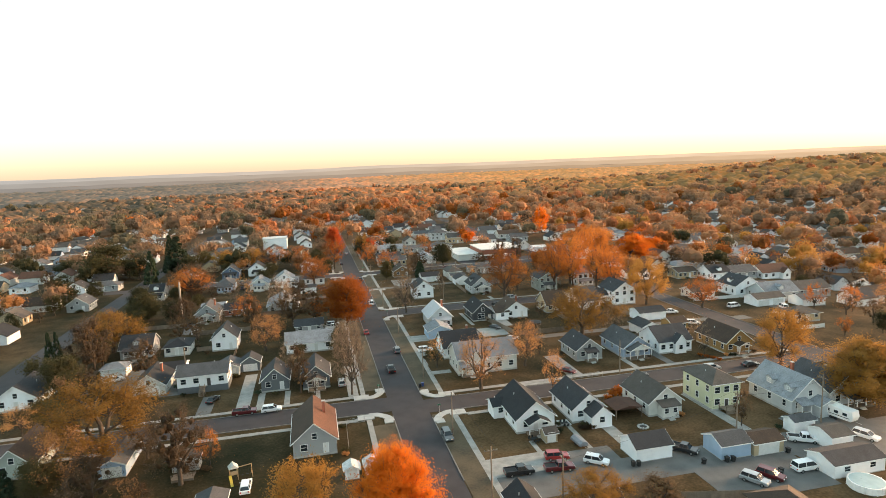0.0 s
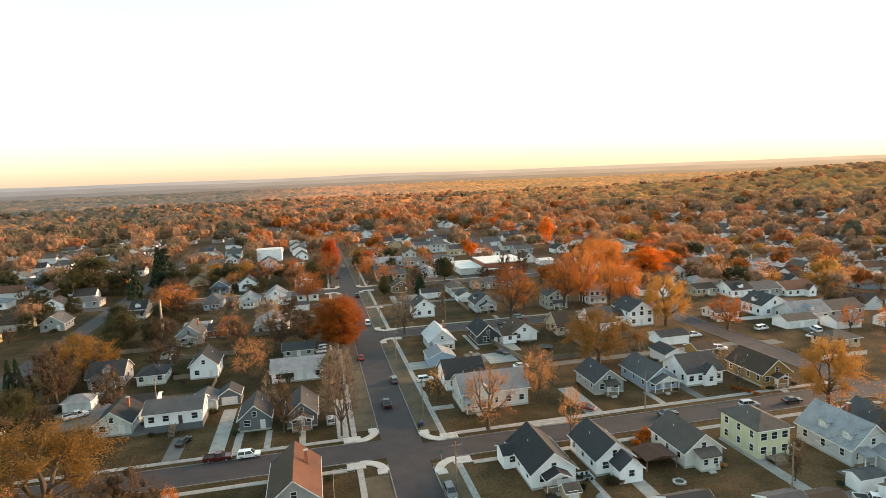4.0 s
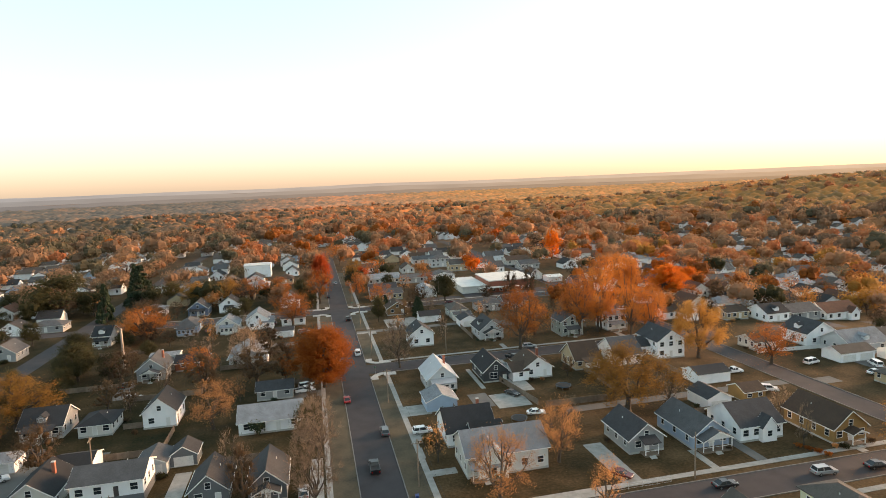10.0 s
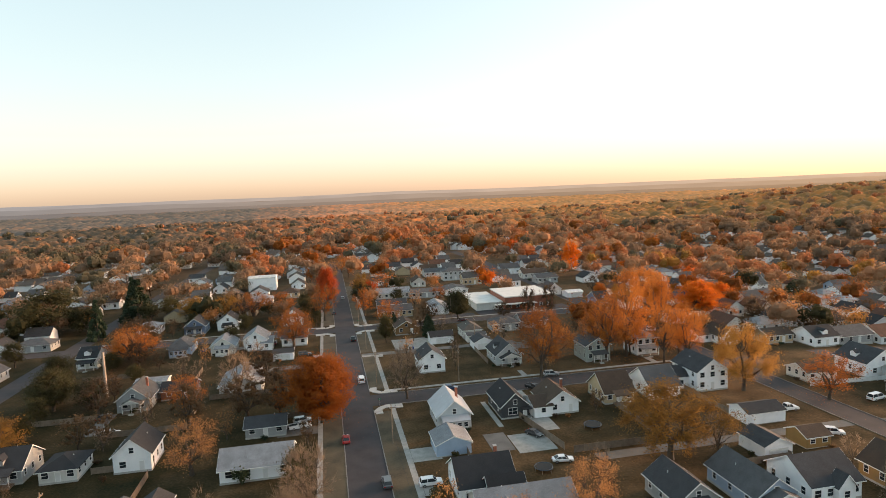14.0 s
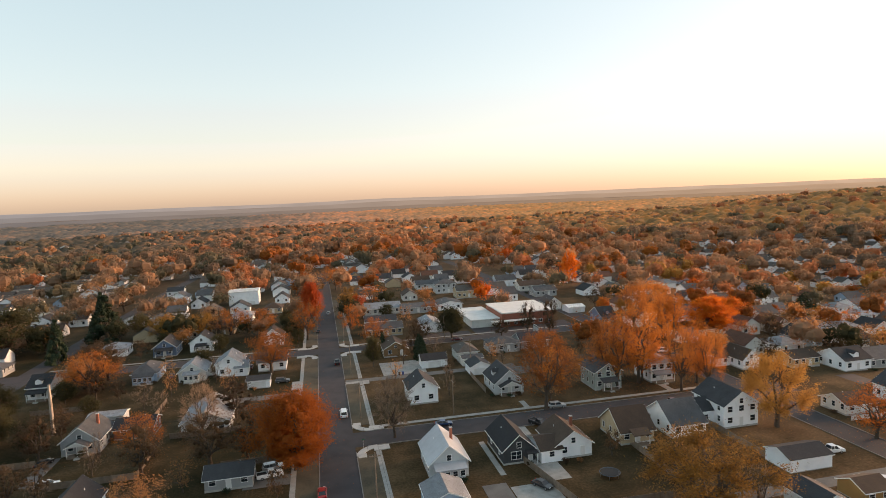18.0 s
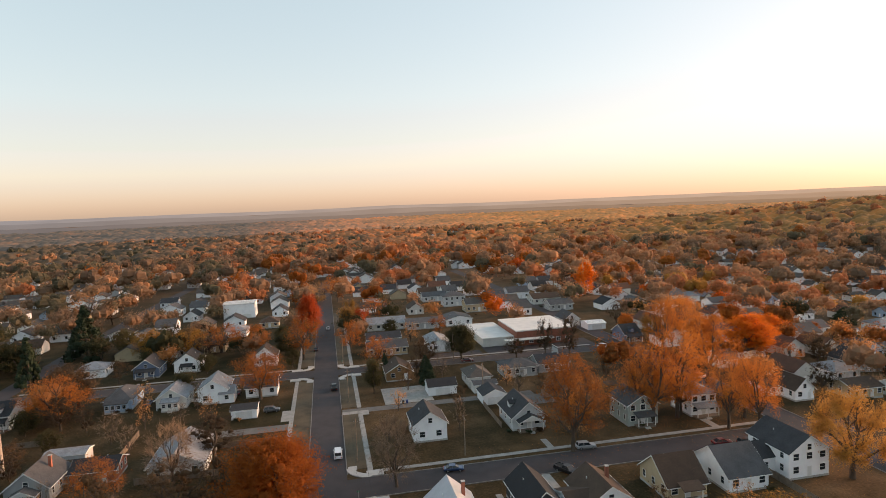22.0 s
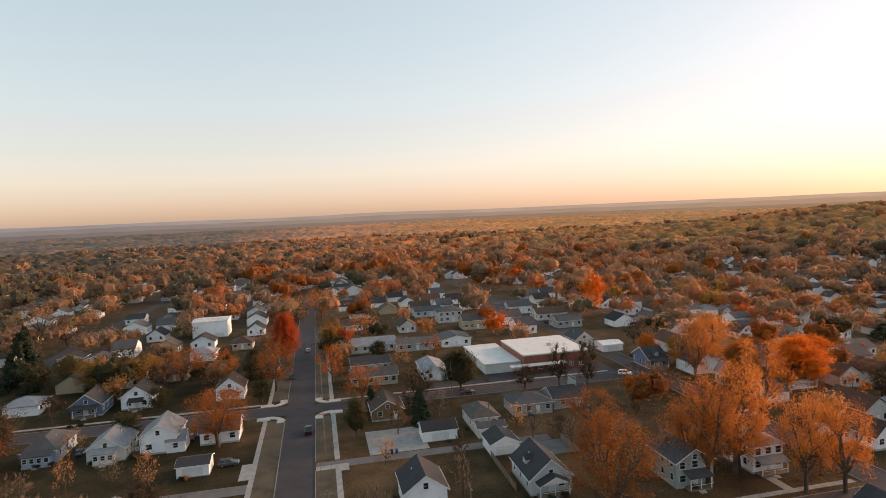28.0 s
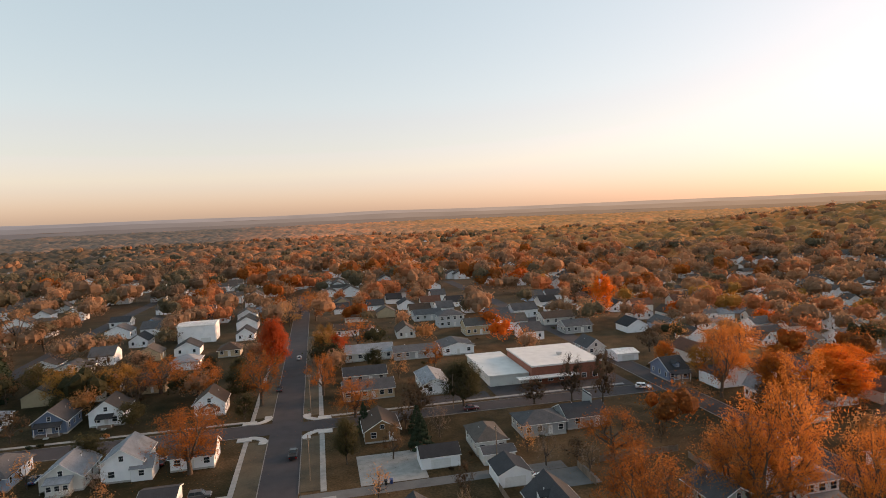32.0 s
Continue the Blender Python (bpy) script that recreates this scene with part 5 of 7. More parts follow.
house(184.3, 190.8, 232.9, 9, 3.2, 2.8, "y", "white", "dkgrey", "small white gabled house with dark roof", n_s=2)
house(194.4, 212.3, 230.8, 11, 3.2, 2.2, "x", "tan", "greybrown", "long tan bungalow with grey brown roof", n_s=5)
house(298.1, 312.0, 302.1, 11, 4.2, 3.0, "y", "white", "grey", "white house with steep grey gable", n_s=2)
house(304.3, 315.1, 291.2, 11, 3.6, 2.8, "y", "offwhite", "brown", "off-white gabled house with brown roof", n_s=2)
house(71.2, 82.6, 170.2, 9.0, 3.2, 2.2, "x", "grey", "dkgrey", "grey house with dark roof behind orange trees", wing=(-0.6, -5.6, 3.9, 3.0, 3.0, 1.9, "y"))
house(131.0, 138.0, 155.0, 8.0, 3.0, 2.4, "x", "white", "grey", "low white house between autumn trees", n_s=2)
house(130.6, 135.2, 169.8, 8.0, 4.2, 2.9, "y", "white", "ltgrey", "narrow white gabled house beside a dark red tree", n_s=1)
house(135.4, 145.6, 37.3, 8.0, 2.8, 2.0, "hip", "tan", "greybrown", "low tan house with hipped grey brown roof", n_s=3)
house(196.5, 209.5, 249.5, 8.0, 3.2, 1.9, "x", "white", "dkgrey", "long white house with dark roof among trees", n_s=4)
house(196.0, 202.0, 220.5, 8.0, 3.3, 2.5, "y", "tan", "greybrown", "tan gabled house on an eastern street", n_s=2)
house(211.4, 219.5, 199.7, 10, 3.4, 2.6, "x", "white", "grey", "white house with grey roof beside orange trees", n_s=3)
house(186.4, 202.0, 110.3, 11, 3.4, 3.0, "x", "white", "rust", "white house with rust red shingle roof", n_s=4,wing=(4,3,3.2,2.0,4.0,-6.0,"y"))
house(144.7, 156.2, 77.3, 11, 4.4, 3.4, "y", "white", "dkgrey", "white storey-and-a-half house with dark roof", n_s=2,dorm="W")
house(149.2, 164.0, 65.6, 11, 3.6, 3.2, "x", "ltgrey", "ltgrey", "pale grey house with pale roof and dormer", n_s=3,dorm="S")
garage(140.2, 152.6, 60.2, 7, 2.8, 1.5, "x", "white", "greybrown", "broad white garage with grey brown roof", doors=2)
garage(156.3, 166.6, 55.8, 7, 2.8, 1.4, "x", "white", "grey", "white garage with grey roof beside a drive", doors=1)
house(168.2, 184.2, 70.6, 10, 3.2, 2.6, "x", "grey", "greybrown", "grey house with wide grey brown roof", n_s=4)
house(168.9, 184.0, 111.3, 11, 3.2, 2.4, "x", "grey", "grey", "grey bungalow with long grey roof", n_s=4)
garage(-57.8, -40.8, 326.4, 14, 8.2, 0.6, "x", "white", "white", "pale flat-roofed storage building", doors=2)


def school():
    """A flat-roofed brick school with a lower wing."""
    e = tagged(new("school"), "flat-roofed red brick school with white parapet and lower pale wing", "school")
    e.matrix_basis = pose(88.8, 222.6, 0)
    flat = rough_mat("flat_roof_membrane", (0.62, 0.61, 0.58), 0.8, 0.12, 0.3, 6, 0.1)
    part("brick_block", Shape().box(-12.4, 12.4, -13, 13, -1, 6.0), BRICK, e, "red brick wall")
    part("roof", Shape().box(-12.6, 12.6, -13.2, 13.2, 6.0, 6.5), flat, e, "white flat roof")
    part("wing_wall", Shape().box(-26, -12.4, -10, 20, -1, 3.4), wall_mat("offwhite"), e)
    part("wing_roof", Shape().box(-26.5, -12.6, -10.5, 20.5, 3.4, 3.8), flat, e)
    part("roof_vent", Shape().box(1, 2.4, -3, -1.6, 6.5, 7.5), STEEL, e)
    part("canopy", Shape().box(-18, 3, -16.5, -13.2, 3.0, 3.3), flat, e)
    for k in range(6):
        window(e, "S", -10 + k * 4, 1.0, 1.6, 1.5, 12.4, 13)


school()

# ---- trees near the streets ----
tree("maple", -11.5, -40.8, 16.8, 14.6, 2)
tree("ochre", -66.0, 1.9, 18.0, 29.0, 2)
tree("brown", -48.7, -13.0, 17.3, 14.9, 2)
tree("tan", -68.9, -10.6, 14.0, 13.7, True)
tree("ochre", -25.5, -33.7, 13.0, 12.7, True)
tree("ochre", 20.2, -45.5, 9.6, 12.5, 2)
tree("brown", 30.9, -45.4, 6.8, 11.1, True)
tree("bronze", 98.7, -22.1, 16.0, 23.1, 2)
tree("ochre", 97.9, 2.2, 17.6, 16.4, 2)
tree("conifer", -77.7, -12.5, 7.6, 5.6)
tree("brown", -91.4, 66.9, 16.7, 13.3)
tree("orange", -44.5, -6.4, 8.2, 5.3, True)
tree("olive", -85.5, 25.6, 7.1, 10.3, True)
tree("brown", -45.6, 98.4, 13.2, 12.7)
tree("brown", -53.9, -19.5, 5.1, 5.5, True)
tree("tan", -89.5, 21.3, 7.7, 11.1, True)
tree("orange", -79.0, 166.7, 15.5, 20.2, 2)
tree("brown", -87.1, 62.0, 19.7, 15.0)
tree("orange", -22.2, 172.1, 16.4, 18.4, True)
tree("olive", -47.1, 183.2, 9.0, 9.3)
tree("brown", -105.0, 267.1, 16.9, 14.6)
tree("olive", 13.6, 166.4, 12.1, 7.1, True)
tree("brown", 30.4, 184.5, 9.0, 6.3)
tree("tan", -135.3, 347.6, 22.4, 24.9)
tree("orange", -139.6, 504.9, 17.1, 25.4)
tree("brown", -48.9, 226.4, 13.0, 10.9)
tree("olive", -86.3, 253.0, 12.1, 13.9)
tree("conifer", -104.1, 75.6, 11.5, 4.5)
tree("conifer", -101.5, 74.7, 11.8, 4.4)
tree("brown", -62.5, -16.6, 11.1, 10.7, True)
tree("olive", -72.4, -12.6, 9.1, 8.1, True)
tree("brown", -57.6, 0.0, 8.1, 8.2, True)
tree("twig", -14.2, 21.6, 18.0, 10.4, True, "leafless street tree with fine brown twigs")
tree("brown", -27.1, 27.2, 14.6, 8.0, True)
tree("red", -11.0, 90.1, 20.0, 21.2, 2)
tree("tan", 18.3, 14.6, 16.2, 15.1, 2)
tree("tan", 35.1, 27.3, 14.5, 11.6, 2)
tree("tan", 34.4, 5.8, 12.8, 6.6, True)
tree("ochre", 62.1, 46.7, 18.0, 25.8, 2)
tree("twig", 12.9, 101.2, 15.5, 12.4, True, "tall leafless tree with pale grey twigs")
tree("orange", 56.0, 107.2, 24.0, 19.2, 2)
tree("orange", 83.0, 116.9, 25.0, 17.8, 2)
tree("orange", 91.5, 119.3, 27.0, 19.9, 2)
tree("orange", 117.0, 142.2, 25.0, 19.3)
tree("orange", 99.2, 108.7, 21.0, 12.6, 2)
tree("orange", 106.1, 106.3, 21.0, 14.1, 2)
tree("ochre", 105.0, 78.4, 19.8, 19.0, 2)
tree("orange", 121.0, 66.0, 13.7, 16.8, True)
tree("ochre", -88.5, 84.1, 15.0, 21.6, 2)
tree("olive", -87.7, 122.5, 13.1, 14.4)
tree("brown", -78.9, 182.4, 14.0, 20.3)
tree("orange", -48.7, 109.5, 11.3, 12.3, True)
tree("brown", -28.8, 128.6, 12.4, 15.9)
tree("tan", -38.7, 68.2, 13.3, 15.3, 2)
tree("twig", -35.5, 117.0, 13.6, 11.2)
tree("twig", -13.4, 43.5, 14.5, 10.5, True, "leafless street tree with fine brown twigs")
tree("twig", -30.5, 37.9, 11.0, 6.8)
tree("olive", -134.8, 233.6, 22.4, 30.3)
tree("conifer", -111.3, 278.2, 21.2, 11.3)
tree("conifer", -107.9, 216.5, 18.9, 10.6)
tree("orange", -31.3, 232.6, 14.0, 20.6, True)
tree("orange", -45.6, 243.5, 13.5, 21.5, True)
tree("orange", -10.2, 218.3, 19.6, 16.7, True)
tree("scarlet", -8.6, 256.8, 22.4, 12.6, True)
tree("orange", -22.7, 183.3, 13.6, 20.3, True)
tree("ochre", -74.0, 240.8, 13.6, 16.3, True)
tree("brown", -81.9, 180.8, 16.5, 20.8)
tree("brown", -30.6, 97.5, 14.0, 16.9, True)
tree("brown", -22.2, 97.7, 14.2, 11.1)
tree("orange", 8.9, 222.2, 15.0, 11.5, True)
tree("ochre", 10.6, 268.0, 16.0, 13.0, True)
tree("olive", 49.9, 197.2, 14.8, 13.6)
tree("brown", 35.4, 190.4, 12.6, 11.1)
tree("conifer", 32.2, 171.0, 8.8, 7.6, True)
tree("brown", 80.8, 188.7, 16.5, 9.6, True)
tree("brown", 89.2, 185.6, 18.0, 10.5, True)
tree("brown", 70.4, 192.2, 8.6, 11.4, True)
tree("orange", 124.7, 179.9, 23.0, 14.5, True)
tree("ochre", 131.4, 197.9, 12.0, 13.7, True)
tree("brown", 126.0, 164.0, 10.0, 11.0, True)
tree("maple", 158.5, 320.7, 22.7, 14.8)
tree("brown", 153.3, 336.6, 17.1, 19.1)
tree("red", 278.1, 426.6, 3.0, 22.0)
tree("maple", 175.4, 187.7, 12.6, 19.8)
tree("tan", 178.7, 159.2, 11.0, 22.1)
tree("conifer", 259.7, 231.7, 9.0, 15.3)
tree("olive", -136.3, 251.2, 18.8, 21.0)
tree("olive", -118.0, 232.0, 13.0, 15.0)
tree("red", 131.8, 166.6, 17.8, 13.6, True)
tree("orange", 136.5, 190.0, 22.2, 17.0, True)
tree("tan", -7.0, 350.0, 15.0, 15.5)
tree("orange", 6.5, 361.0, 15.0, 14.5)
tree("tan", -2.0, 374.0, 15.5, 16.0)
tree("orange", 3.0, 392.0, 15.0, 15.0)
tree("maple", 151.9, 167.5, 16.6, 20.6)
tree("tan", 111.3, 175.6, 8.9, 15.4)
tree("orange", 144.4, 198.2, 19.3, 25.9)
tree("orange", 73.8, 150.4, 13.1, 18.2)
tree("orange", 67.8, 123.8, 13.2, 18.2)
tree("orange", 82.2, 121.9, 18.0, 14.9, 2)
tree("orange", 93.7, 121.0, 18.0, 15.1, 2)
tree("orange", 107.8, 113.8, 18.0, 14.6, 2)
tree("orange", 17.7, 198.0, 12.5, 15.6)
tree("ochre", -8.5, 364.8, 4.9, 19.5)
tree("orange", 24.6, 287.9, 13.2, 18.1)
tree("brown", -118.3, 335.9, 16.7, 22.0)
tree("conifer", -102.2, 254.1, 22.5, 20.2)
tree("ochre", -57.1, 238.3, 13.5, 17.1, True)
tree("tan", -193.8, 595.5, 16.0, 24.0)
tree("red", -67.8, 442.4, 14.8, 23.1)
tree("conifer", 19.3, 186.8, 8.4, 4.9)
tree("conifer", 33.1, 181.9, 7.5, 6.1)
tree("brown", 34.7, 203.7, 9.4, 8.2)

# ---- vehicles ----
car("pickup", "white", 71.6, -32.4, 120)
car("suv", "silver", 51.8, -42.4, 150)
car("suv", "maroon", 55.5, -41.9, 150)
car("van", "white", 63.4, -41.4, 90)
car("suv", "white", 84.0, -34.9, 160)
car("suv", "white", 28.6, -28.4, 130)
car("pickup", "black", 46.8, -29.0, 140)
car("pickup", "black", 13.2, -27.8, 90)
car("suv", "red", 22.1, -24.6, 100)
car("pickup", "maroon", 20.9, -28.6, 95)
car("suv", "grey", 3.7, -9.5, 180)
car("suv", "white", -36.4, -18.5, 0)
car("suv", "white", -33.9, 16.9, 90)
car("pickup", "maroon", -40.2, 17.4, 90)
car("sedan", "red", -5.4, 76.3, 0)
car("suv", "grey", 2.0, 52.4, 0)
car("van", "white", 1.0, 120.5, 0)
car("pickup", "black", 1.0, 174.9, 0)
car("sedan", "silver", -0.2, 275.1, 0)
car("sedan", "blue", 26.3, 105.1, 97)
car("suv", "silver", 59.5, 107.8, 95)
car("pickup", "black", 50.0, 97.3, 150)
car("pickup", "white", -16.6, 88.0, 80)
car("suv", "silver", -16.2, 91.7, 80)
car("sedan", "black", 60.3, 9.2, 92)
car("suv", "silver", 81.2, 8.0, 95)
car("sedan", "black", 92.5, 7.1, 95)
car("pickup", "white", 105.1, 62.9, 95)
car("suv", "white", 103.9, 47.8, 120)
car("sedan", "maroon", 44.2, 18.3, 140)
car("suv", "silver", -16.4, 29.4, 0)
car("sedan", "white", 54.1, 145.3, 140)
car("sedan", "maroon", 51.1, 193.4, 90)
car("suv", "grey", -17.7, 158.8, 90)
car("sedan", "blue", -57.2, 178.4, 0)
car("sedan", "maroon", -30.3, 180.4, 0)
car("sedan", "black", -70.4, 110.6, 20)
car("suv", "white", -130.8, 253.1, 80)
car("suv", "white", 108.1, 195.1, 120)
car("suv", "white", -64.4, 97.3, 80)
car("suv", "black", -81.7, 64.6, 70)
car("suv", "grey", -77.0, 64.7, 70)
car("pickup", "white", -79.4, 52.6, 60)
car("sedan", "black", -49.0, 28.1, 20)
car("sedan", "maroon", 91.1, 100.6, 95)
car("suv", "black", 96.6, 98.7, 95)
car("suv", "white", 118.5, 147.9, 100)
car("sedan", "silver", 159.8, 137.3, 100)
car("sedan", "black", -5.6, 232.5, 0)
car("van", "white", 147.1, 55.2, 20)
car("sedan", "white", 140.5, 49.4, 95)
car("van", "white", 131.8, 62.4, 80)
car("pickup", "black", -2.2, 35.5, 0, "black pickup truck on the main street")

# ---- the rest of the town ----
TAKEN = []


def occupied(x0, x1, y0, y1):
    TAKEN.append((x0 - 2, x1 + 2, y0 - 3, y1 + 2))


occupied(18, 27, -12, 1)
occupied(32, 39, -11, 0)
occupied(49, 57, -13, -2)
occupied(64, 71, -15, -4)
occupied(79, 88, -22, -9)
occupied(89, 99, -21, -9)
occupied(52, 58, -34, -29)
occupied(58, 65, -35, -30)
occupied(36, 44, -30, -24)
occupied(73, 78, -37, -32)
occupied(72, 77, -29, -26)
occupied(65, 76, -46, -40)
occupied(-28, -19, -9, 6)
occupied(-37, -30, 30, 40)
occupied(-26, -20, 29, 40)
occupied(-59, -46, 36, 45)
occupied(-70, -62, 37, 48)
occupied(-102, -92, 38, 49)
occupied(-85, -78, -1, 11)
occupied(-65, -60, -6, 5)
occupied(-51, -46, -8, -5)
occupied(-44, -39, -26, -22)
occupied(44, 52, -59, -49)
occupied(7, 12, -46, -37)
occupied(-84, -77, 57, 62)
occupied(-56, -48, 73, 83)
occupied(-70, -63, 72, 81)
occupied(-84, -74, 75, 85)
occupied(-51, -45, 47, 54)
occupied(-44, -39, 49, 55)
occupied(-67, -60, 50, 57)
occupied(-32, -17, 62, 71)
occupied(-30, -20, 85, 92)
occupied(-68, -60, 115, 126)
occupied(-98, -91, 166, 177)
occupied(-145, -136, 192, 209)
occupied(-128, -120, 156, 166)
occupied(-134, -121, 194, 211)
occupied(-69, -61, 174, 187)
occupied(-53, -44, 171, 182)
occupied(-41, -32, 172, 183)
occupied(-27, -17, 174, 183)
occupied(-29, -22, 155, 161)
occupied(-29, -20, 205, 222)
occupied(-71, -62, 203, 222)
occupied(-58, -49, 206, 224)
occupied(-42, -29, 118, 135)
occupied(-59, -48, 121, 130)
occupied(-70, -59, 134, 140)
occupied(-105, -95, 281, 298)
occupied(-94, -80, 271, 288)
occupied(17, 26, 76, 88)
occupied(14, 22, 62, 70)
occupied(34, 42, 78, 91)
occupied(46, 55, 77, 88)
occupied(15, 26, 41, 52)
occupied(15, 32, 26, 36)
occupied(20, 29, 123, 133)
occupied(46, 55, 123, 135)
occupied(44, 51, 144, 152)
occupied(64, 72, 24, 37)
occupied(76, 86, 24, 35)
occupied(93, 102, 17, 31)
occupied(50, 58, 26, 37)
occupied(80, 87, 41, 49)
occupied(92, 99, 43, 49)
occupied(90, 100, 57, 64)
occupied(92, 102, 81, 93)
occupied(95, 103, 118, 128)
occupied(76, 84, 117, 127)
occupied(64, 72, 80, 90)
occupied(77, 86, 80, 92)
occupied(44, 51, 161, 172)
occupied(44, 52, 156, 160)
occupied(58, 70, 168, 178)
occupied(30, 39, 158, 164)
occupied(15, 31, 205, 222)
occupied(16, 31, 222, 239)
occupied(40, 49, 203, 227)
occupied(19, 28, 177, 188)
occupied(37, 55, 250, 269)
occupied(57, 70, 251, 272)
occupied(129, 135, 120, 130)
occupied(145, 155, 117, 126)
occupied(171, 182, 141, 152)
occupied(158, 168, 110, 121)
occupied(126, 136, 79, 87)
occupied(119, 127, 190, 209)
occupied(259, 271, 258, 278)
occupied(225, 243, 225, 245)
occupied(110, 117, 230, 249)
occupied(116, 125, 218, 234)
occupied(67, 80, 306, 324)
occupied(75, 87, 284, 302)
occupied(109, 122, 314, 333)
occupied(117, 133, 292, 311)
occupied(118, 132, 269, 287)
occupied(58, 73, 328, 347)
occupied(16, 27, 304, 322)
occupied(30, 35, 295, 312)
occupied(18, 37, 254, 273)
occupied(-34, -25, 282, 300)
occupied(-107, -96, 380, 398)
occupied(209, 218, 258, 276)
occupied(184, 191, 225, 242)
occupied(194, 212, 223, 242)
occupied(298, 312, 294, 313)
occupied(304, 315, 283, 302)
occupied(211, 220, 192, 210)
occupied(185, 202, 110, 121)
occupied(145, 156, 77, 88)
occupied(149, 164, 68, 78)
occupied(140, 153, 60, 67)
occupied(156, 167, 56, 63)
occupied(168, 184, 71, 81)
occupied(166, 183, 111, 122)
occupied(-58, -41, 338, 360)
occupied(60, 104, 205, 246)
occupied(-120, -103, -200, 520)
occupied(109, 126, -200, 520)
occupied(-9, 6, -200, 760)
occupied(-260, 0, 4, 20)
occupied(0, 260, 1, 15)
occupied(0, 330, 96, 110)
occupied(-250, 120, 189, 203)
occupied(71, 83, 165, 180)
occupied(131, 138, 153, 163)
occupied(130, 136, 169, 178)
occupied(196, 210, 249, 258)
occupied(196, 202, 220, 229)
occupied(128, 152, 37, 64)
HAND_PLACED = len(TAKEN)


def is_free(x, y, pad=0.0):
    return not any(a - pad < x < b + pad and c - pad < y < d + pad for a, b, c, d in TAKEN)


def in_view(x, y, margin=0.0):
    az = math.degrees(math.atan2(x + 21, y + 125))
    return -29 - margin < az < 54 + margin


FAR_MODELS = []


def far_house_models():
    spec = [("white", "dkgrey", "y"), ("white", "grey", "x"), ("white", "black", "y"), ("offwhite", "brown", "y"), ("white", "ltgrey", "hip"), ("white", "greybrown", "y"), ("tan", "greybrown", "x"), ("ltblue", "grey", "y"), ("white", "black", "x"), ("offwhite", "rust", "y")]
    words = dict(white="white", ltgrey="pale grey", offwhite="off-white", grey="grey", tan="tan", ltblue="pale blue")
    roofs = dict(dkgrey="dark grey", grey="grey", black="black", brown="brown", ltgrey="pale", greybrown="grey brown", rust="rust coloured")
    for k, (wl, rf, ax) in enumerate(spec):
        e = tagged(new("house"), words[wl] + " town house with " + roofs[rf] + " roof among trees", "house", group="houses across the town")
        w, d, hgt, rise = 8.5 + (k % 3), 10.0 + (k % 2) * 2, 3.2 + 0.8 * (k % 4 == 1), 2.9
        walls(e, w, d, -1.0, hgt, rise, ax, wall_mat(wl))
        if ax == "hip":
            hip_roof(e, w, d, hgt, 2.2, roof_mat(rf))
        else:
            gable_roof(e, w, d, hgt, rise, ax, roof_mat(rf), 0.4, False)
        for u in (-0.28, 0.28):
            part("window", Shape().box(u * w - 0.5, u * w + 0.5, -d / 2 - 0.05, -d / 2 + 0.02, 1.2, 2.6), GLASS, e)
        part("door", Shape().box(-0.45, 0.45, -d / 2 - 0.05, -d / 2 + 0.02, 0.3, 2.35), TRIM, e)
        FAR_MODELS.append(e)


far_house_models()
far_rng = random.Random(11)
used = [0] * len(FAR_MODELS)
spots = []
for row in range(-2, 27):
    y = 32 + row * 27
    x = -420 + far_rng.uniform(0, 8)
    while x < 640:
        x += far_rng.uniform(13.5, 20)
        yy = y + far_rng.uniform(-4, 4)
        r = math.hypot(x + 21, yy + 125)
        if in_view(x, yy, 2) and is_free(x, yy, 5.5) and r < 760 and far_rng.random() < (0.72 if x < -60 else 0.92 if r < 330 else 0.82) and (yy > 205 or x < -122 or x > 128) and not (-66 < x < 112 and yy < 203):
            spots.append((x, yy))
spots.sort(key=lambda q: q[0] ** 2 + (q[1] - 60) ** 2)
for x, y in spots[:165]:
    k = far_rng.randrange(len(FAR_MODELS))
    m = pose(x, y, ground_z(x, y), rz=far_rng.choice([0, 0, 0, 90, 90, 180, -90]) + far_rng.uniform(-2, 2))
    if used[k]:
        copy_thing(FAR_MODELS[k], m)
    else:
        FAR_MODELS[k].matrix_basis = m
        used[k] = 1
    occupied(x - 5, x + 5, y - 6, y + 6)
for x, y in spots[165:]:
    occupied(x - 4, x + 4, y - 7, y + 4)
FAR_PLACES = [q for q in spots[165:] if far_rng.random() < (0.75 if q[0] < 40 else 0.5)]
for _ in range(900):
    az, r = radians(far_rng.uniform(-30, 56)), math.sqrt(far_rng.uniform(620 ** 2, 1500 ** 2))
    FAR_PLACES.append((-21 + r * math.sin(az), -125 + r * math.cos(az)))
OPEN_TO_STREET = np.array([q for q in spots[:165] + FAR_PLACES if far_rng.random() < (0.7 if q[0] < 40 else 0.45)] + [(-49.3, 328.0), (-53.0, 326.0), (-45.0, 326.0)])


def before_house(x, y, w):
    """Whether a tree of width w would stand close in front of a house that has an open south side."""
    far = math.hypot(x + 5, y + 20)
    u, v = (x + 5) / far, (y + 20) / far
    dx, dy = OPEN_TO_STREET[:, 0] - x, OPEN_TO_STREET[:, 1] - y
    on = dx * u + dy * v
    return bool(np.any((on > -3) & (on < 14 + far / 32) & (np.abs(dx * v - dy * u) < w * 0.42 + 2.0)))



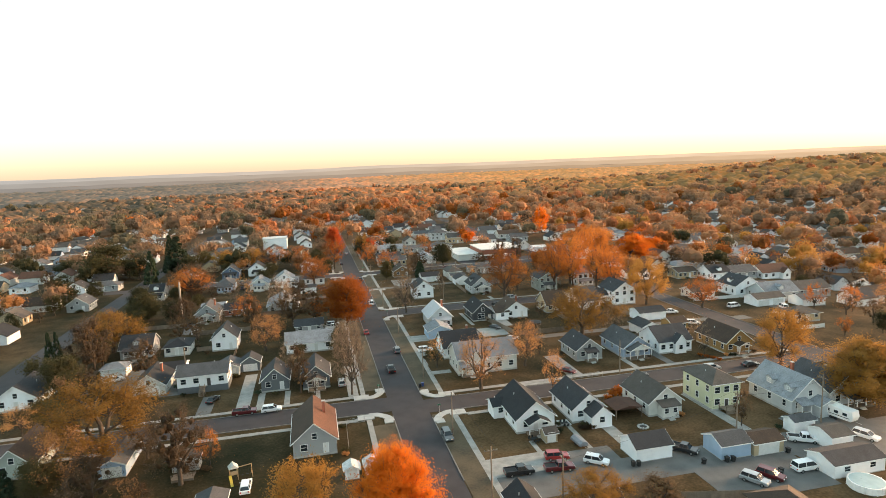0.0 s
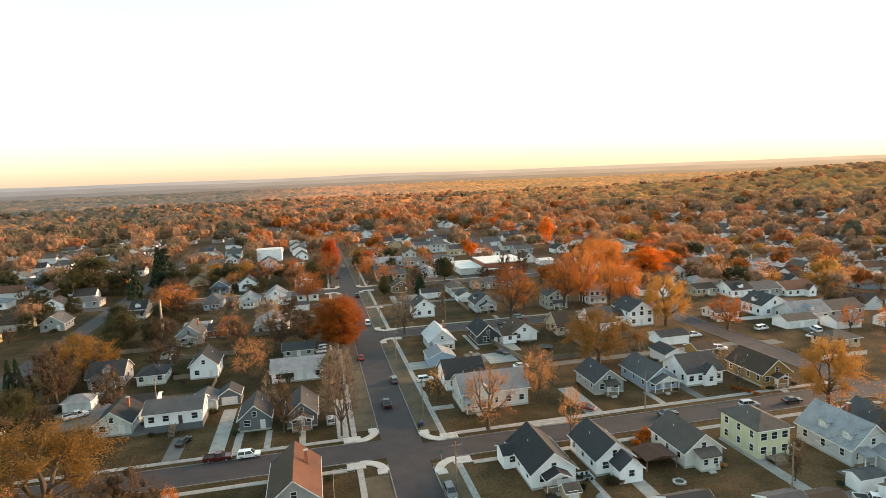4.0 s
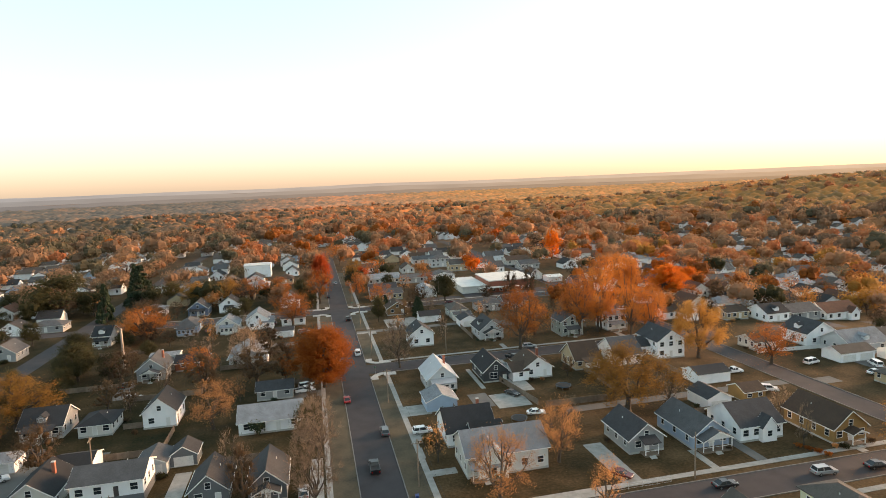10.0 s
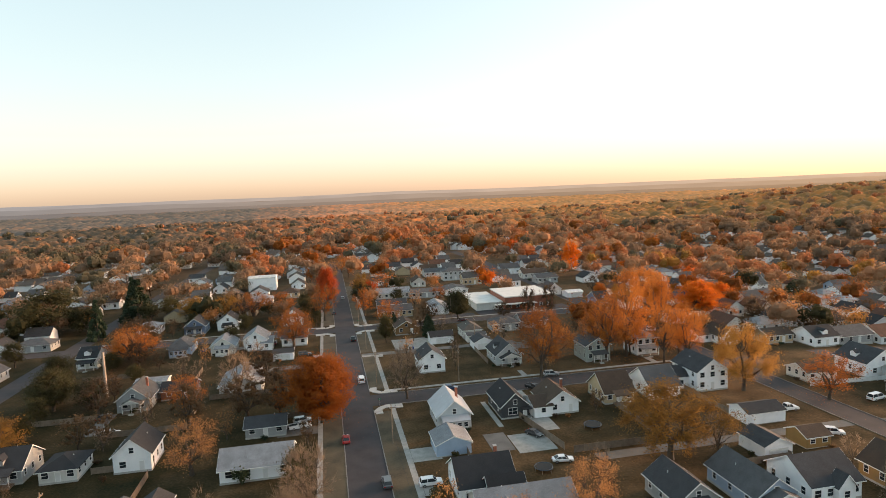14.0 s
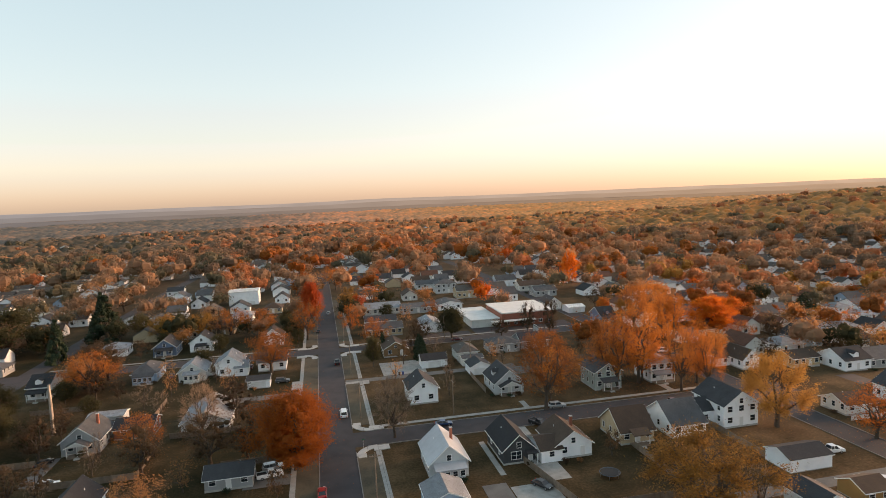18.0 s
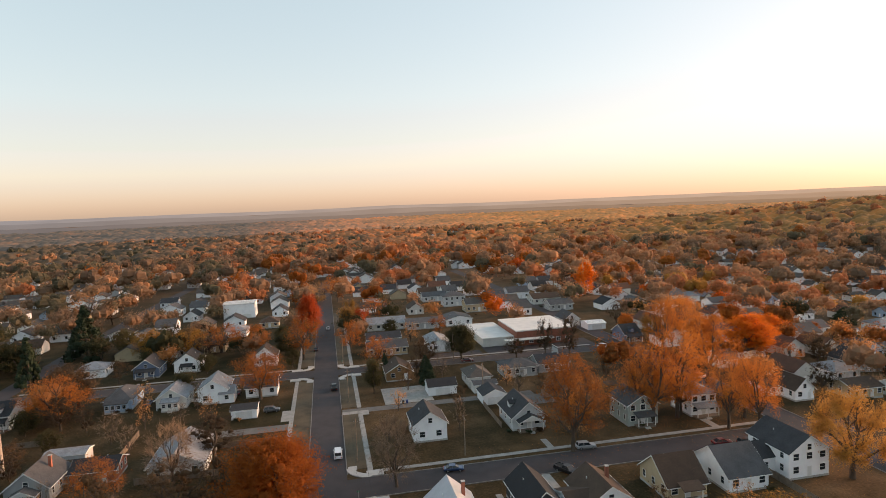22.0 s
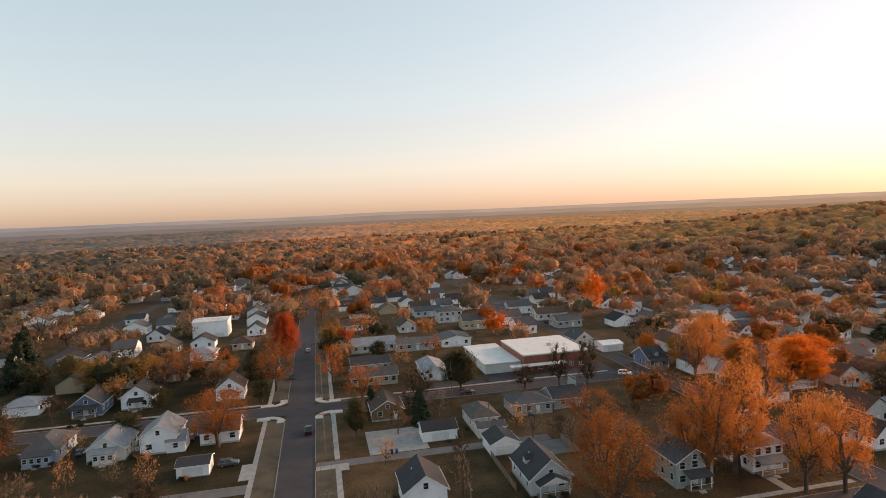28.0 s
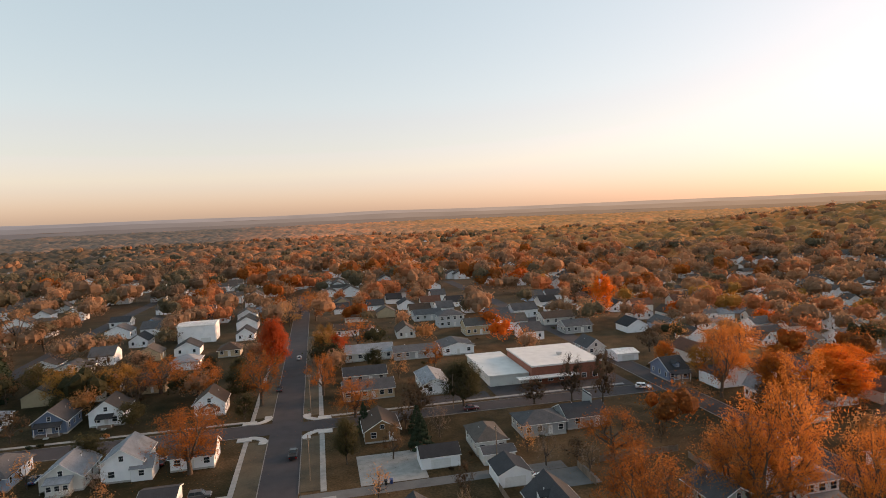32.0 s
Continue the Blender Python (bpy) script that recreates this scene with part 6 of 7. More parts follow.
def leaf_kind(x, y):
    """Leaf colour by district: dull in the west, orange along the main street, tan in the east."""
    x += far_rng.gauss(0, 25 + 0.1 * abs(y)) + 90 * noise.noise(Vector((x / 160, y / 160, 7.0)))
    if x < -22:
        mix = dict(olive=48, brown=42, tan=9, orange=1) if y < 250 else dict(olive=36, brown=44, tan=13, orange=5, red=2)
    elif x < 170 + 0.25 * y:
        mix = dict(orange=31, tan=25, brown=21, red=11, olive=9, maple=4, scarlet=2)
    else:
        mix = dict(tan=28, ochre=24, brown=22, olive=9, orange=15, red=2)
    return far_rng.choices(list(mix), list(mix.values()))[0]


yard_rng = random.Random(77)
count = 0
while count < 42:
    x, y = yard_rng.uniform(-66, 112), yard_rng.uniform(-24, 205)
    if is_free(x, y, 1.5) and not (4 < x < 60 and 84 < y < 120) and not (-40 < x < 60 and y < 2):
        tree(yard_rng.choice(["twig", "twig", "twig", "brown", "tan"]), x, y, yard_rng.uniform(6, 10), yard_rng.uniform(4.5, 7.5))
        TAKEN.append((x - 3, x + 3, y - 3, y + 3))
        count += 1
count = 0
while count < 18:
    x, y = yard_rng.uniform(-106, -14), yard_rng.uniform(24, 190)
    if is_free(x, y, 0.5):
        tree(yard_rng.choice(["olive", "brown", "brown", "twig"]), x, y, yard_rng.uniform(6, 10), yard_rng.uniform(6, 9.5))
        TAKEN.append((x - 3, x + 3, y - 3, y + 3))
    count += 1
count = 0
while count < 130:
    a, b, c, d = TAKEN[yard_rng.randrange(100)]
    side = yard_rng.random()
    x, y = (yard_rng.uniform(a + 2, b - 2), c + yard_rng.uniform(0.6, 1.9)) if side < 0.6 else (yard_rng.choice([a + 0.8, b - 0.8]), yard_rng.uniform(c, d))
    if b - a < 25 and d - c < 25:
        bush(yard_rng.choice(["conifer", "brown", "olive", "tan", "brown", "olive"]), x, y, yard_rng.uniform(0.8, 1.7), yard_rng.uniform(1.1, 2.0))
    count += 1
count = 0
while count < 165:
    az, r = radians(far_rng.uniform(-31, 56)), math.sqrt(far_rng.uniform(150 ** 2, 400 ** 2))
    x, y = -21 + r * math.sin(az), -125 + r * math.cos(az)
    if not is_free(x, y, 1.0) or (-66 < x < 128 and y < 205) or (-9 < x < 8) or (8 < x < 112 and y < 300 and far_rng.random() < 0.35) or (-60 < x < -9 and y < 300 and far_rng.random() < 0.6):
        continue
    w = far_rng.uniform(6.2, 12)
    if before_house(x, y, w):
        continue
    k = "conifer" if far_rng.random() < 0.05 and y > 255 else leaf_kind(x, y)
    if x < -45 and y < 260 and k in ("orange", "tan", "maple", "scarlet", "red"):
        k = "olive"
    if x > 110 and y < 160 and k in ("maple", "scarlet", "red"):
        k = "brown"
    tree(k, x, y, w * far_rng.uniform(0.85, 1.15), w)
    TAKEN.append((x - 4, x + 4, y - 4, y + 4))
    count += 1


def far_woods(name, r0, r1, number, seed, quads, size, lobes, label, kinds, span=(-33, 58)):
    """Distant tree crowns, past counting, one mesh to a leaf colour."""
    rng = np.random.default_rng(seed)
    made, kept = {}, []
    for _ in range(number):
        az = radians(rng.uniform(*span))
        r = math.sqrt(rng.uniform(r0 ** 2, r1 ** 2))
        x, y = -21 + r * math.sin(az), -125 + r * math.cos(az)
        if -8 < x < 5 and y < 345 or (-60 < x < 130 and y < 330 and rng.random() < 0.75) or (x < -60 and r < 480 and rng.random() < 0.3):
            continue
        if before_house(x, y, 15):
            continue
        w = (10 + 13 * rng.random() ** 1.4) if r < 600 else (15 + 16 * rng.random() ** 1.3)
        if r < 620:
            if any(a + 1 < x < b - 1 and c + 1 < y < d - 1 for a, b, c, d in TAKEN):
                continue
            far = math.hypot(x + 5, y + 40)
            u, v = (x + 5) / far, (y + 40) / far
            if any(a < x + u * q < b and c < y + v * q < d for a, b, c, d in TAKEN[:HAND_PLACED] for q in (7, 14)):
                continue
        if any((x - u) ** 2 + (y - v) ** 2 < (0.24 * (w + q)) ** 2 for u, v, q in kept[-400:]):
            continue
        kept.append((x, y, w))
        k = kinds[leaf_kind(x, y)]
        hgt = w * rng.uniform(0.55, 0.75) + rng.uniform(3, 6)
        z = ground_z(x, y)
        a, q = rng.uniform(0, 6.28, lobes), rng.uniform(0.1, 0.56, lobes) * w / 2
        up = rng.uniform(0.48, 0.66, lobes) - 0.3 * q / w
        cs = np.stack([x + np.cos(a) * q, y + np.sin(a) * q, z + hgt * up], axis=1)
        rs = w * rng.uniform(0.22, 0.34, lobes)
        got = made.setdefault(k, [])
        got += [crown_core(rng, c, t * (0.4 if r < 460 else 0.55), t * (0.38 if r < 460 else 0.5), 3, 5) for c, t in zip(cs, rs)]
        v = leaf_cloud(rng, cs, rs * 1.15, quads // lobes, size * (0.7 + r / 1500), 0.95, False, 0.9)
        got.append((v, np.arange(len(v)).reshape(-1, 3)))
    for k, got in made.items():
        tagged(part(name, tri_mesh(name, *joined(got), LEAVES[k], False), None), label, "woods", kind="stuff")


# rings further out take more of the haze-paled leaf colours
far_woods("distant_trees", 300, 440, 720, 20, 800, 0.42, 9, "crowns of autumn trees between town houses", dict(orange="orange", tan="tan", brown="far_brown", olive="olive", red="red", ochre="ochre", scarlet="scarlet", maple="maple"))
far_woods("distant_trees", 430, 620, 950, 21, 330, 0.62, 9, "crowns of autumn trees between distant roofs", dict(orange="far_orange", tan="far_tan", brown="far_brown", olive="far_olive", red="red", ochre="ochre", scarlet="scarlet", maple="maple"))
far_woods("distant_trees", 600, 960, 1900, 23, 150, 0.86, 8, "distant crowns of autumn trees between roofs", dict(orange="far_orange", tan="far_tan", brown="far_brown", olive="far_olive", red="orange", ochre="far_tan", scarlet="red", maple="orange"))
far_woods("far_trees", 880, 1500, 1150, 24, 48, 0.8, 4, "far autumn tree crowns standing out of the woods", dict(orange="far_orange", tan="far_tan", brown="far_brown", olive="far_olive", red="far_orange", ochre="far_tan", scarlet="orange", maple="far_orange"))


def canopy_mat(glow):
    """Far crowns: a tone for each crown, dull olive in the west, rust and tan in the middle, gold brown in the east."""
    m, nt, n, l, p = nodes_of("far_crowns")
    tone, side = n.new("ShaderNodeAttribute"), n.new("ShaderNodeAttribute")
    tone.attribute_name, side.attribute_name = "tone", "district"
    ramps = [ramp_node(nt, stops) for stops in (
        [(0.1, (0.05, 0.045, 0.034)), (0.45, (0.08, 0.064, 0.044)), (0.7, (0.12, 0.084, 0.054)), (0.95, (0.2, 0.105, 0.056))],
        [(0.1, (0.13, 0.08, 0.048)), (0.35, (0.22, 0.112, 0.06)), (0.65, (0.34, 0.145, 0.064)), (0.95, (0.47, 0.145, 0.045))],
        [(0.1, (0.17, 0.098, 0.04)), (0.4, (0.29, 0.14, 0.046)), (0.7, (0.41, 0.172, 0.052)), (0.95, (0.52, 0.175, 0.046))])]
    for r in ramps:
        l.new(tone.outputs["Fac"], r.inputs[0])
    col = ramps[0].outputs[0]
    for k, (lo, hi) in enumerate(((0.0, 0.5), (0.5, 1.0))):
        mr, mx = n.new("ShaderNodeMapRange"), n.new("ShaderNodeMix")
        mr.inputs["From Min"].default_value, mr.inputs["From Max"].default_value = lo, hi
        l.new(side.outputs["Fac"], mr.inputs["Value"])
        mx.data_type = "RGBA"
        l.new(mr.outputs[0], mx.inputs["Factor"])
        l.new(col, mx.inputs[6])
        l.new(ramps[k + 1].outputs[0], mx.inputs[7])
        col = mx.outputs[2]
    l.new(col, p.inputs["Base Color"])
    p.inputs["Roughness"].default_value, p.inputs["Specular IOR Level"].default_value = 0.9, 0.1
    # glow paints haze over the crowns as emission, warmer to the east
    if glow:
        haze_tint = ramp_node(nt, [(0.0, (0.5, 0.5, 0.48)), (0.5, (1.0, 0.72, 0.52)), (1.0, (1.0, 0.62, 0.3))])
        l.new(side.outputs["Fac"], haze_tint.inputs[0])
        l.new(haze_tint.outputs[0], p.inputs["Emission Color"])
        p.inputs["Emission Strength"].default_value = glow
    return m


def canopy_height(x, y):
    """Crown tops of the far woods over the ground, their tone and their district; x, y are arrays."""
    cell = 15.0
    best, tone = np.zeros(x.shape), np.zeros(x.shape)
    ix, iy = np.floor(x / cell).astype(int), np.floor(y / cell).astype(int)

    def dice(i, j, k):
        h = np.sin(i * 127.1 + j * 311.7 + k * 74.7) * 43758.5453
        return h - np.floor(h)

    for di in (-1, 0, 1):
        for dj in (-1, 0, 1):
            i, j = ix + di, iy + dj
            cx, cy = (i + dice(i, j, 1)) * cell, (j + dice(i, j, 2)) * cell
            w, top = 9.0 + 5.5 * dice(i, j, 3), 9.5 + 6.0 * dice(i, j, 4)
            d = ((x - cx) ** 2 + (y - cy) ** 2) / w ** 2
            h = np.where(d < 1, top * (0.5 + 0.5 * (1 - d)), 0)
            tone = np.where(h > best, dice(i, j, 5), tone)
            best = np.maximum(best, h)
    best = np.maximum(best, 5.6 + 0.8 * np.sin(x / 5.3 + y / 7.7))
    slow = np.sin(x / 61 + 2 * np.sin(y / 97)) + np.sin(y / 71 + 1.7 * np.sin(x / 83) + 1)
    tone = np.clip(tone * 0.75 + 0.14 + 0.09 * slow, 0, 1)
    clearing = np.clip((np.sin(x / 47 + 1.9 * np.sin(y / 69)) + np.sin(y / 39 + 2.1 * np.sin(x / 88)) + 1.55) * 2.2, 0, 1)
    clearing = np.maximum(clearing, np.clip((x - 120) / 260, 0, 1))
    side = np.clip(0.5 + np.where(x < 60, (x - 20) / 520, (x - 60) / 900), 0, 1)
    best = best + 1.6 * (dice(np.floor(x / 2.6), np.floor(y / 2.6), 8) - 0.5)
    tone = np.clip(tone + 0.3 * (dice(np.floor(x / 3.1), np.floor(y / 3.1), 9) - 0.5), 0, 1)
    return best * clearing, tone, side


FAR_YARDS = [q for q in FAR_PLACES if 890 < math.hypot(q[0] + 21, q[1] + 125) < 1480 and q[0] < 620][::3]


def canopy(name, first, last, step, n, glow, label, kind):
    """The closed roof of the far woods, crown beside crown."""
    radii = [first]
    while radii[-1] < last:
        radii.append(radii[-1] + step * radii[-1] / 880)
    az = np.radians(np.linspace(-33, 57, n))
    r, a = np.meshgrid(np.array(radii), az, indexing="ij")
    x, y = -21 + r * np.sin(a), -125 + r * np.cos(a)
    h, tone, side = canopy_height(x, y)
    h *= np.clip((r - 870) / 60, 0.2, 1)
    for u, v in FAR_YARDS:                       # open yards south of the far houses
        far = math.hypot(u + 5, v + 20)
        on, off = ((x - u) * (u + 5) + (y - v) * (v + 20)) / far, ((x - u) * (v + 20) - (y - v) * (u + 5)) / far
        h = np.where((on > -26) & (on < 9) & (np.abs(off) < 9), np.minimum(h, 2.0), h)
    coarse = range(0, len(radii), 6)
    land = np.array([[ground_z(x[i, j], y[i, j]) for j in range(0, n, 6)] for i in coarse])
    cols = np.array([np.interp(np.arange(n), np.arange(0, n, 6), row) for row in land])
    z = np.array([np.interp(np.arange(len(radii)), list(coarse), cols[:, j]) for j in range(n)]).T + h - 0.4
    k = (np.arange(x.shape[0] - 1)[:, None] * n + np.arange(n - 1)[None, :]).ravel()
    f = np.concatenate([np.stack([k, k + 1, k + n + 1], axis=1), np.stack([k, k + n + 1, k + n], axis=1)])[:, ::-1]
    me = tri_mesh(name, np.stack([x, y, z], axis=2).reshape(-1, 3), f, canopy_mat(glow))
    for key, value in (("tone", tone), ("district", side)):
        me.attributes.new(key, "FLOAT", "POINT").data.foreach_set("value", value.ravel().astype(np.float32))
    tagged(new(name, me), label, "woods", kind=kind)


canopy("far_canopy", 880.0, 1500.0, 3.2, 660, 0.0, "closed canopy of far autumn woods, olive, rust and tan", "stuff")
# the outer woods carry the emitted haze
canopy("backdrop", 1500.0, 2450.0, 4.6, 440, 0.022, "autumn woods toward the horizon with painted haze glow", "structure")


def leaf_litter():
    """Fallen leaves under the nearer trees."""
    rng = np.random.default_rng(8)
    made = {}
    for kind, x, y, w in TREE_SPOTS:
        if kind == "conifer" or not (-95 < x < 125 and -60 < y < 215):
            continue
        n = int((11 if x < -9 else 22) * w)
        p = np.stack([x + rng.normal(size=n) * w * 0.42, y + rng.normal(size=n) * w * 0.42, rng.uniform(0.015, 0.05, n)], axis=1)
        a = rng.uniform(0, 6.28, n)
        q = rng.uniform(0.05, 0.11, n)[:, None]
        u = np.stack([np.cos(a), np.sin(a), rng.normal(size=n) * 0.1], axis=1) * q
        t = np.stack([-np.sin(a), np.cos(a), rng.normal(size=n) * 0.1], axis=1) * q * 0.7
        made.setdefault(dict(maple="orange", red="red", scarlet="red", bronze="ochre", ochre="ochre", orange="orange").get(kind, "brown"), []).append(np.stack([p - u, p + t, p + u, p - t], axis=1).reshape(-1, 3))
    for kind, vs in made.items():
        tagged(part("fallen_leaves", sprays_mesh("fallen_leaves", np.concatenate(vs), LEAVES[kind]), None), "fallen autumn leaves scattered on the lawns", "leaves", kind="stuff")


leaf_litter()


def far_roofs():
    """Houses too far off to count: pale walls and dark roofs among the crowns."""
    rng = random.Random(31)
    wl, rf = Shape(), Shape()
    for x, y in FAR_PLACES:
        z = ground_z(x, y)
        if x > 620 or (math.hypot(x + 21, y + 125) > 885 and (x, y) not in FAR_YARDS and canopy_height(np.array([x]), np.array([y]))[0][0] > 4.0):
            continue
        w, d, hh = rng.uniform(4, 7), rng.uniform(3.5, 5.5), rng.uniform(3.5, 6)
        wl.box(x - w, x + w, y - d, y + d, z - 2, z + hh)
        o = 0.5
        if rng.random() < 0.55:
            wl.add([(x - w * 0.8, y - d, z + hh), (x + w * 0.8, y - d, z + hh), (x, y - d, z + hh + w * 0.5), (x - w * 0.8, y + d, z + hh), (x + w * 0.8, y + d, z + hh), (x, y + d, z + hh + w * 0.5)], [(0, 1, 2), (3, 5, 4), (0, 2, 5, 3), (1, 4, 5, 2), (0, 3, 4, 1)])
            for q in (-1, 1):
                rf.add([(x, y - d - o, z + hh + w * 0.5 + 0.05), (x, y + d + o, z + hh + w * 0.5 + 0.05), (x + q * w * 1.08, y + d + o, z + hh - 0.3), (x + q * w * 1.08, y - d - o, z + hh - 0.3), (x, y - d - o, z + hh + w * 0.5 + 0.35), (x, y + d + o, z + hh + w * 0.5 + 0.35), (x + q * w * 1.08, y + d + o, z + hh), (x + q * w * 1.08, y - d - o, z + hh)],
                       [(0, 1, 2, 3), (4, 7, 6, 5), (0, 3, 7, 4), (1, 5, 6, 2), (2, 6, 7, 3), (0, 4, 5, 1)])
            continue
        rf.add([(x - w - o, y - d - o, z + hh - 0.2), (x + w + o, y - d - o, z + hh - 0.2), (x + w + o, y + d + o, z + hh - 0.2), (x - w - o, y + d + o, z + hh - 0.2), (x - w - o, y, z + hh + d * 0.5), (x + w + o, y, z + hh + d * 0.5)],
               [(0, 1, 5, 4), (2, 3, 4, 5), (1, 2, 5), (3, 0, 4), (0, 3, 2, 1)])
    tagged(part("far_house_walls", wl, wall_mat("white")), "white walls of far houses among the trees", "houses", kind="stuff")
    tagged(part("far_house_roofs", rf, roof_mat("greybrown")), "grey brown roofs of far houses among the trees", "roofs", kind="stuff")


far_roofs()


def hills():
    """Horizon ridges, their haze a painted glow, paler with distance, warmer under the sun."""
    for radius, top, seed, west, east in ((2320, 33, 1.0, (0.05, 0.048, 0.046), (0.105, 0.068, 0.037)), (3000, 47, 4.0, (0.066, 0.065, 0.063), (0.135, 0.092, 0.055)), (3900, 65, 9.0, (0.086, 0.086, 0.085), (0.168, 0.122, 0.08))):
        m, nt, n, l, p = nodes_of("hazy_ridge")
        tc, sep = n.new("ShaderNodeTexCoord"), n.new("ShaderNodeSeparateXYZ")
        l.new(tc.outputs["Object"], sep.inputs[0])
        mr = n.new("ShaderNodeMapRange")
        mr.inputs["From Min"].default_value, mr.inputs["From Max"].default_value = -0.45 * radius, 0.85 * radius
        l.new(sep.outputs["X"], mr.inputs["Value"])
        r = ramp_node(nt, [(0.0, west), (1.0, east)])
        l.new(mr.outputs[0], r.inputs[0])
        nz, mx = n.new("ShaderNodeTexNoise"), n.new("ShaderNodeMix")
        nz.inputs["Scale"].default_value, nz.inputs["Detail"].default_value = 0.005, 6
        l.new(tc.outputs["Object"], nz.inputs["Vector"])
        mx.data_type, mx.blend_type = "RGBA", "MULTIPLY"
        mx.inputs["Factor"].default_value = 0.35
        l.new(r.outputs[0], mx.inputs[6])
        l.new(nz.outputs["Fac"], mx.inputs[7])
        # near-black base: the ridge colour is all emission, standing in for lit haze
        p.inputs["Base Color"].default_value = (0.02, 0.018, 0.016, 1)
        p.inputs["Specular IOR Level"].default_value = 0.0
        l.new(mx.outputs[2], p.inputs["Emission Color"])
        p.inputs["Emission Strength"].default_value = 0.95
        p.inputs["Roughness"].default_value = 1.0
        v, f = [], []
        for k in range(161):
            az = radians(-60 + 140 * k / 160)
            x, y = -21 + radius * math.sin(az), -125 + radius * math.cos(az)
            z = top + 9 * noise.noise(Vector((k / 14, seed, 0))) + 2.2 * noise.noise(Vector((k / 3, seed, 5)))
            for q, (back, hz) in enumerate(((0, -20), (120, z * 0.8), (260, z), (500, -20))):
                v.append((x + back * math.sin(az), y + back * math.cos(az), hz))
            if k:
                for q in range(3):
                    f.append((4 * k - 4 + q, 4 * k + q, 4 * k + q + 1, 4 * k - 3 + q))
        me = bpy.data.meshes.new("backdrop")
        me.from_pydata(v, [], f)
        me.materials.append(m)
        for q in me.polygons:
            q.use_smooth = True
        tagged(new("backdrop", me), "wooded ridge with painted haze glow along the far horizon", "hills", kind="structure")


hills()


# ---- poles, fences and yard things ----
p_a = pole(6.0, -34.0, 9.6, 0)
p_b = pole(5.2, -8.4, 9.6, 0)
p_c = pole(5.4, 26.0, 9.6, 0)
p_d = pole(5.4, 72.0, 9.6, 0)
p_e = pole(5.4, 116.0, 10.5, 0)
p_f = pole(5.2, 160.0, 10.5, 0)
p_g = pole(5.0, 206.0, 12.0, 0)
p_h = pole(5.0, 262.0, 12.0, 0)
pole(57.0, 13.4, 9.3, 90, False, "street_light_pole", "slim pale street pole beside the kerb")
p_j = pole(46.5, 196.3, 11.0, 90)
p_k = pole(46.3, 152.6, 10.5, 90)
pole(30.7, 112.0, 10.0, 90)
p_m = pole(60.5, -27.0, 10.0, 90)
p_n = pole(81.0, -27.2, 11.0, 90)
p_o = pole(17.0, -39.0, 9.0, 90)
pole(-59.0, 48.0, 9.5, 90)
pole(-76.5, 131.5, 14.0, 0, False, "dead_trunk", "tall pale bare trunk of a felled tree", 0.52, rough_mat("barkless_wood", (0.36, 0.3, 0.25), 0.9, 0.35, 0.8, 7, 0.4))
for a, b in ((p_a, p_b), (p_b, p_c), (p_c, p_d), (p_d, p_e), (p_e, p_f), (p_f, p_g), (p_g, p_h), (p_m, p_n), (p_o, p_m), (p_j, p_k)):
    for u in (-1.1, 1.1):
        along = abs(a[0] - b[0]) < abs(a[1] - b[1])
        dx, dy = (u, 0) if along else (0, u)
        wire((a[0] + dx, a[1] + dy, a[2] - 0.55), (b[0] + dx, b[1] + dy, b[2] - 0.55))


def fence(x0, y0, x1, y1, h=1.7, mat=None, label="weathered board fence between yards"):
    """Posts and board panels in a line."""
    L = math.hypot(x1 - x0, y1 - y0)
    n = max(1, round(L / 2.4))
    e = tagged(new("fence"), label, "fence", group="yard fences")
    e.matrix_basis = pose(x0, y0, ground_z((x0 + x1) / 2, (y0 + y1) / 2), rz=math.degrees(math.atan2(y1 - y0, x1 - x0)))
    s = L / n
    m = mat or TIMBER
    for k in range(n + 1):
        part("post", Shape().box(k * s - 0.05, k * s + 0.05, -0.05, 0.05, -0.3, h + 0.08), m, e)
    for k in range(n):
        edge = [(k * s + s - 0.06, 0.015), (k * s + 0.06, 0.015)]
        for q in range(12):
            a, w = k * s + 0.06 + q * (s - 0.12) / 12, (s - 0.12) / 12
            edge += [(a, 0.0), (a + 0.01, -0.02), (a + w - 0.01, -0.02)]
        edge.append((k * s + s - 0.06, 0.0))
        c = len(edge)
        b = Shape().add([(x, y, 0.06) for x, y in edge] + [(x, y, h) for x, y in edge], [tuple(range(c)), tuple(range(2 * c - 1, c - 1, -1))] + [(i, i + c, (i + 1) % c + c, (i + 1) % c) for i in range(c)])
        part("panel", b, m, e)


def low_fence(x0, y0, x1, y1):
    """A thin wire fence: posts and rails."""
    L = math.hypot(x1 - x0, y1 - y0)
    n = max(1, round(L / 3.0))
    e = tagged(new("wire_fence"), "low grey chain-link fence round a lawn", "fence", group="yard fences")
    e.matrix_basis = pose(x0, y0, 0, rz=math.degrees(math.atan2(y1 - y0, x1 - x0)))
    for k in range(n + 1):
        part("post", Shape().tube((k * L / n, 0, -0.2), (k * L / n, 0, 1.2), 0.035, 0.035, 6), STEEL, e)
    for z in (0.12, 0.45, 0.8, 1.15):
        part("rail", Shape().tube((0, 0, z), (L, 0, z), 0.018, 0.018, 4), STEEL, e)


